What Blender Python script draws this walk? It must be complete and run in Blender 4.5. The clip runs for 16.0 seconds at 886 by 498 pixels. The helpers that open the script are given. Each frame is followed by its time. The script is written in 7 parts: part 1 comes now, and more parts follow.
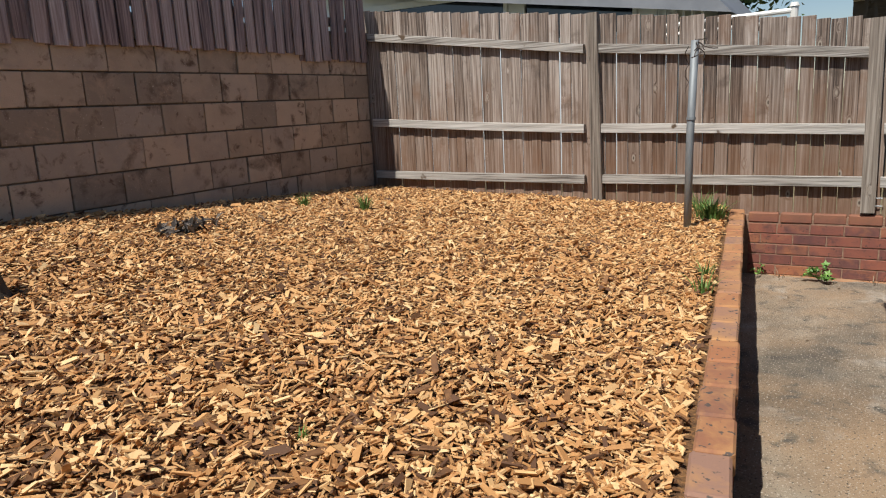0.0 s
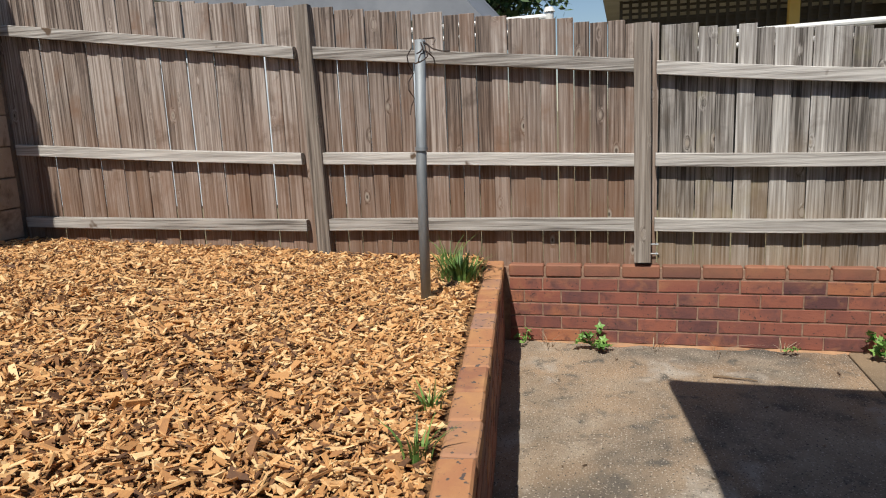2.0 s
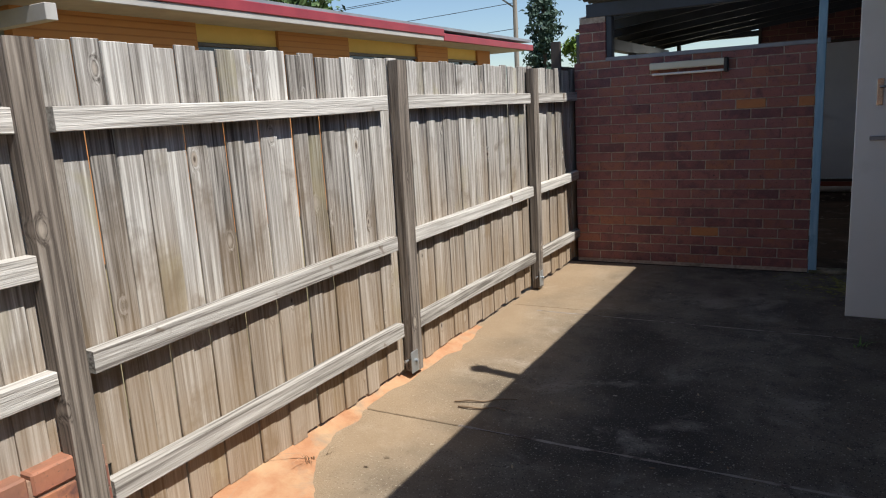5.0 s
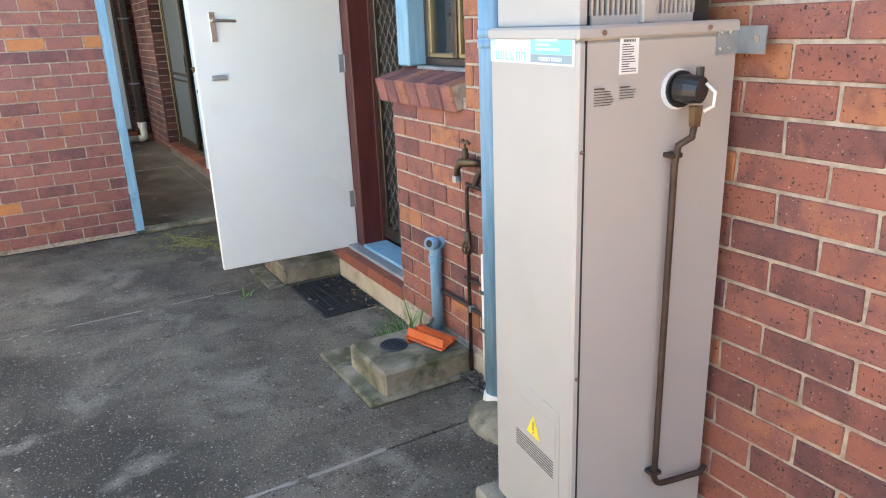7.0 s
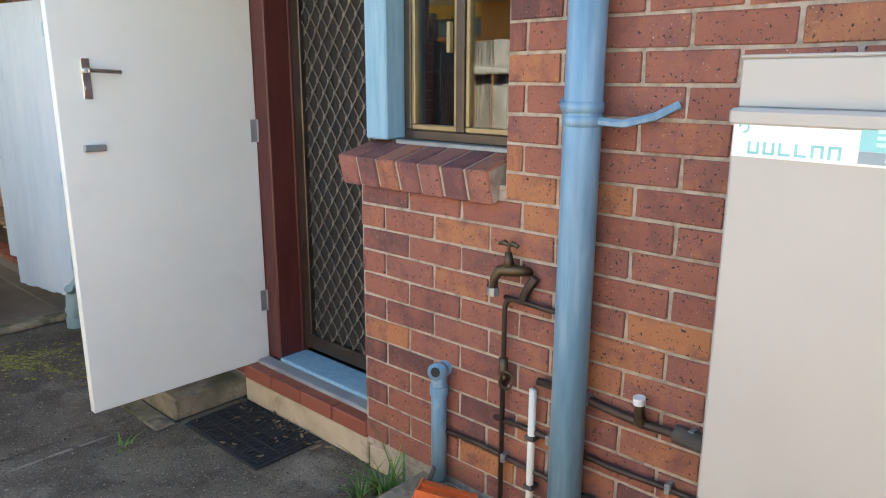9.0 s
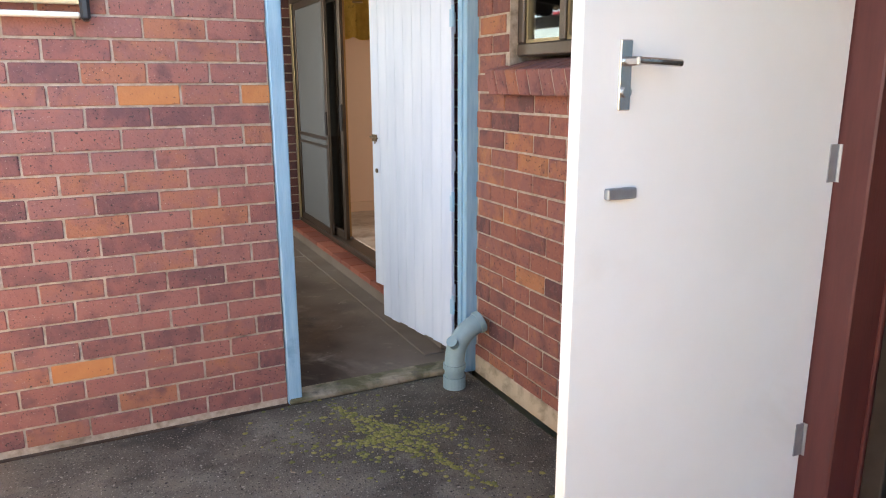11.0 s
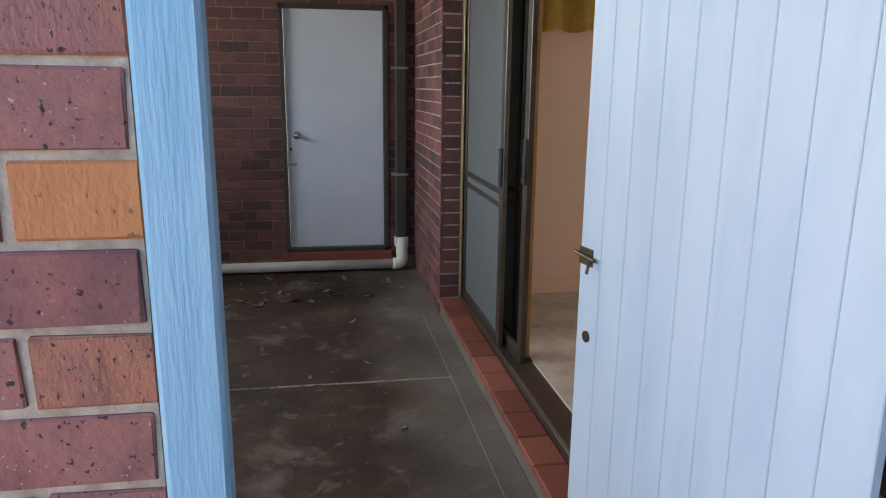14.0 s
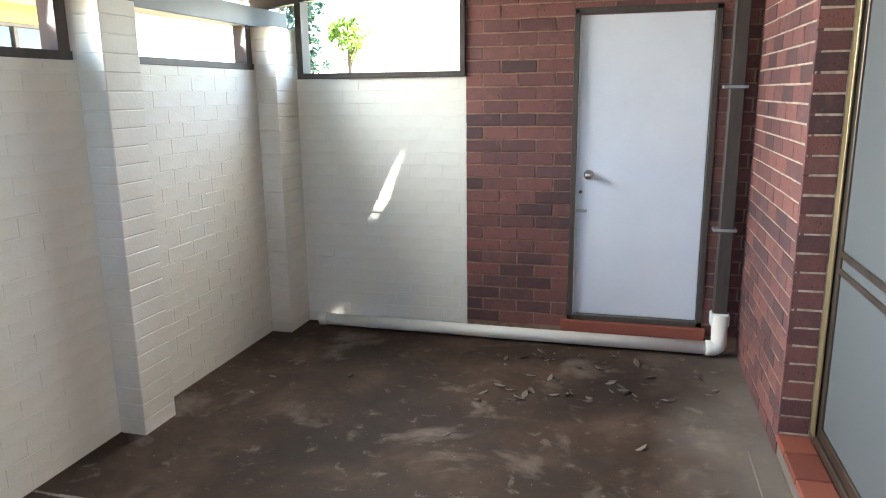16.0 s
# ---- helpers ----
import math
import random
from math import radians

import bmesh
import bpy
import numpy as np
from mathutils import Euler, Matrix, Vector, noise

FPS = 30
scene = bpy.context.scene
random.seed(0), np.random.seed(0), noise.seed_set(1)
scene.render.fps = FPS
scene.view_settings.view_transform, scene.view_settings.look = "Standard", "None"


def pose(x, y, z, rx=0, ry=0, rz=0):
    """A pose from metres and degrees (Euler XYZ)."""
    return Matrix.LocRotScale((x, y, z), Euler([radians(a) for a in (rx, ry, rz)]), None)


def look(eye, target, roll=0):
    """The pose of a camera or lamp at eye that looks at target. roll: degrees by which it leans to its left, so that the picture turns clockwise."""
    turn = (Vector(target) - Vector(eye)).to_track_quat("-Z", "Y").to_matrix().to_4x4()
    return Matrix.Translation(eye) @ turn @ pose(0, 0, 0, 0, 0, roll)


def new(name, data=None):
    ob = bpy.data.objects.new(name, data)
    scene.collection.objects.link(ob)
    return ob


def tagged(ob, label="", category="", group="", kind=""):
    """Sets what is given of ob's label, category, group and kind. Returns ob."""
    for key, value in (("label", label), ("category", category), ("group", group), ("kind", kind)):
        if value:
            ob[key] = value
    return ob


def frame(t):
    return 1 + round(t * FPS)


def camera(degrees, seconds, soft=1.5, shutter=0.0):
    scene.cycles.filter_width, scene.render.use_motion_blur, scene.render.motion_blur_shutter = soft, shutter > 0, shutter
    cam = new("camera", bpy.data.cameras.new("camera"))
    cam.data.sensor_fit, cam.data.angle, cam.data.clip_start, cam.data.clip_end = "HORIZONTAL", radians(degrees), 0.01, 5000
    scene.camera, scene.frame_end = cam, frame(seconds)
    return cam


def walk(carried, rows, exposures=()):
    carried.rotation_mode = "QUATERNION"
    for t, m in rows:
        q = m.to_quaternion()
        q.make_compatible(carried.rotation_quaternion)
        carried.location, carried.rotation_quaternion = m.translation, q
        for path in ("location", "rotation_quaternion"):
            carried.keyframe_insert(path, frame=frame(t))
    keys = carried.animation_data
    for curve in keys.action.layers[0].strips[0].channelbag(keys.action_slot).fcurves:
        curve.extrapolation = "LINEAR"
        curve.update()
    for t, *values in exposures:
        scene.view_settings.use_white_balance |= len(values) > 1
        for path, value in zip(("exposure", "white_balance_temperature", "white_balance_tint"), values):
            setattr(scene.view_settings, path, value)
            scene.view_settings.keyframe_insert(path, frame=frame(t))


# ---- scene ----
cam = camera(64.5, 16.0, soft=1.1)
PATH = [
    (0, (3.274, -6.845, 1.522), (1.602, -7.866, 1.121), -3.0),
    (0.5, (2.823, -6.852, 1.499), (1.053, -7.692, 1.101), -2.8),
    (1, (2.362, -6.894, 1.483), (0.533, -7.603, 1.094), -2.6),
    (1.5, (1.916, -6.916, 1.496), (0.05, -7.522, 1.108), -2.3),
    (2, (1.503, -6.937, 1.511), (-0.397, -7.434, 1.132), -2.5),
    (2.5, (1.056, -7.011, 1.55), (-0.884, -7.335, 1.188), -2.5),
    (3, (0.603, -6.99, 1.563), (-1.366, -7.077, 1.222), -2.5),
    (3.5, (0.212, -7.001, 1.567), (-1.744, -6.729, 1.248), -2.4),
    (4, (-0.154, -6.928, 1.598), (-1.972, -6.157, 1.282), -2.6),
    (4.5, (-0.523, -6.77, 1.597), (-2.006, -5.465, 1.283), -2.7),
    (4.7, (-0.65, -6.708, 1.584), (-1.932, -5.208, 1.258), -2.8),
    (6.8, (-1.468, -5.889, 1.495), (-0.641, -4.173, 0.885), -2.7),
    (7, (-1.502, -5.796, 1.485), (-0.558, -4.142, 0.872), -2.3),
    (7.5, (-1.543, -5.521, 1.502), (-0.346, -4.03, 0.915), -1.3),
    (8, (-1.625, -5.265, 1.519), (-0.219, -3.946, 0.986), -0.5),
    (8.5, (-1.677, -4.985, 1.53), (-0.172, -3.765, 1.033), 0.1),
    (9, (-1.689, -4.68, 1.513), (-0.251, -3.371, 1.043), 0.2),
    (9.5, (-1.731, -4.3, 1.502), (-0.443, -2.839, 1.047), 0.1),
    (10, (-1.771, -3.904, 1.501), (-0.656, -2.305, 1.053), -0.1),
    (10.2, (-1.76, -3.751, 1.483), (-0.714, -2.106, 1.035), -0.3),
    (12.3, (-1.301, -2.034, 1.566), (-0.624, -0.211, 1.099), 1.0),
    (12.5, (-1.249, -1.868, 1.574), (-0.59, -0.037, 1.113), 1.0),
    (13, (-1.06, -1.497, 1.573), (-0.411, 0.34, 1.121), 0.6),
    (13.5, (-0.884, -1.128, 1.559), (-0.342, 0.742, 1.1), 0.6),
    (14, (-0.784, -0.708, 1.558), (-0.451, 1.213, 1.109), 0.6),
    (14.5, (-0.682, -0.37, 1.561), (-0.73, 1.585, 1.143), 0.8),
    (15, (-0.705, -0.047, 1.62), (-1.14, 1.856, 1.186), 0.3),
    (15.5, (-0.744, 0.283, 1.675), (-1.329, 2.147, 1.249), -0.4),
    (16, (-0.722, 0.608, 1.695), (-1.227, 2.493, 1.261), -0.7),
]
walk(cam, [(t, look(eye, target, roll)) for t, eye, target, roll in PATH],
     exposures=[(0.0, 0.1, 6400, 10), (3.5, 0.14, 6300, 10), (4.7, 0.34, 6200, 10), (6.8, 3.85, 6500, -1), (8.0, 3.8, 6550, -1), (8.5, 3.62, 6650, 0), (9.0, 3.42, 6800, 1),
                (9.5, 3.72, 6950, 4), (10.2, 3.86, 7050, 8), (12.3, 3.8, 7350, 11), (13.0, 3.65, 7000, 10), (13.5, 3.6, 6650, 8), (14.0, 3.5, 6100, 6), (14.5, 3.6, 5700, 4),
                (15.0, 4.9, 6100, 5), (15.5, 4.85, 6200, 5), (16.0, 4.85, 6200, 5)])

# ---- light ----
SUN_EL, SHADOW = 57.0, Vector((-1.0, 0.16, 0.0)).normalized()
world = bpy.data.worlds.new("sky")
scene.world = world
world.use_nodes = True
wn = world.node_tree.nodes
sky = wn.new("ShaderNodeTexSky")
sky.sky_type = "NISHITA"
sky.sun_disc = False
sky.sun_elevation = radians(SUN_EL)
sky.sun_rotation = math.atan2(-SHADOW.x, -SHADOW.y)
sky.air_density, sky.dust_density, sky.ozone_density = 1.0, 0.25, 2.2
wn["Background"].inputs["Strength"].default_value = 0.076
world.node_tree.links.new(sky.outputs["Color"], wn["Background"].inputs["Color"])
sun = new("sun", bpy.data.lights.new("sun", "SUN"))
sun.data.energy, sun.data.angle, sun.data.color = 4.9, radians(0.53), (1.0, 0.95, 0.87)
sun.matrix_world = look((0, 0, 0), tuple(SHADOW * math.cos(radians(SUN_EL)) + Vector((0, 0, -math.sin(radians(SUN_EL))))))

# daylight entering at the open wall tops of the breezeway
for y0, y1, wide in ((0.3, 1.05, 1.0), (1.5, 3.3, 1.0), (3.72, 4.92, 1.0)):
    lamp = new("daylight", bpy.data.lights.new("daylight", "AREA"))
    lamp.data.shape, lamp.data.size, lamp.data.size_y = "RECTANGLE", y1 - y0, 0.11
    lamp.data.energy, lamp.data.color = 11.0 * (y1 - y0) * 0.11, (1.0, 0.97, 0.93)
    lamp.data.spread = radians(105)
    lamp.matrix_world = look((-3.255, (y0 + y1) / 2, 2.075), (0.0, (y0 + y1) / 2, 1.3))
lamp = new("daylight", bpy.data.lights.new("daylight", "AREA"))
lamp.data.shape, lamp.data.size, lamp.data.size_y = "RECTANGLE", 1.08, 0.2
lamp.data.energy, lamp.data.color = 4.5 * 1.08 * 0.2, (1.0, 0.98, 0.95)
lamp.data.spread = radians(105)
lamp.matrix_world = look((-2.42, 5.4, 2.27), (-2.0, 2.5, 0.6))

# ---- materials ----


def surface(name, colours, rough=0.8, scale=8.0, stretch=(1, 1, 1), detail=6.0, bump=0.2, bump_scale=60.0, metal=0.0,
            by="", spread=0.0, vary=1.0, spots=None, stains=None, coat=0.0, spec=0.5, emit=None, depth=0.004, drift=None, knots=False):
    """A procedural surface. colours: a ramp along a noise; by: object or island gives each piece its own tone;
    spots: (colour, scale, share) fine specks; stains: (colour, scale, low, high) broad patches;
    drift: (colour, axis, from, to, share) weathering or painted light that gathers towards one side; knots: knots in
    timber."""
    m = bpy.data.materials.new(name)
    m.use_nodes = True
    nt = m.node_tree
    n, ln = nt.nodes, nt.links.new
    bsdf = n["Principled BSDF"]
    co = n.new("ShaderNodeTexCoord")
    mp = n.new("ShaderNodeMapping")
    mp.inputs["Scale"].default_value = stretch
    rnd = None
    if by == "object":
        rnd = n.new("ShaderNodeObjectInfo").outputs["Random"]
    elif by == "island":
        rnd = n.new("ShaderNodeNewGeometry").outputs["Random Per Island"]
    if rnd is not None:
        off = n.new("ShaderNodeVectorMath")
        off.operation = "MULTIPLY_ADD"
        mul = n.new("ShaderNodeCombineXYZ")
        for k, f in zip("XYZ", (37.0, 91.0, 53.0)):
            sc = n.new("ShaderNodeMath")
            sc.operation = "MULTIPLY"
            ln(rnd, sc.inputs[0])
            sc.inputs[1].default_value = f
            ln(sc.outputs[0], mul.inputs[k])
        ln(co.outputs["Object"], off.inputs[0])
        off.inputs[1].default_value = (1, 1, 1)
        ln(mul.outputs[0], off.inputs[2])
        base = off.outputs[0]
    else:
        base = co.outputs["Object"]
    ln(base, mp.inputs["Vector"])
    knot = None
    if knots:
        vm = n.new("ShaderNodeMapping")
        vm.inputs["Scale"].default_value = (0.01, 6.0, 3.0)
        ln(base, vm.inputs["Vector"])
        vo = n.new("ShaderNodeTexVoronoi")
        vo.inputs["Scale"].default_value = 1.0
        ln(vm.outputs[0], vo.inputs["Vector"])
        knot = vo.outputs["Distance"]
        swirl = n.new("ShaderNodeMapRange")
        swirl.inputs["From Min"].default_value, swirl.inputs["From Max"].default_value = 0.0, 0.22
        swirl.inputs["To Min"].default_value, swirl.inputs["To Max"].default_value = 1.3, 0.0
        swirl.interpolation_type = "SMOOTHERSTEP"
        ln(knot, swirl.inputs["Value"])
        ad = n.new("ShaderNodeVectorMath")
        ad.operation = "ADD"
        ln(mp.outputs[0], ad.inputs[0])
        ln(swirl.outputs[0], ad.inputs[1])
        grain = ad.outputs[0]
    else:
        grain = mp.outputs[0]
    nz = n.new("ShaderNodeTexNoise")
    nz.inputs["Scale"].default_value, nz.inputs["Detail"].default_value = scale, detail
    nz.inputs["Roughness"].default_value = 0.6
    ln(grain, nz.inputs["Vector"])
    ramp = n.new("ShaderNodeValToRGB")
    el = ramp.color_ramp.elements
    while len(el) < len(colours):
        el.new(0.5)
    lo, hi = (0.32, 0.68) if rnd is None else (0.06, 0.94)
    for k, c in enumerate(colours):
        el[k].position = lo + (hi - lo) * k / max(1, len(colours) - 1)
        el[k].color = (*c, 1)
    if rnd is None:
        ln(nz.outputs["Fac"], ramp.inputs["Fac"])
    else:
        mix = n.new("ShaderNodeMath")
        mix.operation = "MULTIPLY_ADD"
        ln(nz.outputs["Fac"], mix.inputs[0])
        mix.inputs[1].default_value = spread
        shift = n.new("ShaderNodeMath")
        shift.operation = "MULTIPLY_ADD"
        ln(rnd, shift.inputs[0])
        shift.inputs[1].default_value = vary
        shift.inputs[2].default_value = (1 - vary) / 2 - spread / 2
        ln(shift.outputs[0], mix.inputs[2])
        ln(mix.outputs[0], ramp.inputs["Fac"])
    col = ramp.outputs["Color"]

    def over(colour, fac):
        nonlocal col
        mx = n.new("ShaderNodeMix")
        mx.data_type = "RGBA"
        ln(fac, mx.inputs["Factor"])
        ln(col, mx.inputs["A"])
        mx.inputs["B"].default_value = (*colour, 1)
        col = mx.outputs["Result"]

    def band(src, low, high):
        r = n.new("ShaderNodeMapRange")
        r.inputs["From Min"].default_value, r.inputs["From Max"].default_value = low, high
        ln(src, r.inputs["Value"])
        return r.outputs[0]

    for st in (stains or ()):
        z2 = n.new("ShaderNodeTexNoise")
        z2.inputs["Scale"].default_value, z2.inputs["Detail"].default_value = st[1], 5.0
        z2.inputs["Roughness"].default_value = 0.62
        z2.inputs["Distortion"].default_value = 0.4
        ln(base, z2.inputs["Vector"])
        over(st[0], band(z2.outputs["Fac"], st[2], st[3]))
    for sp in (spots or ()):
        v = n.new("ShaderNodeTexNoise")
        v.inputs["Scale"].default_value, v.inputs["Detail"].default_value = sp[1], 2.0
        ln(base, v.inputs["Vector"])
        over(sp[0], band(v.outputs["Fac"], sp[2], sp[2] + 0.06))
    if drift:
        gp = n.new("ShaderNodeNewGeometry")
        sx = n.new("ShaderNodeSeparateXYZ")
        ln(gp.outputs["Position"], sx.inputs[0])
        dz = n.new("ShaderNodeTexNoise")
        dz.inputs["Scale"].default_value, dz.inputs["Detail"].default_value = 1.7, 7.0
        ln(base, dz.inputs["Vector"])
        wob = n.new("ShaderNodeMath")
        wob.operation = "MULTIPLY_ADD"
        ln(dz.outputs["Fac"], wob.inputs[0])
        wob.inputs[1].default_value = 1.5 * (drift[3] - drift[2])
        ln(sx.outputs[drift[1]], wob.inputs[2])
        dr = n.new("ShaderNodeMapRange")
        mid = 0.75 * (drift[3] - drift[2])
        dr.inputs["From Min"].default_value, dr.inputs["From Max"].default_value = drift[2] + mid, drift[3] + mid
        dr.inputs["To Max"].default_value = drift[4]
        ln(wob.outputs[0], dr.inputs["Value"])
        over(drift[0], dr.outputs[0])
    if knots:
        over((0.33, 0.28, 0.225), band(knot, 0.115, 0.07))
        over((0.08, 0.055, 0.04), band(knot, 0.06, 0.035))
    ln(col, bsdf.inputs["Base Color"])
    bsdf.inputs["Metallic"].default_value = metal
    bsdf.inputs["Coat Weight"].default_value = coat
    bsdf.inputs["Specular IOR Level"].default_value = spec
    rr = n.new("ShaderNodeMapRange")
    rr.inputs["To Min"].default_value, rr.inputs["To Max"].default_value = max(0.02, rough - 0.12), min(1.0, rough + 0.1)
    ln(nz.outputs["Fac"], rr.inputs["Value"])
    ln(rr.outputs[0], bsdf.inputs["Roughness"])
    if bump:
        bz = n.new("ShaderNodeTexNoise")
        bz.inputs["Scale"].default_value, bz.inputs["Detail"].default_value = bump_scale, 5.0
        ln(mp.outputs[0], bz.inputs["Vector"])
        bp = n.new("ShaderNodeBump")
        bp.inputs["Strength"].default_value, bp.inputs["Distance"].default_value = bump, depth
        ln(bz.outputs["Fac"], bp.inputs["Height"])
        ln(bp.outputs["Normal"], bsdf.inputs["Normal"])
    if emit:
        bsdf.inputs["Emission Color"].default_value = (*emit[0], 1)
        bsdf.inputs["Emission Strength"].default_value = emit[1]
    return m


def glass(name, tint, gloss=0.12):
    m = bpy.data.materials.new(name)
    m.use_nodes = True
    n, ln = m.node_tree.nodes, m.node_tree.links.new
    n.remove(n["Principled BSDF"])
    tr, gl, mx, fr = (n.new("ShaderNodeBsdfTransparent"), n.new("ShaderNodeBsdfGlossy"), n.new("ShaderNodeMixShader"), n.new("ShaderNodeFresnel"))
    tr.inputs["Color"].default_value = (*tint, 1)
    gl.inputs["Roughness"].default_value = 0.015
    fr.inputs["IOR"].default_value = 1.5 + gloss * 4
    ln(fr.outputs[0], mx.inputs["Fac"])
    ln(tr.outputs[0], mx.inputs[1])
    ln(gl.outputs[0], mx.inputs[2])
    ln(mx.outputs[0], n["Material Output"].inputs["Surface"])
    return m


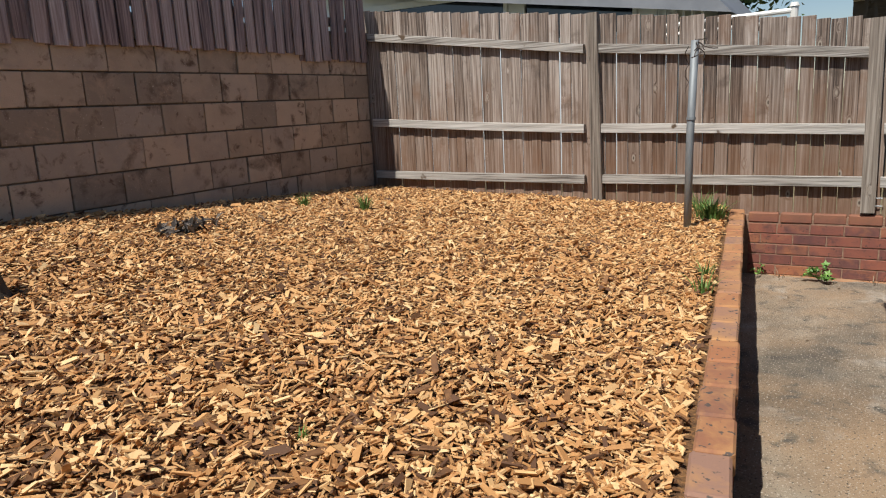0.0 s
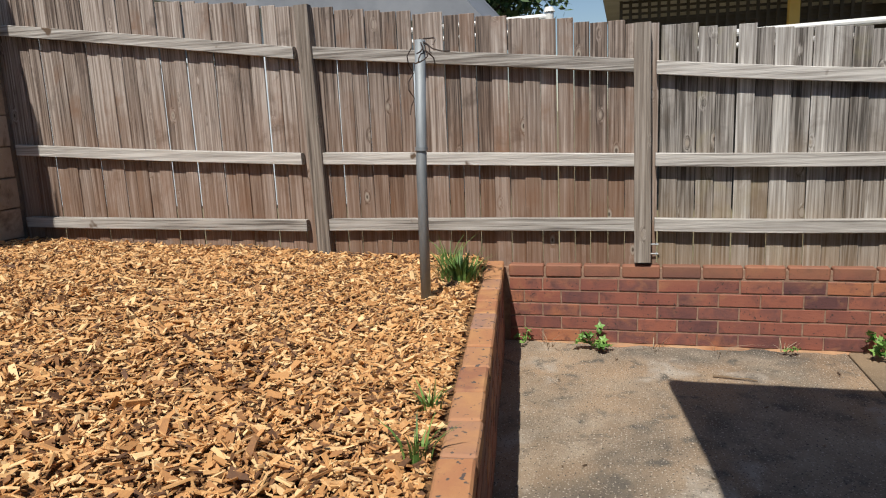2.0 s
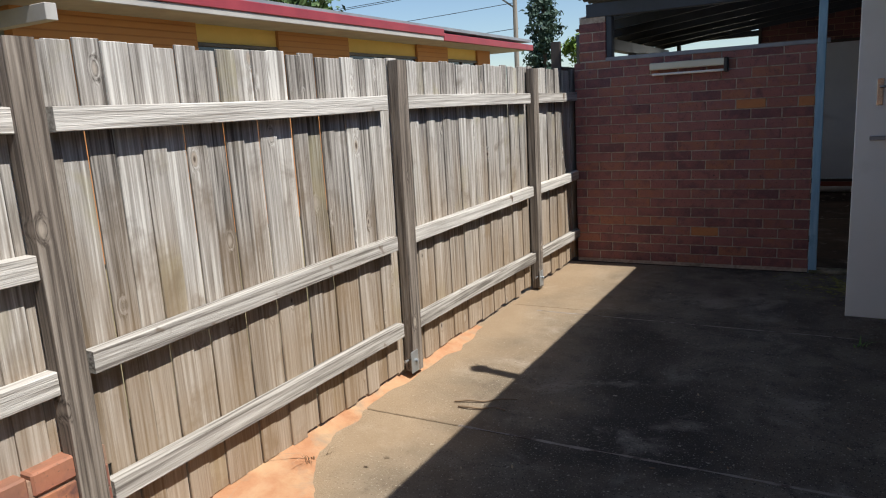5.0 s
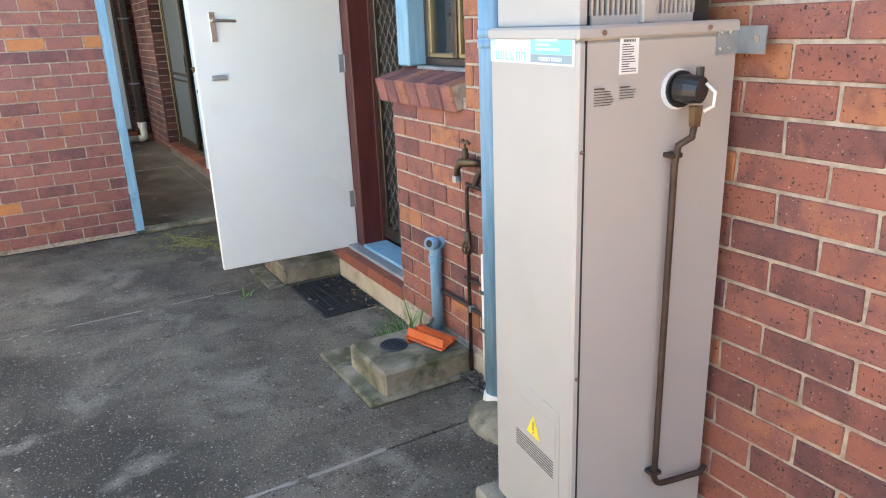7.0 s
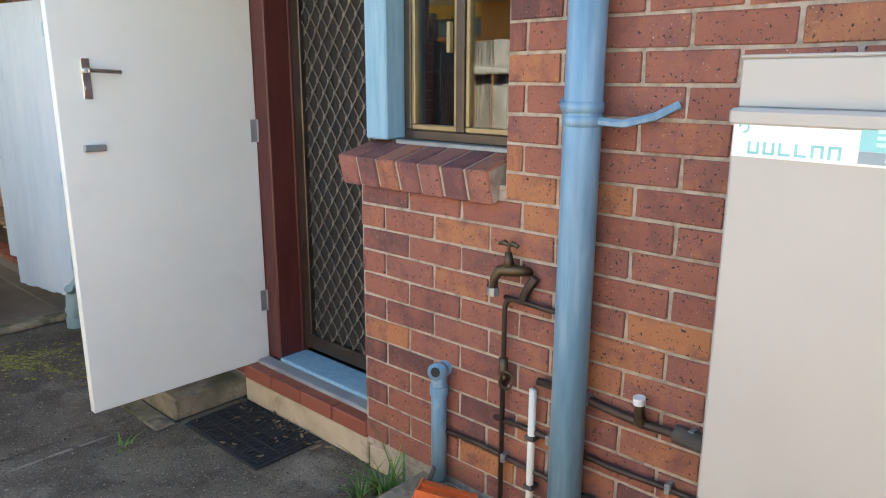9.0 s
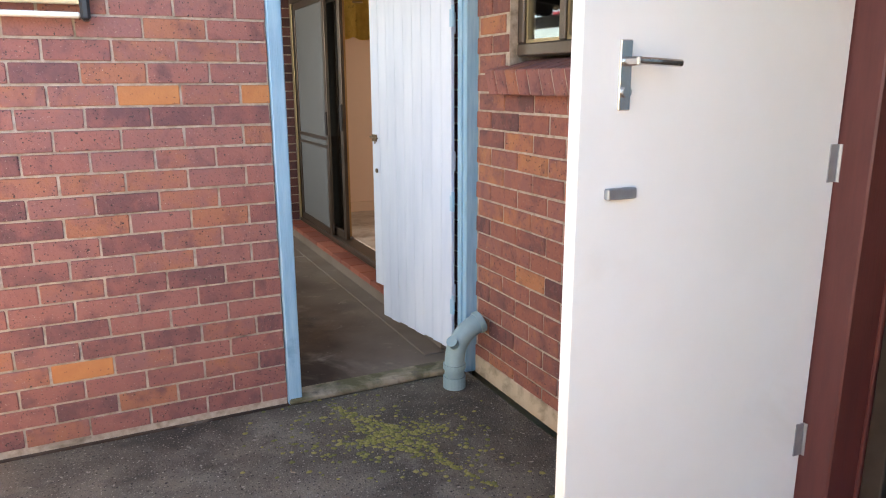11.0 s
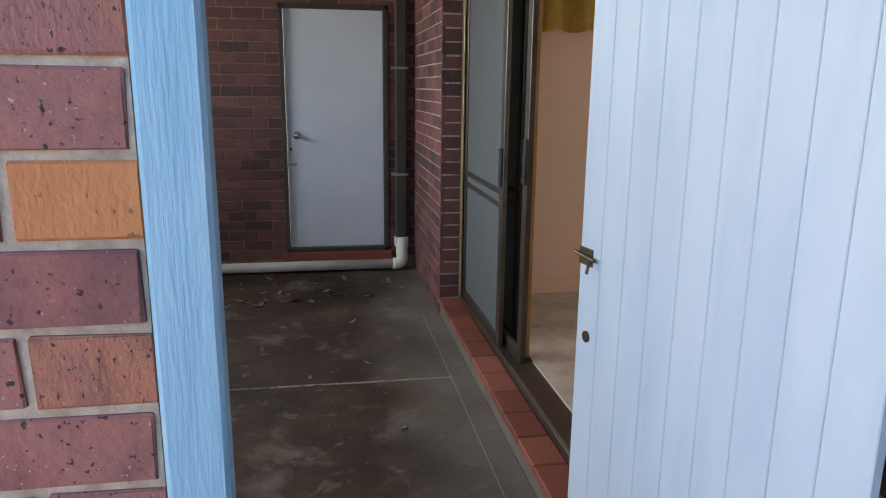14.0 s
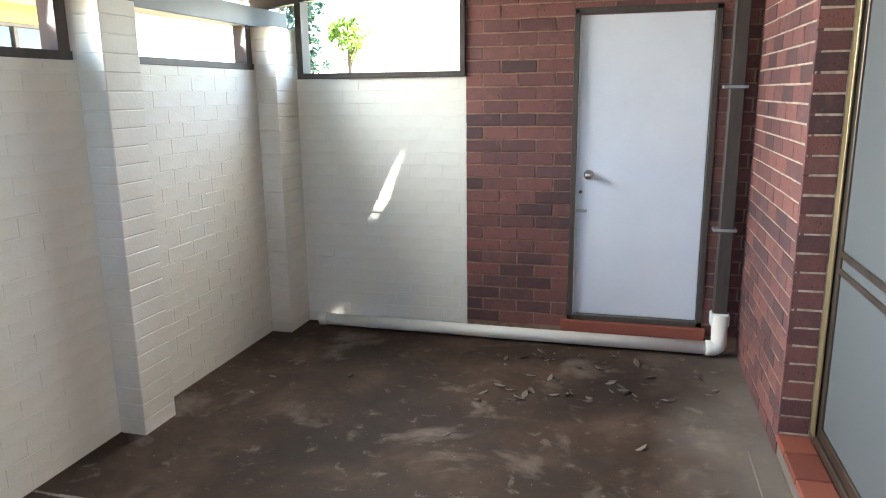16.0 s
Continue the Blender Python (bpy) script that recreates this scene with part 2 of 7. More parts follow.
M = dict(
    house_brick=surface("house_brick", [(0.145, 0.063, 0.064), (0.225, 0.09, 0.081), (0.285, 0.11, 0.09), (0.3, 0.122, 0.1), (0.255, 0.112, 0.1), (0.31, 0.125, 0.089), (0.35, 0.14, 0.08)], 0.8, 11,
                        by="object", spread=0.9, vary=0.85, bump=0.9, bump_scale=75, spots=[((0.05, 0.03, 0.03), 70, 0.69), ((0.03, 0.02, 0.02), 110, 0.645), ((0.46, 0.33, 0.27), 160, 0.69)], stains=[((0.14, 0.062, 0.062), 9, 0.52, 0.76), ((0.34, 0.14, 0.07), 5, 0.66, 0.84)]),
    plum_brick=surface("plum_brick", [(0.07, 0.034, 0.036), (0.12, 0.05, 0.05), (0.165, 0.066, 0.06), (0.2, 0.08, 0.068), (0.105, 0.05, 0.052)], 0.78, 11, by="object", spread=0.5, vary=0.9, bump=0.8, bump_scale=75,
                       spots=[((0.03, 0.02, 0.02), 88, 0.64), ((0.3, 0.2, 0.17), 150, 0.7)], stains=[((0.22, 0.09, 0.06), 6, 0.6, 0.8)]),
    face_brick=surface("face_brick", [(0.12, 0.05, 0.047), (0.2, 0.077, 0.062), (0.27, 0.098, 0.068), (0.3, 0.11, 0.072), (0.25, 0.1, 0.08), (0.35, 0.135, 0.074), (0.4, 0.165, 0.074)], 0.8, 11,
                       by="object", spread=0.9, vary=0.85, bump=0.9, bump_scale=75, spots=[((0.05, 0.03, 0.03), 70, 0.69), ((0.03, 0.02, 0.02), 110, 0.645), ((0.46, 0.33, 0.27), 160, 0.69)], stains=[((0.14, 0.062, 0.058), 9, 0.52, 0.76), ((0.4, 0.17, 0.075), 5, 0.64, 0.82)]),
    orange_brick=surface("orange_brick", [(0.42, 0.16, 0.06), (0.5, 0.21, 0.075)], 0.8, 14, bump=0.6, bump_scale=80, spots=[((0.2, 0.08, 0.04), 70, 0.66)]),
    wall_brick=surface("wall_brick", [(0.11, 0.046, 0.044), (0.19, 0.068, 0.052), (0.25, 0.085, 0.056), (0.29, 0.1, 0.062), (0.15, 0.062, 0.054), (0.35, 0.135, 0.066)], 0.78, 9,
                       by="object", spread=0.7, vary=0.95, bump=0.45, bump_scale=70, spots=[((0.06, 0.035, 0.03), 60, 0.65)], stains=[((0.38, 0.18, 0.085), 4, 0.58, 0.8), ((0.1, 0.045, 0.04), 11, 0.56, 0.72)], drift=((0.36, 0.17, 0.085), 2, 0.38, 0.5, 0.45)),
    cap_brick=surface("cap_brick", [(0.2, 0.1, 0.07), (0.36, 0.15, 0.07), (0.42, 0.2, 0.09), (0.3, 0.17, 0.12)], 0.85, 12, by="object", spread=0.3, bump=0.5, bump_scale=60,
                      stains=[((0.48, 0.25, 0.1), 5, 0.45, 0.7)], spots=[((0.09, 0.07, 0.06), 40, 0.62)]),
    mortar=surface("mortar", [(0.28, 0.22, 0.165), (0.42, 0.345, 0.27), (0.52, 0.44, 0.355)], 0.95, 26, bump=0.7, bump_scale=120, stains=[((0.16, 0.13, 0.09), 5, 0.58, 0.74)]),
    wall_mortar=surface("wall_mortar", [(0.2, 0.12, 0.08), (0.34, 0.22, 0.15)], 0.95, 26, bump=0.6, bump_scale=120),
    grey_mortar=surface("grey_mortar", [(0.12, 0.1, 0.08), (0.2, 0.16, 0.12)], 0.95, 20, bump=0.5, bump_scale=90),
    block=surface("block", [(0.3, 0.235, 0.175), (0.42, 0.325, 0.235), (0.52, 0.4, 0.29), (0.38, 0.31, 0.245)], 0.95, 7, by="object", spread=0.6, bump=0.8, bump_scale=110,
                  stains=[((0.13, 0.088, 0.06), 3.0, 0.56, 0.7), ((0.5, 0.36, 0.25), 5, 0.58, 0.78), ((0.14, 0.09, 0.06), 9, 0.58, 0.7)], spots=[((0.5, 0.42, 0.33), 80, 0.67)]),
    concrete=surface("concrete", [(0.17, 0.138, 0.1), (0.26, 0.212, 0.155), (0.34, 0.285, 0.212)], 0.93, 3.2, detail=10, bump=1.0, bump_scale=140, depth=0.006,
                     stains=[((0.09, 0.078, 0.062), 0.75, 0.48, 0.62), ((0.37, 0.245, 0.14), 0.5, 0.48, 0.68), ((0.4, 0.36, 0.3), 2.2, 0.58, 0.74), ((0.11, 0.095, 0.075), 6.0, 0.55, 0.68)],
                     spots=[((0.5, 0.44, 0.36), 90, 0.61), ((0.06, 0.05, 0.04), 75, 0.62)]),
    # eave shade is in this darker tone; drift adds the sunlit, dusty fence strip
    shaded_concrete=surface("shaded_concrete", [(0.075, 0.063, 0.046), (0.125, 0.106, 0.078), (0.18, 0.153, 0.115)], 0.93, 3.2, detail=10, bump=1.0, bump_scale=130, depth=0.006,
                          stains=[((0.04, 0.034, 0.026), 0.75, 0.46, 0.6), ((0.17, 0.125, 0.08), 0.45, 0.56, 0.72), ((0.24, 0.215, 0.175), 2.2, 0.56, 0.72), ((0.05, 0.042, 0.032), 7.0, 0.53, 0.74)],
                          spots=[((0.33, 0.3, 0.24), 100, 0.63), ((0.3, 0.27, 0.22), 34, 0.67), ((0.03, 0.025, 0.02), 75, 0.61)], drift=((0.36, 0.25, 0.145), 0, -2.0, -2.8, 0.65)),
    pale_joint=surface("pale_joint", [(0.2, 0.175, 0.15), (0.3, 0.265, 0.23)], 0.95, 20, bump=0.6, stains=[((0.1, 0.075, 0.06), 9, 0.5, 0.6)]),
    old_concrete=surface("old_concrete", [(0.14, 0.118, 0.08), (0.24, 0.205, 0.145), (0.33, 0.29, 0.215)], 0.95, 6, bump=0.7, bump_scale=80,
                         stains=[((0.075, 0.078, 0.036), 4, 0.44, 0.6), ((0.07, 0.06, 0.05), 9, 0.55, 0.7)]),
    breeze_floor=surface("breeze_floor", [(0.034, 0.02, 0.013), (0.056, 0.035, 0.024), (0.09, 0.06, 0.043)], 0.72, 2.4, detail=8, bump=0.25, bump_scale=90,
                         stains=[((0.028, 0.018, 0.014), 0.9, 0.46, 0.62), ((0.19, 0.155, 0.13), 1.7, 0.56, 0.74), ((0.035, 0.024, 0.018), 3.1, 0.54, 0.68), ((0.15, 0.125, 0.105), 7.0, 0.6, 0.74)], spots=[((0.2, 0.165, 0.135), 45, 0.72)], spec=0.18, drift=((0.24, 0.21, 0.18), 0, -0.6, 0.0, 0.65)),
    soil=surface("soil", [(0.29, 0.125, 0.055), (0.38, 0.19, 0.095), (0.42, 0.255, 0.145)], 0.98, 5, bump=0.6, bump_scale=90, stains=[((0.45, 0.28, 0.15), 3, 0.45, 0.65), ((0.28, 0.2, 0.13), 6, 0.52, 0.7)]),
    mulch_bed=surface("mulch_bed", [(0.07, 0.034, 0.014), (0.18, 0.088, 0.032), (0.34, 0.17, 0.06)], 0.95, 45, bump=1.0, bump_scale=60, depth=0.02),
    chip=surface("chip", [(0.11, 0.05, 0.022), (0.38, 0.18, 0.062), (0.54, 0.28, 0.1), (0.64, 0.37, 0.15), (0.78, 0.54, 0.27), (0.5, 0.25, 0.09)], 0.8, 50, by="island", spread=0.2, bump=0.3, bump_scale=90),
    # brown towards the foot: weathering, with the mulch's warm bounce light painted in
    paling=surface("paling", [(0.055, 0.04, 0.032), (0.16, 0.12, 0.095), (0.24, 0.19, 0.155), (0.32, 0.265, 0.225), (0.45, 0.39, 0.34)], 0.9, 2.0, (34, 34, 0.8), detail=9, by="object", spread=2.6, vary=0.5, bump=0.9, bump_scale=8,
                   stains=[((0.19, 0.1, 0.055), 1.6, 0.55, 0.76), ((0.08, 0.056, 0.042), 4.0, 0.58, 0.8)], drift=((0.2, 0.1, 0.05), 2, 1.75, 0.75, 0.6), knots=True),
    grey_paling=surface("grey_paling", [(0.07, 0.06, 0.05), (0.2, 0.18, 0.158), (0.31, 0.285, 0.255), (0.41, 0.385, 0.35), (0.58, 0.555, 0.51)], 0.9, 2.0, (34, 34, 0.8), detail=9, by="object", spread=2.6, vary=0.45, bump=0.9, bump_scale=8,
                        stains=[((0.3, 0.265, 0.14), 1.3, 0.58, 0.78), ((0.1, 0.08, 0.062), 3.4, 0.56, 0.78)], drift=((0.27, 0.18, 0.095), 2, 1.35, 0.35, 0.65), knots=True),
    rail=surface("rail", [(0.13, 0.112, 0.095), (0.32, 0.295, 0.26), (0.45, 0.42, 0.38), (0.6, 0.57, 0.52)], 0.9, 2.0, (34, 0.8, 34), detail=9, by="object", spread=2.4, vary=0.4, bump=0.9, bump_scale=8, spots=[((0.12, 0.08, 0.05), 8, 0.69)]),
    post=surface("post", [(0.07, 0.054, 0.042), (0.17, 0.14, 0.112), (0.26, 0.22, 0.18), (0.38, 0.335, 0.285)], 0.92, 2.0, (34, 34, 0.8), detail=9, by="object", spread=2.4, vary=0.4, bump=1.0, bump_scale=8, knots=True),
    dark_paling=surface("dark_paling", [(0.12, 0.085, 0.08), (0.27, 0.2, 0.19), (0.4, 0.32, 0.3), (0.52, 0.44, 0.42)], 0.9, 2.0, (34, 34, 0.8), detail=9, by="object", spread=2.0, vary=0.5, bump=0.7, bump_scale=8),
    blue_paint=surface("blue_paint", [(0.2, 0.38, 0.52), (0.25, 0.44, 0.58), (0.32, 0.5, 0.62)], 0.55, 3, (12, 12, 1.2), bump=0.35, bump_scale=16, stains=[((0.13, 0.27, 0.38), 6, 0.62, 0.8)]),
    blue_pipe=surface("blue_pipe", [(0.14, 0.28, 0.42), (0.19, 0.34, 0.49), (0.28, 0.43, 0.56)], 0.42, 4, (10, 10, 1), bump=0.1, bump_scale=20, stains=[((0.42, 0.53, 0.62), 9, 0.64, 0.8)]),
    grey_pipe=surface("grey_pipe", [(0.2, 0.31, 0.34), (0.28, 0.4, 0.42)], 0.5, 8, bump=0.1),
    white_paint=surface("white_paint", [(0.75, 0.77, 0.735), (0.8, 0.82, 0.785)], 0.42, 2.5, bump=0.05, bump_scale=40, stains=[((0.69, 0.69, 0.64), 1.6, 0.58, 0.8)]),
    gate_paint=surface("gate_paint", [(0.46, 0.54, 0.65), (0.51, 0.585, 0.685), (0.55, 0.62, 0.71)], 0.5, 1.6, (5, 5, 1), detail=4, bump=0.12, bump_scale=18, stains=[((0.5, 0.46, 0.38), 3.2, 0.7, 0.84)], spots=[((0.25, 0.22, 0.2), 12, 0.78)]),
    door_paint=surface("door_paint", [(0.62, 0.66, 0.74), (0.7, 0.74, 0.8)], 0.4, 2, bump=0.04),
    cream_paint=surface("cream_paint", [(0.7, 0.68, 0.6), (0.76, 0.74, 0.66), (0.8, 0.78, 0.71)], 0.7, 3, bump=0.4, bump_scale=45, stains=[((0.58, 0.53, 0.42), 1.5, 0.62, 0.82)]),
    plinth=surface("plinth", [(0.42, 0.33, 0.22), (0.55, 0.45, 0.32)], 0.9, 6, bump=0.4, stains=[((0.2, 0.16, 0.1), 5, 0.56, 0.72)]),
    maroon=surface("maroon", [(0.075, 0.018, 0.016), (0.11, 0.028, 0.024)], 0.45, 4, (8, 8, 1), bump=0.15, bump_scale=18),
    sill_tile=surface("sill_tile", [(0.16, 0.045, 0.03), (0.24, 0.07, 0.045), (0.28, 0.09, 0.055)], 0.6, 10, by="object", spread=0.4, bump=0.2),
    bronze=surface("bronze", [(0.075, 0.058, 0.045), (0.12, 0.095, 0.075)], 0.4, 5, metal=0.7, bump=0.03),
    bronze_grille=surface("bronze_grille", [(0.16, 0.14, 0.115), (0.25, 0.22, 0.185)], 0.45, 6, metal=0.4, bump=0.03),
    brass_trim=surface("brass_trim", [(0.3, 0.24, 0.13), (0.4, 0.32, 0.18)], 0.45, 5, metal=0.7, bump=0.03),
    mesh=surface("mesh", [(0.02, 0.017, 0.015), (0.035, 0.03, 0.026)], 0.8, 400, bump=0.3, bump_scale=600),
    fly_mesh=surface("fly_mesh", [(0.075, 0.085, 0.09), (0.11, 0.12, 0.125)], 0.7, 300, bump=0.3, bump_scale=500),
    beige_steel=surface("beige_steel", [(0.4, 0.38, 0.35), (0.43, 0.41, 0.38)], 0.36, 2, bump=0.02, bump_scale=30, stains=[((0.37, 0.345, 0.31), 1.3, 0.55, 0.8)]),
    # near-black for seam and openings; the openings' inner shade is in this colour
    vent_dark=surface("vent_dark", [(0.015, 0.014, 0.012), (0.03, 0.028, 0.024)], 0.8, 8, bump=0),
    chrome=surface("chrome", [(0.55, 0.53, 0.5), (0.7, 0.68, 0.65)], 0.22, 9, metal=1.0, bump=0.02),
    galv=surface("galv", [(0.3, 0.32, 0.33), (0.42, 0.44, 0.45)], 0.5, 14, metal=0.7, bump=0.08, stains=[((0.22, 0.14, 0.09), 7, 0.66, 0.8)]),
    pole_steel=surface("pole_steel", [(0.2, 0.22, 0.23), (0.28, 0.3, 0.31)], 0.6, 8, (6, 6, 1), metal=0.35, bump=0.12, stains=[((0.16, 0.09, 0.05), 5, 0.64, 0.8)]),
    old_brass=surface("old_brass", [(0.07, 0.048, 0.032), (0.14, 0.098, 0.058), (0.095, 0.082, 0.06)], 0.5, 20, metal=0.8, bump=0.3),
    copper=surface("copper", [(0.05, 0.038, 0.032), (0.1, 0.07, 0.055)], 0.55, 12, metal=0.6, bump=0.2),
    lagging=surface("lagging", [(0.06, 0.055, 0.05), (0.1, 0.09, 0.08)], 0.9, 20, bump=0.4),
    black_plastic=surface("black_plastic", [(0.012, 0.012, 0.013), (0.022, 0.022, 0.024)], 0.35, 8, bump=0.05),
    rubber=surface("rubber", [(0.012, 0.012, 0.013), (0.03, 0.03, 0.032)], 0.75, 30, bump=0.3),
    pvc=surface("pvc", [(0.72, 0.7, 0.64), (0.8, 0.78, 0.72)], 0.4, 6, bump=0.05, stains=[((0.5, 0.45, 0.36), 6, 0.62, 0.78)]),
    orange_plastic=surface("orange_plastic", [(0.55, 0.1, 0.025), (0.68, 0.15, 0.04)], 0.45, 8, bump=0.1),
    label_white=surface("label_white", [(0.72, 0.75, 0.76), (0.8, 0.82, 0.82)], 0.3, 3, bump=0),
    label_teal=surface("label_teal", [(0.2, 0.5, 0.52), (0.27, 0.58, 0.58)], 0.35, 3, bump=0),
    label_pale=surface("label_pale", [(0.48, 0.68, 0.72), (0.56, 0.74, 0.76)], 0.35, 6, bump=0),
    label_slate=surface("label_slate", [(0.22, 0.29, 0.33), (0.28, 0.35, 0.39)], 0.35, 3, bump=0),
    ink=surface("ink", [(0.07, 0.07, 0.07), (0.1, 0.1, 0.1)], 0.6, 3, bump=0),
    yellow=surface("yellow", [(0.75, 0.6, 0.04), (0.82, 0.66, 0.06)], 0.5, 3, bump=0),
    navy_steel=surface("navy_steel", [(0.03, 0.038, 0.05), (0.05, 0.06, 0.075)], 0.55, 5, bump=0.1),
    roof_under=surface("roof_under", [(0.1, 0.1, 0.1), (0.15, 0.15, 0.15)], 0.6, 4, bump=0.1),
    brown_frame=surface("brown_frame", [(0.04, 0.032, 0.028), (0.068, 0.054, 0.046)], 0.65, 5, (6, 6, 1), bump=0.2),
    lamp_case=surface("lamp_case", [(0.6, 0.56, 0.42), (0.7, 0.66, 0.5)], 0.45, 4, bump=0.05),
    grey_flashing=surface("grey_flashing", [(0.22, 0.23, 0.24), (0.32, 0.33, 0.34)], 0.6, 6, bump=0.15),
    peach=surface("peach", [(0.68, 0.47, 0.33), (0.73, 0.51, 0.37)], 0.85, 2, bump=0.15, bump_scale=80),
    carpet=surface("carpet", [(0.46, 0.36, 0.29), (0.58, 0.48, 0.4)], 1.0, 6, bump=0.9, bump_scale=200, stains=[((0.36, 0.27, 0.21), 4, 0.5, 0.68)]),
    curtain=surface("curtain", [(0.62, 0.42, 0.08), (0.78, 0.56, 0.14)], 0.9, 18, bump=0.5, stains=[((0.35, 0.22, 0.05), 16, 0.62, 0.7)]),
    timber=surface("timber", [(0.36, 0.18, 0.05), (0.48, 0.26, 0.08)], 0.5, 3, (12, 12, 1), bump=0.1),
    room_wall=surface("room_wall", [(0.5, 0.42, 0.28), (0.56, 0.48, 0.33)], 0.85, 3, bump=0.1),
    grass=surface("grass", [(0.06, 0.13, 0.025), (0.1, 0.2, 0.04), (0.16, 0.27, 0.06)], 0.6, 9, by="island", spread=0.3, bump=0),
    moss=surface("moss", [(0.12, 0.12, 0.03), (0.2, 0.19, 0.045), (0.27, 0.24, 0.07)], 0.95, 20, by="island", spread=0.4, bump=0),
    leafy=surface("leafy", [(0.07, 0.16, 0.025), (0.13, 0.26, 0.05), (0.2, 0.34, 0.08)], 0.5, 9, by="island", spread=0.3, bump=0.1),
    dry=surface("dry", [(0.14, 0.09, 0.055), (0.25, 0.18, 0.11), (0.36, 0.28, 0.19)], 0.9, 12, by="island", spread=0.3, bump=0.2),
    litter=surface("litter", [(0.09, 0.075, 0.065), (0.2, 0.17, 0.15), (0.3, 0.26, 0.22)], 0.9, 12, by="island", spread=0.3, bump=0.2),
    bark=surface("bark", [(0.05, 0.035, 0.025), (0.11, 0.08, 0.055)], 0.95, 8, (4, 4, 1), bump=0.8),
    tree_leaf=surface("tree_leaf", [(0.025, 0.055, 0.015), (0.05, 0.095, 0.025), (0.085, 0.13, 0.04)], 0.6, 5, by="island", spread=0.3, bump=0),
    pine_leaf=surface("pine_leaf", [(0.02, 0.045, 0.03), (0.035, 0.07, 0.045)], 0.7, 5, by="island", spread=0.3, bump=0),
    bush_leaf=surface("bush_leaf", [(0.1, 0.17, 0.02), (0.17, 0.25, 0.04)], 0.7, 5, by="island", spread=0.3, bump=0),
    red_fascia=surface("red_fascia", [(0.2, 0.022, 0.032), (0.27, 0.035, 0.045)], 0.4, 2, bump=0.03),
    tan_brick=surface("tan_brick", [(0.38, 0.16, 0.05), (0.52, 0.24, 0.075)], 0.85, 9, by="object", spread=0.4, bump=0.3),
    yellow_panel=surface("yellow_panel", [(0.62, 0.4, 0.09), (0.7, 0.46, 0.12)], 0.7, 2, bump=0.05),
    soffit=surface("soffit", [(0.3, 0.28, 0.26), (0.38, 0.36, 0.33)], 0.8, 3, bump=0.1),
    far_white=surface("far_white", [(0.5, 0.56, 0.6), (0.6, 0.65, 0.68)], 0.6, 2, bump=0.1),
    far_roof=surface("far_roof", [(0.16, 0.17, 0.19), (0.22, 0.23, 0.25)], 0.6, 2, bump=0.1),
    dark_pane=surface("dark_pane", [(0.008, 0.01, 0.016), (0.016, 0.02, 0.028)], 0.06, 1, bump=0, spec=0.8),
    # low light of the kitchen and carport is put into this dark tone
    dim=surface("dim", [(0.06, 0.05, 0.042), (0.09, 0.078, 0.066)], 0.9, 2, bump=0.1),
    lawn=surface("lawn", [(0.14, 0.12, 0.06), (0.24, 0.2, 0.11)], 0.95, 2, bump=0.3, bump_scale=20),
    power_pole=surface("power_pole", [(0.2, 0.17, 0.14), (0.28, 0.25, 0.21)], 0.9, 3, (6, 6, 1), bump=0.3),
    house_roof=surface("house_roof", [(0.2, 0.19, 0.18), (0.28, 0.27, 0.26)], 0.6, 3, bump=0.1),
    clear_glass=glass("clear_glass", (0.82, 0.8, 0.74), 0.14),
)

# ---- mesh helpers ----


def link(name, bm, material, smooth=False):
    me = bpy.data.meshes.new(name)
    bm.to_mesh(me)
    bm.free()
    if smooth:
        for p in me.polygons:
            p.use_smooth = True
    me.materials.append(material)
    return new(name, me)


def part(name, bm, material, parent, label="", smooth=False):
    ob = link(name, bm, material, smooth)
    ob.parent = parent
    if parent.type != "EMPTY" or parent.matrix_world != Matrix():
        ob.matrix_parent_inverse = parent.matrix_basis.inverted()
    if label:
        ob["label"] = label
    return ob


def thing(name, label, category, at=(0, 0, 0), group="", kind=""):
    e = new(name)
    e.empty_display_size = 0.1
    e.location = at
    bpy.context.view_layer.update()
    return tagged(e, label, category, group, kind)


def setting(name, bm, material, label, category, smooth=False):
    return tagged(link(name, bm, material, smooth), label, category, kind="structure")


def box(bm, x0, y0, z0, x1, y1, z1, bevel=0.0, m=None):
    c = Matrix.Translation(((x0 + x1) / 2, (y0 + y1) / 2, (z0 + z1) / 2)) @ Matrix.Diagonal((abs(x1 - x0), abs(y1 - y0), abs(z1 - z0), 1))
    r = bmesh.ops.create_cube(bm, size=1, matrix=(m @ c if m else c))
    if bevel:
        vs = set(r["verts"])
        es = [e for e in bm.edges if e.verts[0] in vs and e.verts[1] in vs]
        bmesh.ops.bevel(bm, geom=es, offset=bevel, segments=1, affect="EDGES", profile=0.5)
    return bm


def boxes(*dims, bevel=0.0):
    bm = bmesh.new()
    for d in dims:
        box(bm, *d, bevel=bevel)
    return bm


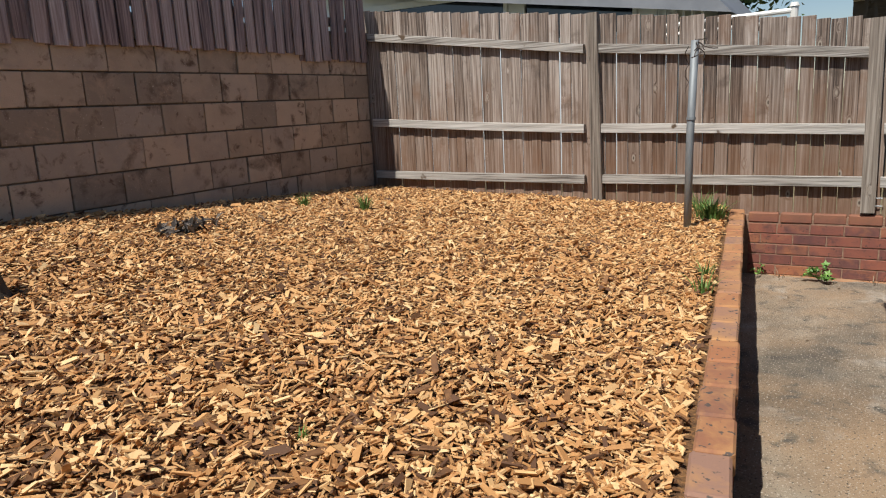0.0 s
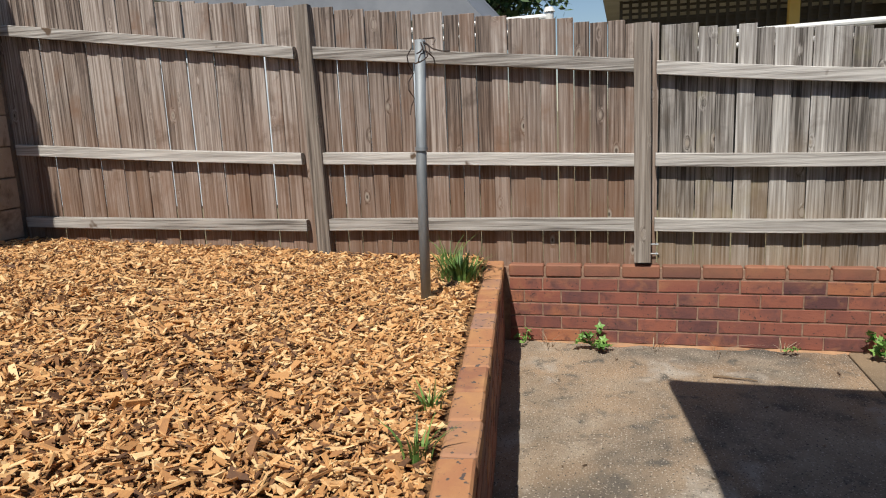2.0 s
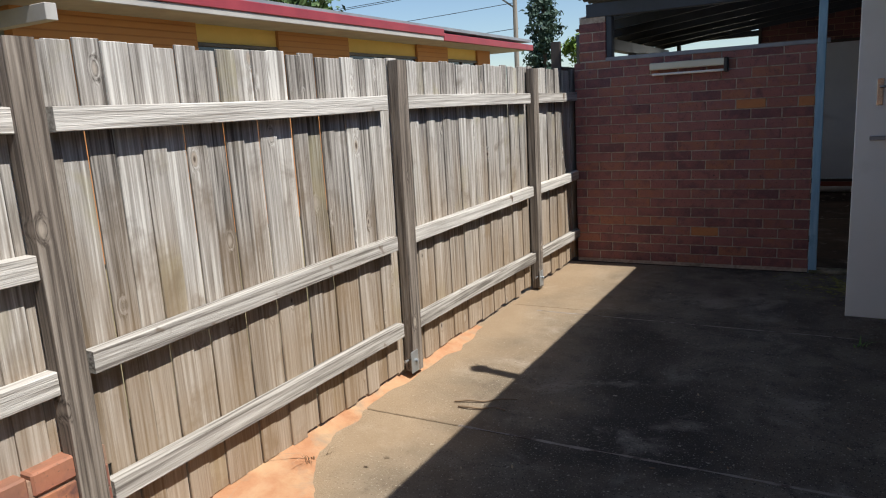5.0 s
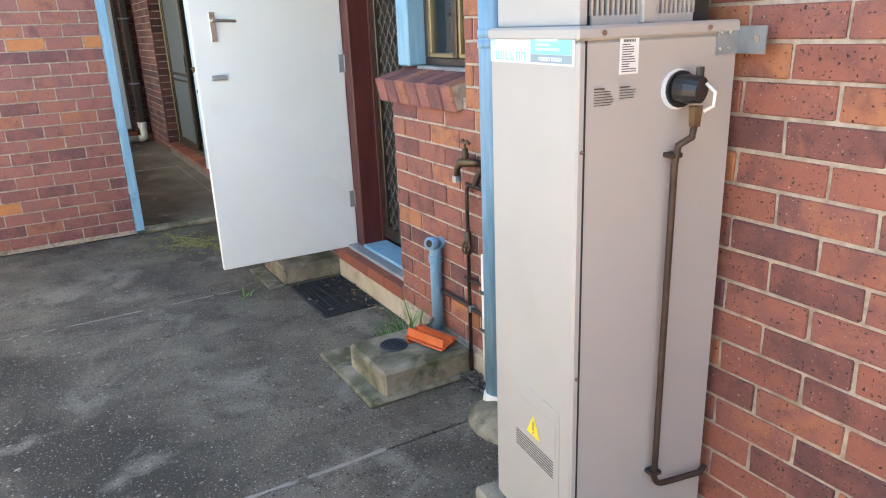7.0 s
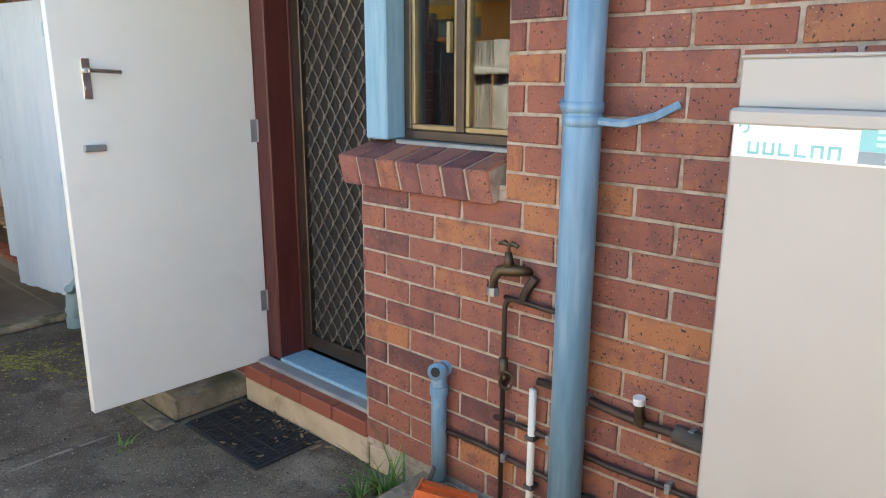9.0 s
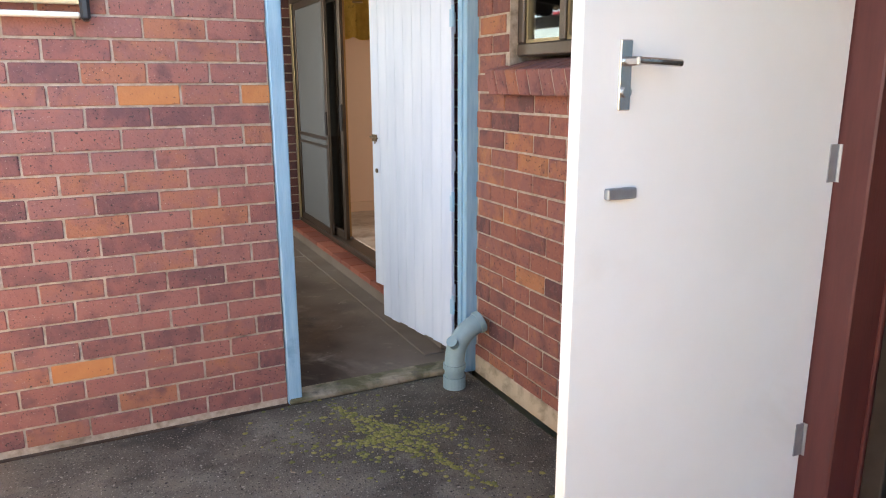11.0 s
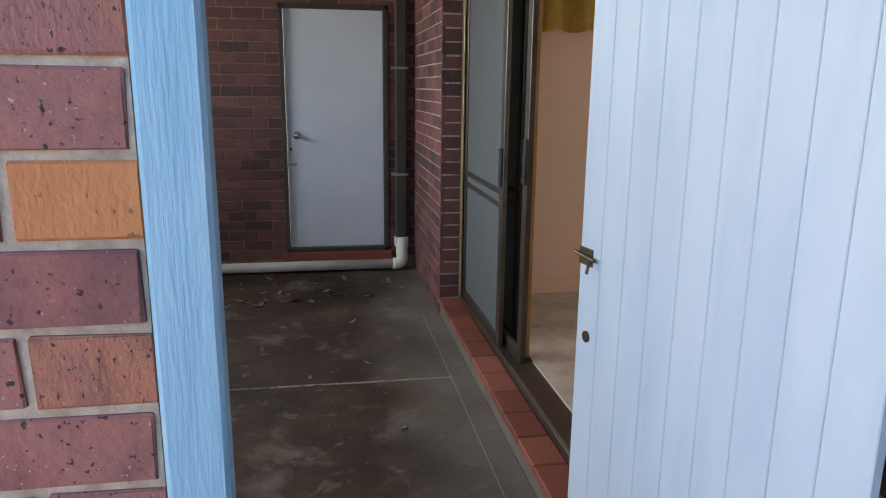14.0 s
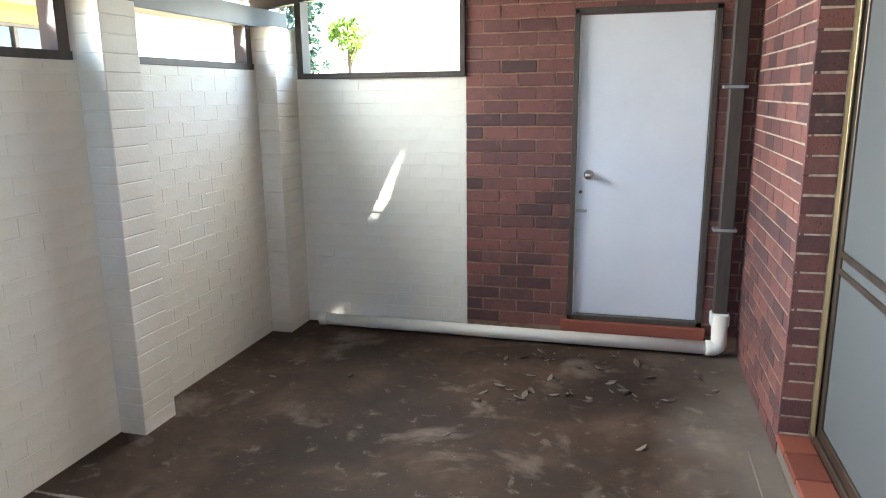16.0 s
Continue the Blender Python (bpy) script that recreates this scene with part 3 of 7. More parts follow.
def tube(bm, points, r, seg=12, closed=True):
    """A round pipe of radius r (or one radius a point) along the points."""
    pts = [Vector(p) for p in points]
    rs = r if isinstance(r, (list, tuple)) else [r] * len(pts)
    rings, up = [], None
    for k, p in enumerate(pts):
        d = (pts[min(k + 1, len(pts) - 1)] - pts[max(k - 1, 0)]).normalized()
        if up is None:
            up = d.orthogonal().normalized()
        up = (up - d * up.dot(d)).normalized()
        side = d.cross(up)
        rings.append([bm.verts.new(p + (up * math.cos(a) + side * math.sin(a)) * rs[k]) for a in (2 * math.pi * j / seg for j in range(seg))])
    for a, b in zip(rings, rings[1:]):
        for j in range(seg):
            bm.faces.new((a[j], a[(j + 1) % seg], b[(j + 1) % seg], b[j]))
    if closed:
        bm.faces.new(rings[0][::-1])
        bm.faces.new(rings[-1])
    return bm


def bend(a, corner, b, r, n=6):
    """Points of a path from a to b, rounded at the corner with radius r."""
    a, c, b = Vector(a), Vector(corner), Vector(b)
    p, q = c + (a - c).normalized() * r, c + (b - c).normalized() * r
    return [a] + [p * (1 - t) ** 2 + c * 2 * t * (1 - t) + q * t ** 2 for t in (k / n for k in range(n + 1))] + [b]


def brick_mesh(name, lx, ly, lz, material, bevel=0.004):
    bm = boxes((-lx / 2, -ly / 2, -lz / 2, lx / 2, ly / 2, lz / 2))
    bmesh.ops.bevel(bm, geom=bm.edges[:], offset=bevel, segments=1, affect="EDGES")
    me = bpy.data.meshes.new(name)
    bm.to_mesh(me)
    bm.free()
    me.materials.append(material)
    return me


def worn(me, seed):
    """A copy of a brick with slightly uneven edges and corners."""
    r = random.Random(seed)
    c = me.copy()
    for v in c.vertices:
        v.co += Vector((r.uniform(-1, 1) * 0.0022, r.uniform(-1, 1) * 0.001, r.uniform(-1, 1) * 0.0016))
    return c


COURSE, LONG = 0.086, 0.24


def lay_bricks(parent, origin, along, out, length, z0, z1, material, holes=(), seed=1, proud=0.006, long=LONG, course=COURSE, joint=0.01, half=None, name="brick", limit=290, near=None, rough=0.0015, shift=0.0, special=()):
    """Courses of stretcher bond on a plane: origin at the wall's foot, along it and out of it. holes: (u0, u1, z0, z1)."""
    rnd = random.Random(seed)
    a, o = Vector(along).normalized(), Vector(out).normalized()
    full = long - joint
    me = brick_mesh(name, full, 0.03, course - joint, material, 0.003)
    kinds = [worn(me, seed * 10 + q) for q in range(8)]
    spots = []
    k = 0
    z = z0
    while z < z1 - 0.02:
        top = min(z + course - joint, z1)
        u = shift - long - (long / 2) * (k % 2) if half is None else -half * (k % 2)
        while u < length:
            spans = [(max(u, 0.0), min(u + full, length))]
            for h in holes:
                if z + course * 0.5 > h[2] and z + course * 0.5 < h[3]:
                    nxt = []
                    for s0, s1 in spans:
                        if s1 <= h[0] or s0 >= h[1]:
                            nxt.append((s0, s1))
                        else:
                            nxt += [(s0, h[0] - 0.004), (h[1] + 0.004, s1)]
                    spans = nxt
            spots += [(s0, s1, z, top) for s0, s1 in spans if s1 - s0 > 0.025]
            u += long
        z += course
        k += 1
    if near:
        spots.sort(key=lambda s: (not (near[0] <= (s[0] + s[1]) / 2 <= near[1] and near[2] <= s[2] <= near[3])))
    turn = Matrix((a, -o, Vector((0, 0, 1)))).transposed().to_4x4()
    rest_v, rest_f = [], []
    for i, (s0, s1, b, t) in enumerate(spots):
        mid = Vector(origin) + a * ((s0 + s1) / 2) + o * (proud - 0.015 + rnd.uniform(-rough, rough)) + Vector((0, 0, (b + t) / 2))
        mid.z = (b + t) / 2
        sc = Matrix.Diagonal(((s1 - s0) / full, 1, (t - b) / (course - joint), 1))
        m = Matrix.Translation(mid) @ turn @ pose(0, 0, 0, 0, rnd.uniform(-0.25, 0.25), rnd.uniform(-0.3, 0.3)) @ sc
        if i < limit:
            ob = new(name, kinds[rnd.randrange(8)])
            ob.parent = parent
            ob.matrix_parent_inverse = parent.matrix_basis.inverted()
            ob.matrix_basis = m
            for su, sz, sm in special:
                if s0 <= su <= s1 and b <= sz <= t:
                    ob.data = me.copy()
                    ob.data.materials[0] = sm
        else:
            n0 = len(rest_v)
            rest_v += [tuple(m @ v.co) for v in me.vertices]
            rest_f += [tuple(n0 + j for j in p.vertices) for p in me.polygons]
    if rest_v:
        m2 = bpy.data.meshes.new("more_bricks")
        m2.from_pydata(rest_v, [], rest_f)
        m2.materials.append(material)
        ob = new("more_bricks", m2)
        ob.parent = parent
        ob.matrix_parent_inverse = parent.matrix_basis.inverted()
        ob["kind"] = "stuff"


# ---- structure: ground ----


def mulch_z(x, y):
    s = max(0.0, min(1.2, (-7.5 - y) / 4.0))
    return 0.53 + s * (0.17 + 0.068 * max(-0.6, min(4.0, x + 2.6))) + 0.02 * noise.noise(Vector((x * 1.3, y * 1.3, 0)))


def edge_y(x):
    """The retaining wall's north face."""
    return -7.69 + 0.136 * (x + 2.9)


bm = bmesh.new()
box(bm, -400, -400, -0.4, 400, 400, -0.06)
setting("ground", bm, M["lawn"], "flat grassy ground reaching to the horizon", "ground")

floor = thing("floor", "grey weathered concrete yard slabs with stains and joints", "concrete floor", kind="structure")
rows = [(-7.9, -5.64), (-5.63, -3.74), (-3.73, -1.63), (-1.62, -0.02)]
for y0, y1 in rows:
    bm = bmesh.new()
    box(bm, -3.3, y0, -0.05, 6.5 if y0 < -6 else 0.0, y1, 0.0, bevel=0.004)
    # rows beside the house take the copy with shade in its colour
    part("slab", bm, M["concrete" if y0 < -6 else "shaded_concrete"], floor)
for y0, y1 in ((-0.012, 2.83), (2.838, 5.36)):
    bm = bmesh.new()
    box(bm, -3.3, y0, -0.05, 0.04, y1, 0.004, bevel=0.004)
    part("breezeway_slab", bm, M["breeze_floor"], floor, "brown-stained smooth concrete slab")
bm = bmesh.new()
box(bm, -0.95, -0.03, 0.0, -0.06, 0.1, 0.03, bevel=0.008)
part("threshold", bm, M["old_concrete"], floor, "pale worn concrete threshold strip")

bm = bmesh.new()
for k in range(48):
    x0 = -3.2 + k * 3.22 / 48
    wob = 0.006 * noise.noise(Vector((x0 * 4, 0, 0)))
    box(bm, x0, 2.826 + wob, -0.01, x0 + 0.064, 2.842 + wob + 0.004 * noise.noise(Vector((x0 * 9, 3, 0))), 0.0075)
part("joint_ridge", bm, M["pale_joint"], floor, "pale cement ridge along the slab joint")
for y0, x0, x1, sd in ((-1.74, -2.75, -0.62, 1), (-3.735, -2.4, -0.6, 2)):
    bm = bmesh.new()
    n = 90
    prev = None
    for i in range(n + 1):
        x = x0 + (x1 - x0) * i / n
        c = y0 + 0.012 * noise.noise(Vector((x * 3, sd, 0)))
        w = 0.004 + 0.012 * max(0.0, noise.noise(Vector((x * 7, sd, 4))) + 0.35)
        pair = (bm.verts.new((x, c - w, 0.0012)), bm.verts.new((x, c, 0.0035)), bm.verts.new((x, c + w, 0.0012)))
        if prev:
            bm.faces.new((prev[0], pair[0], pair[1], prev[1]))
            bm.faces.new((prev[1], pair[1], pair[2], prev[2]))
        prev = pair
    part("cement_line", bm, M["pale_joint"], floor, "pale cement smeared along a slab joint")
# red soil washed out along the fence
bm = bmesh.new()
n = 110
grid = []
for i in range(n + 1):
    y = -7.55 + i * 5.3 / n
    w = (0.03 + 0.3 * math.exp(-((y + 4.75) / 0.42) ** 2) + 0.09 * noise.noise(Vector((y * 2.1, 3.0, 0))) + 0.06 * noise.noise(Vector((y * 7.1, 1.0, 0)))) * min(1.0, (i + 1) / 4, (n + 1 - i) / 8)
    grid.append([bm.verts.new((-3.1 + (w + 0.14) * j / 6, y, 0.002 + (0.045 * (1 - j / 6) ** 1.5 if j < 6 else -0.006) + 0.004 * noise.noise(Vector((y * 9, j, 1))))) for j in range(7)])
for a, b in zip(grid, grid[1:]):
    for j in range(6):
        bm.faces.new((a[j], a[j + 1], b[j + 1], b[j]))
tagged(link("soil_strip", bm, M["soil"], True), "orange-red soil washed over concrete along the fence", "soil", kind="stuff")

# mulch bed and its chips
bm = bmesh.new()
nx, ny = 70, 44
g = []
for i in range(nx + 1):
    x = -3.1 + 8.1 * i / nx
    col = []
    for j in range(ny + 1):
        t = j / ny
        y = (edge_y(x) - 0.1) * (1 - t) + -11.52 * t
        col.append(bm.verts.new((x, y, mulch_z(x, y) - 0.012 + 0.008 * noise.noise(Vector((x * 9, y * 9, 2))))))
    g.append(col)
for i in range(nx):
    for j in range(ny):
        bm.faces.new((g[i][j], g[i][j + 1], g[i + 1][j + 1], g[i + 1][j]))
tagged(link("mulch_bed", bm, M["mulch_bed"], True), "raised garden bed covered in golden wood-chip mulch", "mulch", kind="structure")


def scatter_chips(count, seed):
    r = np.random.default_rng(seed)
    x = r.uniform(-3.0, 4.4, count)
    lim = -7.69 + 0.136 * (x + 2.9) - 0.145
    y = lim + (-11.47 - lim) * r.uniform(0, 1, count) ** 1.25
    ln = r.gamma(4.0, 0.0082, count).clip(0.012, 0.08)
    wd = ln * r.uniform(0.16, 0.45, count)
    th = r.uniform(0.0025, 0.007, count)
    yaw, tilt, lean = r.uniform(0, 2 * np.pi, count), r.normal(0, 0.4, count), r.normal(0, 0.45, count)
    corners = np.array([(-1, -0.6, -1), (1, -1, -1), (0.8, 1, -1), (-1, 0.8, -1), (-1, -0.6, 1), (1, -1, 1), (0.8, 1, 1), (-1, 0.8, 1)]) * 0.5
    v = corners[None] * np.stack([ln, wd, th], 1)[:, None, :]
    v = v * (1 + r.uniform(-0.25, 0.25, (count, 8, 1)) * np.array([1, 1, 0]))
    cz, sz = np.cos(tilt)[:, None], np.sin(tilt)[:, None]
    v0, v2 = v[..., 0] * cz - v[..., 2] * sz, v[..., 0] * sz + v[..., 2] * cz
    cl, sl = np.cos(lean)[:, None], np.sin(lean)[:, None]
    v1, v2 = v[..., 1] * cl - v2 * sl, v[..., 1] * sl + v2 * cl
    cy, sy = np.cos(yaw)[:, None], np.sin(yaw)[:, None]
    z = np.array([mulch_z(a, b) for a, b in zip(x, y)]) + np.abs(r.normal(0, 0.009, count))
    vx, vy, vz = v0 * cy - v1 * sy + x[:, None], v0 * sy + v1 * cy + y[:, None], v2 + z[:, None]
    verts = np.stack([vx, vy, vz], 2).reshape(-1, 3)
    quads = np.array([(0, 3, 2, 1), (4, 5, 6, 7), (0, 1, 5, 4), (1, 2, 6, 5), (2, 3, 7, 6), (3, 0, 4, 7)])
    faces = (np.arange(count)[:, None, None] * 8 + quads[None]).reshape(-1, 4)
    me = bpy.data.meshes.new("wood_chips")
    me.from_pydata(verts.tolist(), [], faces.tolist())
    me.materials.append(M["chip"])
    return tagged(new("wood_chips", me), "loose golden-brown wood chips covering the garden bed", "wood chips", kind="stuff")


scatter_chips(95000, 4)

# ---- structure: walls ----
HX0, HX1, HY0, HY1 = 0.0, 6.0, -6.2, 5.6      # the house
DOOR_Y, WIN_Y = (-2.74, -1.86), (-3.40, -2.74)
TOP = 2.42


def wall_body(name, dims, label, material="mortar"):
    bm = bmesh.new()
    for d in dims:
        box(bm, *d)
    return setting(name, bm, M[material], label, "wall")


# west wall of the house, with the door, the window beside it and the far window
w_house = wall_body("wall_west", [
    (0.0, -6.2, 0.1, 0.22, -3.40, TOP), (0.0, -3.40, 0.1, 0.22, -2.74, 1.2), (0.0, -3.40, 2.2, 0.22, -1.86, TOP),
    ], "house wall of speckled red-brown face brick, pale mortar")
w_house2 = wall_body("wall_west_far", [
    (0.042, -1.86, 0.1, 0.24, -1.0, TOP), (0.042, -1.0, 0.1, 0.24, -0.34, 1.5), (0.042, -1.0, 2.25, 0.24, -0.34, TOP), (0.042, -0.34, 0.1, 0.24, -0.052, TOP),
    ], "house wall of red-brown face brick beside the gate")
w_breeze = wall_body("wall_breezeway", [
    (0.06, -0.05, 0.0, 0.22, 1.0, TOP + 0.42), (0.006, 3.93, 0.0, 0.22, 5.32, TOP + 0.42), (0.06, 1.0, 2.28, 0.22, 3.93, TOP + 0.42)],
    "dark red-brown brick wall inside the breezeway")
w_south = wall_body("wall_south", [(0.0, -6.2, 0.0, 6.0, -5.98, TOP)], "south brick wall of the house")
w_east = wall_body("wall_east", [(5.8, -5.98, 0.0, 6.0, 5.6, TOP)], "plain east wall of the house")
bm = boxes((-0.012, -6.21, 0.0, 0.2, -2.76, 0.1), (0.03, -1.84, 0.0, 0.2, -0.06, 0.1), bevel=0.004)
setting("plinth", bm, M["plinth"], "stained cream-painted concrete plinth under the bricks", "plinth")
w_end = wall_body("wall_end", [(-2.98, 0.03, 0.0, -0.99, 0.115, 1.9), (-2.98, 0.0, 0.0, -0.957, 0.03, 1.9)], "free-standing brick wall beside the gate opening")
bm = boxes((-2.68, -0.012, 1.9, -0.86, 0.135, 1.935), bevel=0.004)
setting("sill_capping", bm, M["grey_flashing"], "grey metal capping along the brick wall", "sill")
bm = bmesh.new()
for k in range(26):
    z = 0.02 + k * 0.0735
    box(bm, -1.02, 0.03, z, -0.956 + 0.005 * math.sin(k * 3.7) + 0.003 * math.sin(k * 1.9), 0.15, z + 0.0734, bevel=0.004)
setting("reveal", bm, M["cream_paint"], "ragged cream-painted brick end of the wall", "wall end")

pier = thing("brick_pier", "dark brick pier at the corner of the open wall", "pier", (-2.8, 0.1, 1.9), kind="structure")
part("core", boxes((-2.925, 0.006, 1.9, -2.685, 0.2, 2.3)), M["mortar"], pier)
for k in range(4):
    z = 1.915 + k * 0.086
    for x0, x1 in (((-2.93, -2.7), (-2.7, -2.68)) if k % 2 else ((-2.93, -2.81), (-2.8, -2.68))):
        part("brick", boxes((x0, 0.0, z, x1, 0.205, z + 0.076), bevel=0.004), M["house_brick"], pier)

# white painted brick walls of the breezeway
w_white = thing("wall_breezeway_west", "white-painted brick wall with pilasters and open top", "wall", kind="structure")
bm = boxes((-3.36, 0.2, 0.0, -3.206, 5.36, 1.86))
part("wall_core", bm, M["cream_paint"], w_white)
for y0, y1 in ((1.15, 1.42), (3.4, 3.65), (5.02, 5.34)):
    pil = part("pilaster", boxes((-3.3, y0 + 0.004, 0.0, -3.056, y1 - 0.004, 2.14)), M["cream_paint"], w_white)
    z = 0.0
    while z < 2.12:
        top = min(2.14, z + 0.084)
        part("brick", boxes((-3.2, y0, z, -3.052, y1, top), bevel=0.004), M["cream_paint"], pil)
        z += 0.086
w_north = thing("wall_breezeway_north", "white-painted low brick wall under an opening", "wall", kind="structure")
part("wall_core", boxes((-3.3, 5.326, 0.0, -1.81, 5.5, 1.8)), M["cream_paint"], w_north)
w_brown = wall_body("wall_breezeway_door", [(-1.81, 5.326, 0.0, -1.10, 5.5, 2.62), (-0.22, 5.326, 0.0, 0.22, 5.5, 2.8), (-1.10, 5.326, 2.2, -0.22, 5.5, 2.68), (-1.10, 5.326, 0.0, -0.22, 5.5, 0.16)],
                    "dark purple-brown brick wall around a white door", "wall_mortar")

# timber frames of the openings above the white walls
bm = bmesh.new()
for y0, y1 in ((0.25, 1.13), (1.44, 3.38), (3.67, 5.0)):
    box(bm, -3.3, y0, 1.862, -3.2, y1, 1.9)
    box(bm, -3.3, y0, 1.9, -3.21, y0 + 0.045, 2.14)
    box(bm, -3.3, y1 - 0.07, 1.9, -3.21, y1, 2.14)
setting("opening_frame", bm, M["brown_frame"], "weathered brown timber sill and posts of open wall top", "frame")
bm = boxes((-3.03, 5.3, 1.802, -1.815, 5.42, 1.84), (-3.03, 5.3, 1.84, -2.985, 5.42, 2.4), (-1.85, 5.3, 1.84, -1.815, 5.42, 2.6))
setting("opening_frame_north", bm, M["brown_frame"], "brown timber frame of the north opening", "frame")

# breezeway roof
bm = boxes((-3.33, 1.15, 2.14, -3.19, 5.5, 2.27), bevel=0.004)
setting("roof_beam", bm, M["navy_steel"], "dark navy steel beam along the wall top", "beam")
bm = boxes((-2.86, 0.0, 2.3, 0.0, 0.1, 2.42), (-2.68, 0.02, 1.936, -2.63, 0.12, 2.3), (-3.3, 5.36, 2.36, -1.85, 5.48, 2.44), bevel=0.004)
setting("end_beam", bm, M["navy_steel"], "dark steel beam across the breezeway", "beam")
bm = bmesh.new()
for k in range(8):
    y = 0.0 + k * 0.76
    m = Matrix.Translation((-3.36, y, 2.27)) @ pose(0, 0, 0, 0, -7.0, 0)
    if k == 0:
        continue
    box(bm, 0.0 if y > 1.2 else 0.46, -0.03, 0, 3.62, 0.03, 0.14, m=m)
setting("rafters", bm, M["navy_steel"], "dark rafters under the breezeway roof", "rafters")
bm = bmesh.new()
prev = None
for k in range(0, 241):
    y = -0.42 + k * 6.37 / 240
    h = 0.012 * math.sin(k * math.pi / 3)
    x0 = -3.62 if y > 2.0 else (-3.3 if y > 1.15 else (-2.93 if y > -0.03 else -2.62))
    z0 = 2.392 + (x0 + 3.62) * 0.1232
    a, b = bm.verts.new((x0, y, z0 + h)), bm.verts.new((0.6, y, 2.912 + h))
    c, d = bm.verts.new((x0, y, z0 + 0.006 + h)), bm.verts.new((0.6, y, 2.918 + h))
    if prev and not 4.98 < y < 5.2:
        bm.faces.new((prev[0], a, b, prev[1]))
        bm.faces.new((prev[2], prev[3], d, c))
        bm.faces.new((prev[0], prev[2], c, a))
    prev = (a, b, c, d)
# short patched strips over the missing sheet leave two small gaps


def roof_z(x):
    return 2.395 + (x + 3.62) * 0.52 / 4.22


for y0, y1, gap in ((4.93, 5.025, None), (5.025, 5.05, (-1.17, -1.10, -1.17, -1.10)), (5.05, 5.06, None), (5.06, 5.14, None), (5.14, 5.19, (-1.35, -1.26, -1.42, -1.395)), (5.19, 5.3, None)):
    cells = [(-3.62, 0.6, -3.62, 0.6)] if gap is None else [(-3.62, gap[0], -3.62, gap[2]), (gap[1], 0.6, gap[3], 0.6)]
    for a, b, c, d in cells:
        bm.faces.new([bm.verts.new(p) for p in ((a, y0, roof_z(a)), (b, y0, roof_z(b)), (d, y1, roof_z(d)), (c, y1, roof_z(c)))])
setting("breezeway_roof", bm, M["roof_under"], "corrugated metal breezeway roof", "roof")

# house roof with eaves and gutter
EAVE = -0.785
EDGE = ((EAVE, -6.94), (1.12, -6.70), (1.12, -6.61), (6.9, -6.5))


def eave_slab(z0, z1, inset=0.0):
    bm = bmesh.new()
    ring = [(x + (inset if k == 0 else 0), y + inset) for k, (x, y) in enumerate(EDGE)] + [(6.9, -0.07), (EAVE + inset, -0.07)]
    lo, hi = [bm.verts.new((x, y, z0)) for x, y in ring], [bm.verts.new((x, y, z1)) for x, y in ring]
    bm.faces.new(lo[::-1])
    bm.faces.new(hi)
    for k in range(len(ring)):
        j = (k + 1) % len(ring)
        bm.faces.new((lo[k], lo[j], hi[j], hi[k]))
    return bm


bm = eave_slab(2.43, 2.47, 0.1)
setting("ceiling", bm, M["soffit"], "pale flat eave lining and ceiling", "ceiling")
bm = bmesh.new()
v = [bm.verts.new(p) for p in ((EAVE + 0.06, -6.88, 2.5), (6.9, -6.45, 2.5), (6.9, -0.07, 2.5), (EAVE + 0.06, -0.07, 2.5), (3.1, -3.9, 3.5), (3.1, -3.6, 3.5))]
for f in ((0, 1, 4), (1, 2, 5, 4), (2, 3, 5), (3, 0, 4, 5), (3, 2, 1, 0)):
    bm.faces.new([v[k] for k in f])
setting("house_roof", bm, M["house_roof"], "low hipped grey roof of the house", "roof")
bm = boxes((EAVE, -6.93, 2.38, EAVE + 0.1, -0.07, 2.49), bevel=0.01)
for (xa, ya), (xb, yb) in zip(EDGE, EDGE[1:]):
    d = Vector((xb - xa, yb - ya, 0))
    box(bm, 0.0, 0.0, 2.4, d.length, 0.07, 2.488, m=Matrix.Translation((xa, ya, 0)) @ Matrix.Rotation(math.atan2(d.y, d.x), 4, "Z"))
setting("gutter", bm, M["blue_paint"], "blue painted gutter and fascia along the eave", "gutter")
bm = boxes((0.22, -0.06, 2.71, 6.6, 5.8, 2.76))
setting("ceiling_far", bm, M["soffit"], "flat ceiling over the far rooms", "ceiling")

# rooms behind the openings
# floor colour carries the gloom of the room
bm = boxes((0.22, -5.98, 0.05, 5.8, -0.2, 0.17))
setting("kitchen_floor", bm, M["dim"], "indoor floor behind the screen door, coloured dark for the dim room", "floor")
bm = boxes((0.22, -0.3, 0.0, 5.8, -0.2, 2.43), (3.2, -5.98, 0.17, 3.3, -0.3, 2.43), bevel=0.0)
setting("wall_kitchen", bm, M["room_wall"], "cream wall of the room behind the window", "wall")
bm = boxes((0.26, 0.3, 0.02, 3.9, 3.75, 0.19))
setting("room_floor", bm, M["carpet"], "pale mottled carpet in the room", "carpet")
bm = boxes((0.22, 3.75, 0.0, 3.9, 3.85, 2.71), (0.22, 0.2, 0.0, 3.9, 0.3, 2.71), (3.8, 0.3, 0.0, 3.9, 1.2, 2.71), (3.8, 2.9, 0.0, 3.9, 3.75, 2.71), (3.8, 1.2, 0.0, 3.9, 2.9, 1.0), (3.8, 1.2, 2.2, 3.9, 2.9, 2.71))
setting("wall_room", bm, M["peach"], "peach painted plaster walls of the room", "wall")
bm = boxes((0.24, 3.73, 0.19, 3.8, 3.75, 0.29), bevel=0.003)
setting("baseboard", bm, M["peach"], "peach painted skirting board", "baseboard")
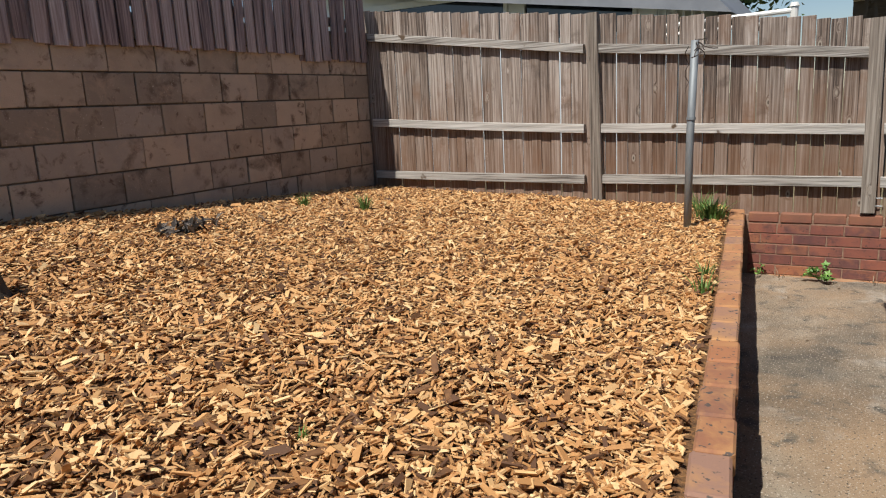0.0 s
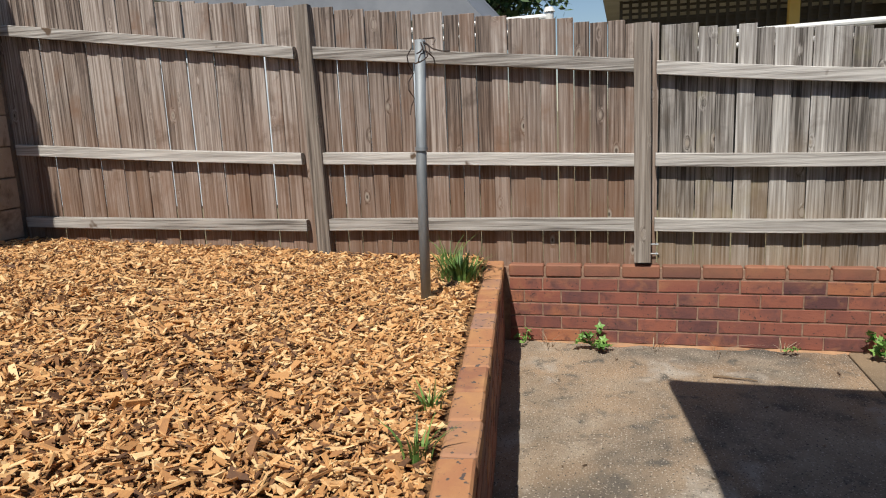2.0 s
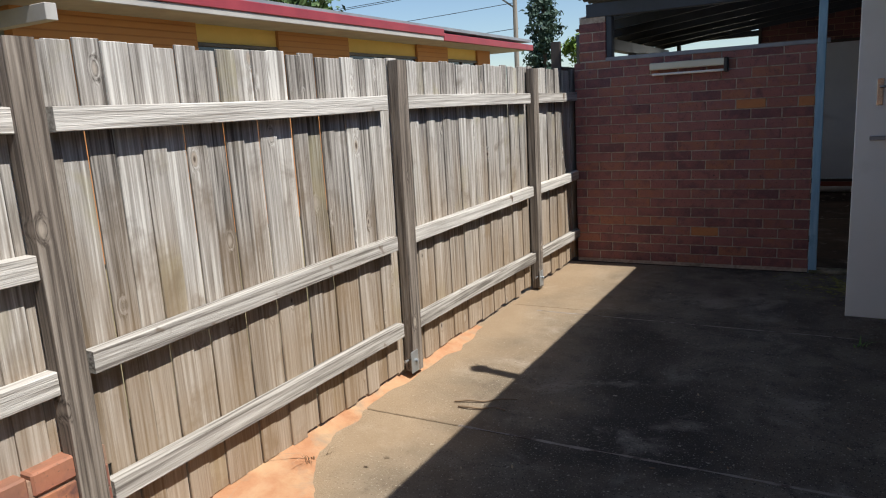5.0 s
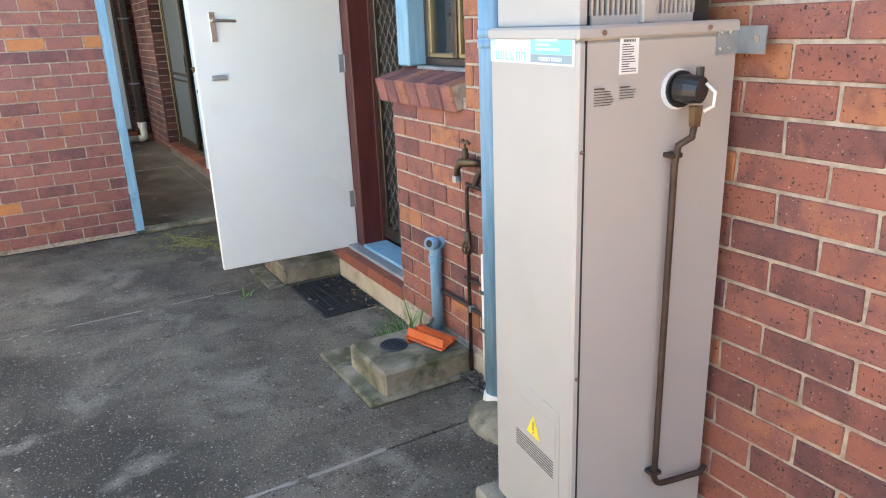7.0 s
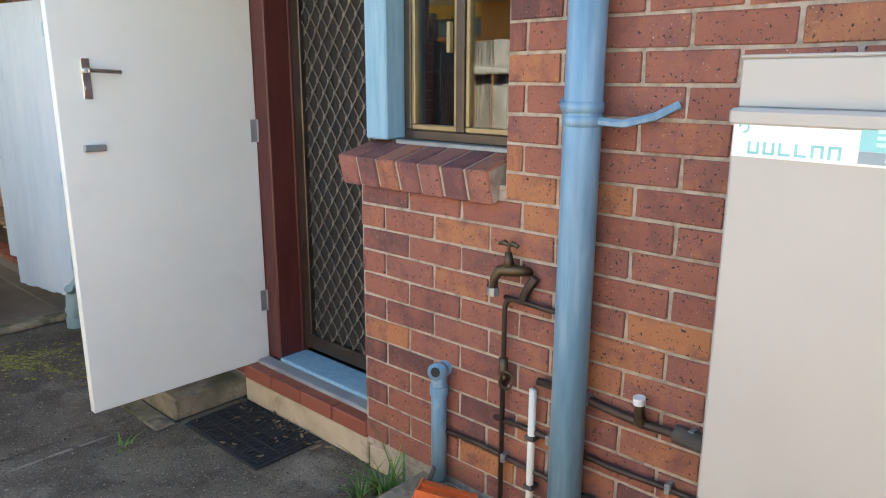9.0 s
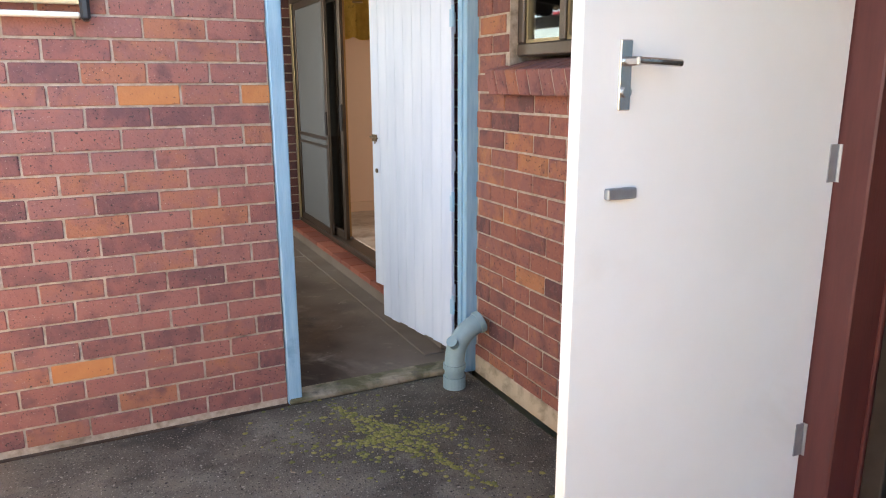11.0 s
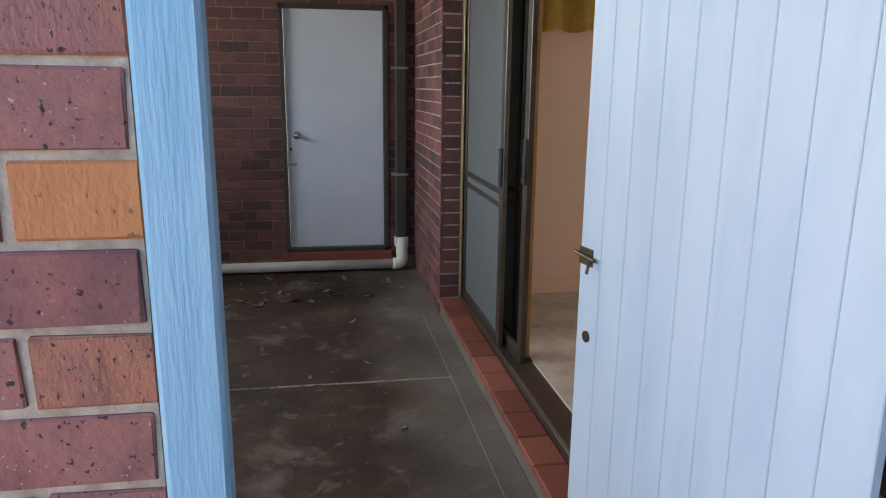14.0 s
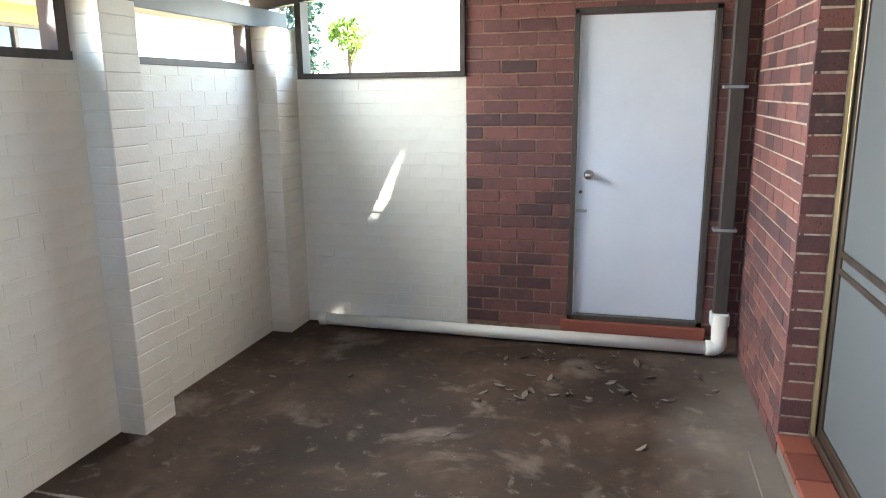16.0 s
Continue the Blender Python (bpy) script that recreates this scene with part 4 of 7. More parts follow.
# added fill lamp at an assumed, unseen window opening brightens the room
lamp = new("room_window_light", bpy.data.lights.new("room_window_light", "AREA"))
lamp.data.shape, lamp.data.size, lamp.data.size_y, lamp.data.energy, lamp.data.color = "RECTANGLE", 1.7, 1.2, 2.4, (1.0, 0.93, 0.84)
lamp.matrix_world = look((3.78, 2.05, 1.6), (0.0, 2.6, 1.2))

# block wall and hanging palings to the south
w_block = wall_body("wall_blocks", [(-3.0, -11.75, 0.0, 6.0, -11.506, 2.3)], "weathered brown concrete block wall in shade", "grey_mortar")

# ---- the fence ----
fence = thing("timber_fence", "tall weathered grey timber paling fence with three rails", "fence", (-3.0, -5.0, 0.0))
rnd = random.Random(7)
TOPS = ((-11.7, 2.56), (-9.1, 2.255), (-6.8, 1.985), (-5.3, 1.855), (-3.3, 1.85), (0.3, 1.85))


def along(table, y):
    for (a, za), (b, zb) in zip(table, table[1:]):
        if y <= b:
            return za + (zb - za) * max(0.0, (y - a) / (b - a))
    return table[-1][1]


y = -11.55
k = 0
while y < 0.24:
    w = rnd.uniform(0.092, 0.108)
    dx = -3.021 + (0.004 if k % 2 else -0.004) + rnd.uniform(-0.002, 0.002)
    top = along(TOPS, y + w / 2) + rnd.uniform(-0.012, 0.008)
    foot = 0.35 if y < -7.7 else (0.4 if y < -5.2 else 0.03 + rnd.uniform(-0.015, 0.015))
    bm = bmesh.new()
    lean = rnd.uniform(-0.003, 0.003)
    m = Matrix.Translation((dx, y + w / 2, foot)) @ pose(0, 0, 0, lean * 57, 0, rnd.uniform(-0.6, 0.6))
    box(bm, -0.007, -w / 2, 0, 0.007, w / 2, top - foot, bevel=0.0025, m=m)
    part("paling", bm, M["paling" if y < -6.78 else "grey_paling"], fence)
    y += w + (rnd.uniform(0.001, 0.004) if rnd.random() < 0.8 else rnd.uniform(0.005, 0.009))
    k += 1
RAILS = (((-11.45, -9.08), (2.30, 1.99), (1.415, 1.285), (0.855, 0.82)), ((-8.97, -6.85), (1.985, 1.78), (1.285, 1.22), (0.825, 0.82)),
         ((-6.75, -5.34), (1.765, 1.64), (1.22, 1.19), (0.82, 0.81)), ((-5.23, -3.31), (1.64, 1.65), (0.835, 0.865), (0.36, 0.35)),
         ((-3.21, -1.21), (1.65, 1.64), (0.87, 0.89), (0.35, 0.33)), ((-1.11, 0.05), (1.64, 1.64), (0.89, 0.9), (0.33, 0.32)))
for (y0, y1), *levels in RAILS:
    for z0, z1 in levels:
        bm = bmesh.new()
        n = 8
        sag = rnd.uniform(-0.008, 0.004)
        ring = []
        for i in range(n + 1):
            t = i / n
            z, yy = z0 + (z1 - z0) * t + sag * math.sin(math.pi * t), y0 + (y1 - y0) * t
            x = -2.957 + 0.003 * math.sin(t * 5 + y0)
            ring.append([bm.verts.new(p) for p in ((x, yy, z - 0.003), (x, yy, z - 0.077), (x - 0.003, yy, z - 0.08), (x - 0.051, yy, z - 0.08), (x - 0.051, yy, z), (x - 0.003, yy, z))])
        for a, b in zip(ring, ring[1:]):
            for j in range(6):
                bm.faces.new((a[j], b[j], b[(j + 1) % 6], a[(j + 1) % 6]))
        bm.faces.new(ring[0])
        bm.faces.new(ring[-1][::-1])
        bmesh.ops.recalc_face_normals(bm, faces=bm.faces[:])
        part("rail", bm, M["rail"], fence)
POSTS = ((-11.52, 0.4, 2.56, 0.0), (-9.03, 0.35, 2.25, -0.025), (-6.8, 0.545, 1.985, -0.01), (-5.285, 0.03, 1.845, 0.0), (-3.26, 0.03, 1.84, 0.02), (-1.16, 0.02, 1.835, 0.01), (0.1, 0.0, 1.845, 0.0))
for y, z0, z1, lean in POSTS:
    bm = bmesh.new()
    m = Matrix.Translation((0, y, z0)) @ pose(0, 0, 0, -math.degrees(lean), 0, rnd.uniform(-2, 2))
    n = 5
    ring = []
    for i in range(n + 1):
        z = (z1 - z0) * i / n
        o = 0.004 * noise.noise(Vector((y, z * 2, 5)))
        ring.append([bm.verts.new(m @ Vector(p)) for p in ((-2.938 + o, -0.042 + o, z), (-2.938, 0.044 + o, z), (-2.943, 0.05 + o, z), (-3.004, 0.05 + o, z), (-3.004, -0.048, z), (-2.943 + o, -0.048 + o, z))])
    for a, b in zip(ring, ring[1:]):
        for j in range(6):
            bm.faces.new((a[j], a[(j + 1) % 6], b[(j + 1) % 6], b[j]))
    bm.faces.new(ring[0][::-1])
    bm.faces.new(ring[-1])
    bmesh.ops.recalc_face_normals(bm, faces=bm.faces[:])
    p = part("post", bm, M["post"], fence)
for y, z in ((-6.8, 0.6), (-6.8, 0.66), (-3.26, 0.12), (-1.16, 0.12)):
    bm = bmesh.new()
    tube(bm, [(-2.955, y - 0.065, z), (-2.955, y + 0.075, z)], 0.005, 8)
    for s in (-0.066, 0.06):
        tube(bm, [(-2.955, y + s, z), (-2.955, y + s + 0.006, z)], 0.01, 6)
    part("bolt", bm, M["galv"], fence, "galvanised bolt through the post")
for y in (-3.26, -1.16):
    bm = boxes((-2.934, y - 0.038, 0.04, -2.928, y + 0.038, 0.17), bevel=0.001)
    tube(bm, [(-2.93, y + 0.01, 0.11), (-2.912, y + 0.01, 0.11)], 0.011, 6)
    part("bracket", bm, M["galv"], fence, "galvanised post bracket")

# dark palings hanging over the block wall


def box_mesh(w, m):
    bm = bmesh.new()
    box(bm, -w / 2, -0.008, 0, w / 2, 0.008, 1.25, bevel=0.002, m=m)
    return bm


hang = thing("dark_paling_screen", "dark brown timber palings hung above block wall", "fence", (0.0, -11.5, 2.0))
x = -2.93
k = 0
while x < 5.5:
    w = rnd.uniform(0.085, 0.105)
    z0 = 2.05 + rnd.uniform(-0.02, 0.02) - (0.04 if x < -2.0 else 0)
    m = Matrix.Translation((x + w / 2, -11.455, z0)) @ pose(0, 0, 0, rnd.uniform(-1, 1.5), rnd.uniform(-1.0, 1.0) * (2.2 if x < -2 else 1), rnd.uniform(-5, 5))
    part("paling", box_mesh(w, m), M["dark_paling"], hang)
    if k % 9 != 4:
        m = Matrix.Translation((x + w + 0.012, -11.488, z0 + rnd.uniform(0.0, 0.03))) @ pose(0, 0, 0, 0, rnd.uniform(-0.8, 0.8), 0)
        part("back_paling", box_mesh(0.075, m), M["dark_paling"], hang)
    x += w + rnd.uniform(0.02, 0.034)
    k += 1
for z in (2.35, 2.9):
    part("rail", boxes((-2.95, -11.56, z, 5.6, -11.5, z + 0.08), bevel=0.003), M["dark_paling"], hang)

# clothes-line pole in the mulch
pole = thing("steel_pole", "grey weathered steel post with wire tied at its top", "pole", (-1.92, -7.93, 0.5))
bm = bmesh.new()
tube(bm, [(-1.915, -7.935, 0.45), (-1.93, -7.93, 1.2), (-1.945, -7.91, 1.87)], 0.027, 14)
part("shaft", bm, M["pole_steel"], pole, smooth=True)
bm = bmesh.new()
tube(bm, [(-1.931, -7.926, 1.33), (-1.932, -7.925, 1.35)], 0.032, 14)
part("collar", bm, M["pole_steel"], pole)
bm = bmesh.new()
for j in range(7):
    r2 = random.Random(j)
    p0 = Vector((-1.945, -7.91, 1.85 + r2.uniform(-0.03, 0.03)))
    pts = [p0]
    d = Vector((r2.uniform(-0.3, 0.6), r2.uniform(0.2, 1), r2.uniform(-0.7, 0.7))).normalized()
    for q in range(6):
        pts.append(pts[-1] + d * 0.03)
        d = (d + Vector((r2.uniform(-0.6, 0.6), r2.uniform(-0.8, 0.5), r2.uniform(-0.7, 0.5)))).normalized()
    tube(bm, pts, 0.0035, 5)
part("wire", bm, M["copper"], pole, "tangled rusty wire ends")
bm = bmesh.new()
pts = [(-1.9 + 0.02 * math.sin(q * 1.7), -7.955 + 0.012 * math.cos(q * 2.1), 1.83 - q * 0.04) for q in range(9)]
tube(bm, pts, 0.003, 5)
part("loose_wire", bm, M["copper"], pole)

# ---- the house front ----
# window beside the door
win = tagged(new("window_1"), "bronze aluminium two-pane window with blue timber post", "window", kind="structure")
part("post_blue", boxes((0.06, -2.812, 1.3, 0.2, -2.70, 2.2), bevel=0.006), M["blue_paint"], win, "blue painted timber post")
fr = boxes((0.145, -3.395, 1.3, 0.2, -2.815, 1.335), (0.145, -3.395, 2.15, 0.2, -2.815, 2.2), (0.145, -3.395, 1.335, 0.2, -3.36, 2.15),
           (0.145, -2.85, 1.335, 0.2, -2.815, 2.15), (0.14, -3.105, 1.335, 0.205, -3.068, 2.15), bevel=0.004)
part("window_frame", fr, M["bronze"], win)
for a, b in ((-3.36, -3.105), (-3.068, -2.85)):
    sash = boxes((0.15, a, 1.335, 0.185, b, 1.355), (0.15, a, 2.13, 0.185, b, 2.15), (0.15, a, 1.355, 0.185, a + 0.016, 2.13), (0.15, b - 0.016, 1.355, 0.185, b, 2.13), bevel=0.003)
    sh = part("sash", sash, M["brass_trim"], win, "bronze-gold sash frame")
    pane = part("pane", boxes((0.164, a + 0.014, 1.353, 0.169, b - 0.014, 2.132)), M["clear_glass"], sh)
    pane.visible_shadow = False
part("latch", boxes((0.13, -3.05, 1.60, 0.15, -3.035, 1.70), bevel=0.002), M["brass_trim"], win)
part("window_sill", boxes((0.1, -3.398, 1.285, 0.21, -2.815, 1.3), bevel=0.002), M["galv"], win, "pale metal sill strip")
# far window near the gate
win2 = tagged(new("window_2"), "bronze framed kitchen window over a brick sill", "window", kind="structure")
fr = boxes((0.075, -1.0, 1.605, 0.145, -0.345, 1.66), (0.075, -1.0, 2.19, 0.145, -0.345, 2.25), (0.075, -1.0, 1.66, 0.145, -0.95, 2.19), (0.075, -0.395, 1.66, 0.145, -0.345, 2.19), (0.075, -0.7, 1.66, 0.145, -0.66, 2.19), bevel=0.006)
part("window_frame", fr, M["bronze"], win2)
for a, b in ((-0.95, -0.7), (-0.66, -0.395)):
    part("sash", boxes((0.090, a, 1.66, 0.125, b, 1.675), (0.090, a, 2.175, 0.125, b, 2.19), (0.090, a, 1.675, 0.125, a + 0.014, 2.175), (0.090, b - 0.014, 1.675, 0.125, b, 2.175)), M["brass_trim"], win2)
    pane = part("pane", boxes((0.105, a + 0.012, 1.672, 0.110, b - 0.012, 2.178)), M["clear_glass"], win2)
    pane.visible_shadow = False


def sill_bricks(parent, y0, y1, ztop, count, seed, x=0.028):
    """A rowlock sill: bricks on edge, sloping outwards."""
    r = random.Random(seed)
    w = (y1 - y0) / count
    me = brick_mesh("sill_brick", 0.2, w - 0.011, 0.11, M["house_brick"], 0.005)
    bm = bmesh.new()
    m0 = Matrix.Translation((x, 0, ztop - 0.068)) @ pose(0, 0, 0, 0, -14, 0)
    box(bm, -0.092, y0 + 0.004, -0.05, 0.1, y1 - 0.004, 0.05, m=m0)
    part("sill_mortar", bm, M["mortar"], parent)
    for i in range(count):
        ob = new("sill_brick", me)
        ob.parent = parent
        ob.matrix_parent_inverse = parent.matrix_basis.inverted()
        ob.matrix_basis = Matrix.Translation((0, y0 + w * (i + 0.5), 0)) @ m0 @ pose(0, 0, 0, r.uniform(-1, 1), 0, r.uniform(-1, 1))


sill_bricks(win, -3.378, -2.672, 1.285, 7, 3, 0.05)
sill_bricks(win2, -1.04, -0.252, 1.585, 9, 5, 0.068)

# back door: frame, screen, open leaf, sill
door = tagged(new("door_1"), "maroon door frame with bronze diamond-grille security screen", "screen door", kind="structure")
part("jamb", boxes((0.118, -1.99, 0.2, 0.34, -1.862, 2.2), bevel=0.005), M["maroon"], door)
part("jamb_stop", boxes((0.24, -2.0, 0.22, 0.34, -1.99, 2.2), bevel=0.002), M["maroon"], door)
part("jamb_far", boxes((0.2, -2.80, 0.22, 0.34, -2.715, 2.2), bevel=0.003), M["maroon"], door)
part("head", boxes((0.118, -2.715, 2.15, 0.34, -1.99, 2.2), bevel=0.003), M["maroon"], door)
part("screen_frame", boxes((0.25, -2.713, 0.24, 0.29, -2.0, 0.31), (0.25, -2.713, 2.08, 0.29, -2.0, 2.148), (0.25, -2.06, 0.31, 0.29, -2.0, 2.08), (0.25, -2.713, 0.31, 0.29, -2.653, 2.08), bevel=0.004), M["bronze"], door, "bronze aluminium screen door frame")
part("screen_mesh", boxes((0.279, -2.66, 0.3, 0.282, -2.05, 2.09)), M["mesh"], door, "dark insect mesh")
bm = bmesh.new()
y0, y1, z0, z1 = -2.653, -2.06, 0.31, 2.08
cw, ch = 0.075, 0.104
for i in range(-30, 40):
    for s in (1, -1):
        # one diagonal strand, cut to the frame, bulging at each crossing
        pts = []
        steps = 60
        for q in range(steps + 1):
            z = z0 + (z1 - z0) * q / steps
            yy = y0 + i * cw + s * (z - z0) * cw / ch
            if y0 <= yy <= y1:
                pts.append((0.264 + (0.003 if s > 0 else -0.001), yy, z))
        if len(pts) > 1:
            tube(bm, [pts[0], pts[-1]], 0.003, 4)
part("grille", bm, M["bronze_grille"], door, "bronze diamond security grille")
bm = bmesh.new()
nz = int((z1 - z0) / ch * 2)
for q in range(nz + 1):
    for i in range(0, 10):
        yy = y0 + (i + (0.5 if q % 2 else 0)) * cw
        zz = z0 + q * ch / 2
        if y0 < yy < y1 and zz < z1:
            box(bm, 0.2585, yy - 0.007, zz - 0.008, 0.264, yy + 0.007, zz + 0.008)
part("grille_rivets", bm, M["bronze_grille"], door, "pale clips at the grille crossings")
part("sill", boxes((0.11, -2.735, 0.185, 0.27, -1.99, 0.215), bevel=0.005), M["blue_paint"], door, "blue painted timber door sill")
part("sill_edge", boxes((0.046, -2.735, 0.18, 0.11, -1.9, 0.203), bevel=0.004), M["grey_flashing"], door, "worn grey sill edge")
step = tagged(new("door_step"), "cream rendered step topped with red sill tiles", "step", kind="structure")
part("step_body", boxes((-0.006, -2.742, 0.0, 0.3, -1.862, 0.12), bevel=0.006), M["plinth"], step)
for i in range(4):
    part("tile", boxes((-0.012, -2.742 + i * 0.22, 0.12, 0.056, -2.528 + i * 0.22, 0.186), bevel=0.004), M["sill_tile"], step)
leaf = thing("white_door", "plain off-white flush door standing open, lever handle", "door", (0.1, -1.88, 0.2))
bm = bmesh.new()
m = Matrix.Translation((0.116, -1.895, 0.185)) @ pose(0, 0, 0, 0, 0, 180 - 1.6)
box(bm, 0.0, -0.04, 0.0, 0.822, 0.0, 2.04, bevel=0.003, m=m)
part("leaf", bm, M["white_paint"], leaf)
bm = bmesh.new()
for z in (0.25, 1.05, 1.85):
    tube(bm, [m @ Vector((-0.006, 0.006, z)), m @ Vector((-0.006, 0.006, z + 0.1))], 0.008, 8)
    box(bm, 0.0, 0.0, z, 0.03, 0.003, z + 0.1, m=m)
part("hinge", bm, M["galv"], leaf, "steel butt hinges")
hd = part("handle", boxes(), M["chrome"], leaf, "chrome lever handle on a long plate")
bm = bmesh.new()
box(bm, 0.692, 0.0, 1.25, 0.724, 0.006, 1.40, bevel=0.002, m=m)
tube(bm, [m @ Vector((0.708, 0.0, 1.355)), m @ Vector((0.708, 0.05, 1.355))], 0.01, 10)
tube(bm, [m @ Vector((0.713, 0.05, 1.355)), m @ Vector((0.658, 0.052, 1.353)), m @ Vector((0.598, 0.05, 1.35))], 0.0085, 10)
tube(bm, [m @ Vector((0.708, 0.004, 1.29)), m @ Vector((0.708, 0.014, 1.29))], 0.012, 10)
bm.to_mesh(hd.data)
bm.free()
bm = bmesh.new()
box(bm, 0.668, 0.0, 1.055, 0.748, 0.018, 1.08, bevel=0.003, m=m)
part("bolt", bm, M["galv"], leaf, "small sliding bolt")

# blue gate frame and open gate
frame_b = tagged(new("gate_frame"), "blue painted timber gate posts, brush-marked", "gate frame", kind="structure")
part("jamb", boxes((-0.952, -0.02, 0.0, -0.888, 0.018, 2.3), bevel=0.005), M["blue_paint"], frame_b)
part("jamb_bead", boxes((-0.908, 0.018, 0.02, -0.89, 0.032, 2.3), bevel=0.003), M["blue_paint"], frame_b)
part("jamb", boxes((-0.024, -0.05, 0.0, 0.085, 0.03, 2.3), bevel=0.006), M["blue_paint"], frame_b)
part("jamb_bead", boxes((-0.034, -0.02, 0.02, -0.024, 0.02, 2.3), bevel=0.002), M["blue_paint"], frame_b)
part("head", boxes((-0.952, -0.02, 2.3, 0.055, 0.04, 2.38), bevel=0.006), M["blue_paint"], frame_b)
gate = thing("board_gate", "white tongue-and-groove board gate standing open, flaking at foot", "gate", (-0.1, 0.1, 0.1))
m = Matrix.Translation((-0.038, 0.045, 0.105)) @ pose(0, 0, 0, 0, 0, 99.6)
w = 0.088
for i in range(9):
    z0 = 0.19 if i == 8 else 0.004 * (i % 3)
    bm = bmesh.new()
    box(bm, i * w, 0.0, z0, (i + 1) * w - 0.0012, 0.02, 1.86, bevel=0.0018, m=m)
    part("board", bm, M["gate_paint"], gate)
for z in (0.25, 0.95, 1.62):
    bm = bmesh.new()
    box(bm, 0.02, -0.025, z, 0.76, 0.0, z + 0.1, bevel=0.003, m=m)
    part("ledge", bm, M["gate_paint"], gate)
for z in (0.2, 0.75, 1.65):
    bm = bmesh.new()
    tube(bm, [m @ Vector((-0.008, 0.016, z)), m @ Vector((-0.008, 0.016, z + 0.1))], 0.009, 8)
    box(bm, -0.012, 0.02, z, 0.012, 0.022, z + 0.08, m=m)
    part("hinge", bm, M["blue_paint"], gate)
bm = bmesh.new()
box(bm, 0.735, 0.02, 1.055, 0.79, 0.024, 1.095, m=m)
tube(bm, [m @ Vector((0.715, 0.03, 1.075)), m @ Vector((0.80, 0.03, 1.08))], 0.005, 8)
tube(bm, [m @ Vector((0.725, 0.03, 1.075)), m @ Vector((0.72, 0.042, 1.06)), m @ Vector((0.722, 0.044, 1.045))], 0.004, 8)
part("latch", bm, M["old_brass"], gate, "rusty sliding bolt latch")
bm = bmesh.new()
tube(bm, [m @ Vector((0.745, 0.018, 0.885)), m @ Vector((0.745, 0.024, 0.885))], 0.014, 12)
part("keyhole", bm, M["old_brass"], gate)

# lamp on the end wall
bat = thing("batten_light", "cream outdoor batten light fitting on the brick wall", "wall lamp", (-1.95, -0.02, 1.78))
part("body", boxes((-2.27, -0.075, 1.785, -1.63, -0.006, 1.845), bevel=0.008), M["lamp_case"], bat)
part("tube_cover", boxes((-2.25, -0.07, 1.735, -1.65, -0.02, 1.755), bevel=0.006), M["pvc"], bat)
part("end_cap", boxes((-1.65, -0.085, 1.725, -1.615, -0.006, 1.85), bevel=0.01), M["black_plastic"], bat)

# ---- water heater ----
heater = thing("water_heater", "tall beige steel outdoor gas water heater with labels", "water heater", (-0.24, -4.45, 0.0))
X0, X1, Y0, Y1, ZT = -0.460, -0.012, -4.628, -4.230, 1.467
part("pad", boxes((-0.52, -4.70, 0.0, -0.06, -4.18, 0.06), bevel=0.01), M["old_concrete"], heater, "concrete pad")
part("body", boxes((X0, Y0, 0.06, X1, Y1, ZT - 0.03), bevel=0.006), M["beige_steel"], heater)
part("lid", boxes((X0 - 0.006, Y0 - 0.006, ZT - 0.03, X1, Y1 + 0.006, ZT), bevel=0.006), M["beige_steel"], heater)
part("seam", boxes((X0 + 0.018, Y0 - 0.002, 0.08, X0 + 0.022, Y0 + 0.002, ZT - 0.03)), M["vent_dark"], heater)
cowl = part("cowl", boxes((-0.435, -4.592, ZT, -0.412, -4.225, 1.55), bevel=0.003), M["beige_steel"], heater, "folded sheet flue cowl")
part("cowl_side", boxes((-0.412, -4.245, ZT, -0.05, -4.225, 1.55), bevel=0.003), M["beige_steel"], cowl)
part("cowl_top", boxes((-0.437, -4.594, 1.55, -0.05, -4.223, 1.556), bevel=0.002), M["beige_steel"], cowl)
# black filling paints the shade behind the flue grille
part("cowl_inside", boxes((-0.405, -4.575, ZT, -0.06, -4.25, 1.546)), M["vent_dark"], heater)
bm = bmesh.new()
for a, b in ((-0.40, -0.275), (-0.235, -0.12)):
    box(bm, a, -4.59, ZT, b, -4.582, ZT + 0.02)
    nslat = 9
    for q in range(nslat + 1):
        xx = a + (b - a) * q / nslat
        box(bm, xx - 0.003, -4.59, ZT + 0.02, xx + 0.003, -4.582, 1.546)
box(bm, -0.275, -4.604, ZT, -0.235, -4.582, 1.546, bevel=0.003)
part("vent_grille", bm, M["beige_steel"], heater, "slotted flue grille")
for x, z in ((X0 + 0.012, 1.20), (X0 + 0.012, 0.64)):
    bm = bmesh.new()
    tube(bm, [(x, Y0 - 0.001, z), (x, Y0 - 0.005, z)], 0.005, 8)
    part("screw", bm, M["chrome"], heater)
for x in (-0.40, -0.11):
    bm = bmesh.new()
    tube(bm, [(x, Y0 - 0.006, ZT - 0.015), (x, Y0 - 0.011, ZT - 0.015)], 0.006, 8)
    part("screw", bm, M["chrome"], heater)
bk = part("wall_bracket", boxes((-0.082, Y0 - 0.004, 1.39, -0.018, Y0 - 0.001, 1.455), (-0.018, Y0 - 0.085, 1.39, -0.0145, Y0 - 0.001, 1.452)), M["galv"], heater, "galvanised wall bracket")
bm = bmesh.new()
tube(bm, [(-0.012, Y0 - 0.06, 1.423), (-0.021, Y0 - 0.06, 1.423)], 0.009, 8)
for dx, dz in ((-0.072, 1.44), (-0.047, 1.44), (-0.072, 1.405), (-0.047, 1.405)):
    tube(bm, [(dx, Y0 - 0.003, dz), (dx, Y0 - 0.008, dz)], 0.005, 8)
part("bracket_screws", bm, M["chrome"], heater)
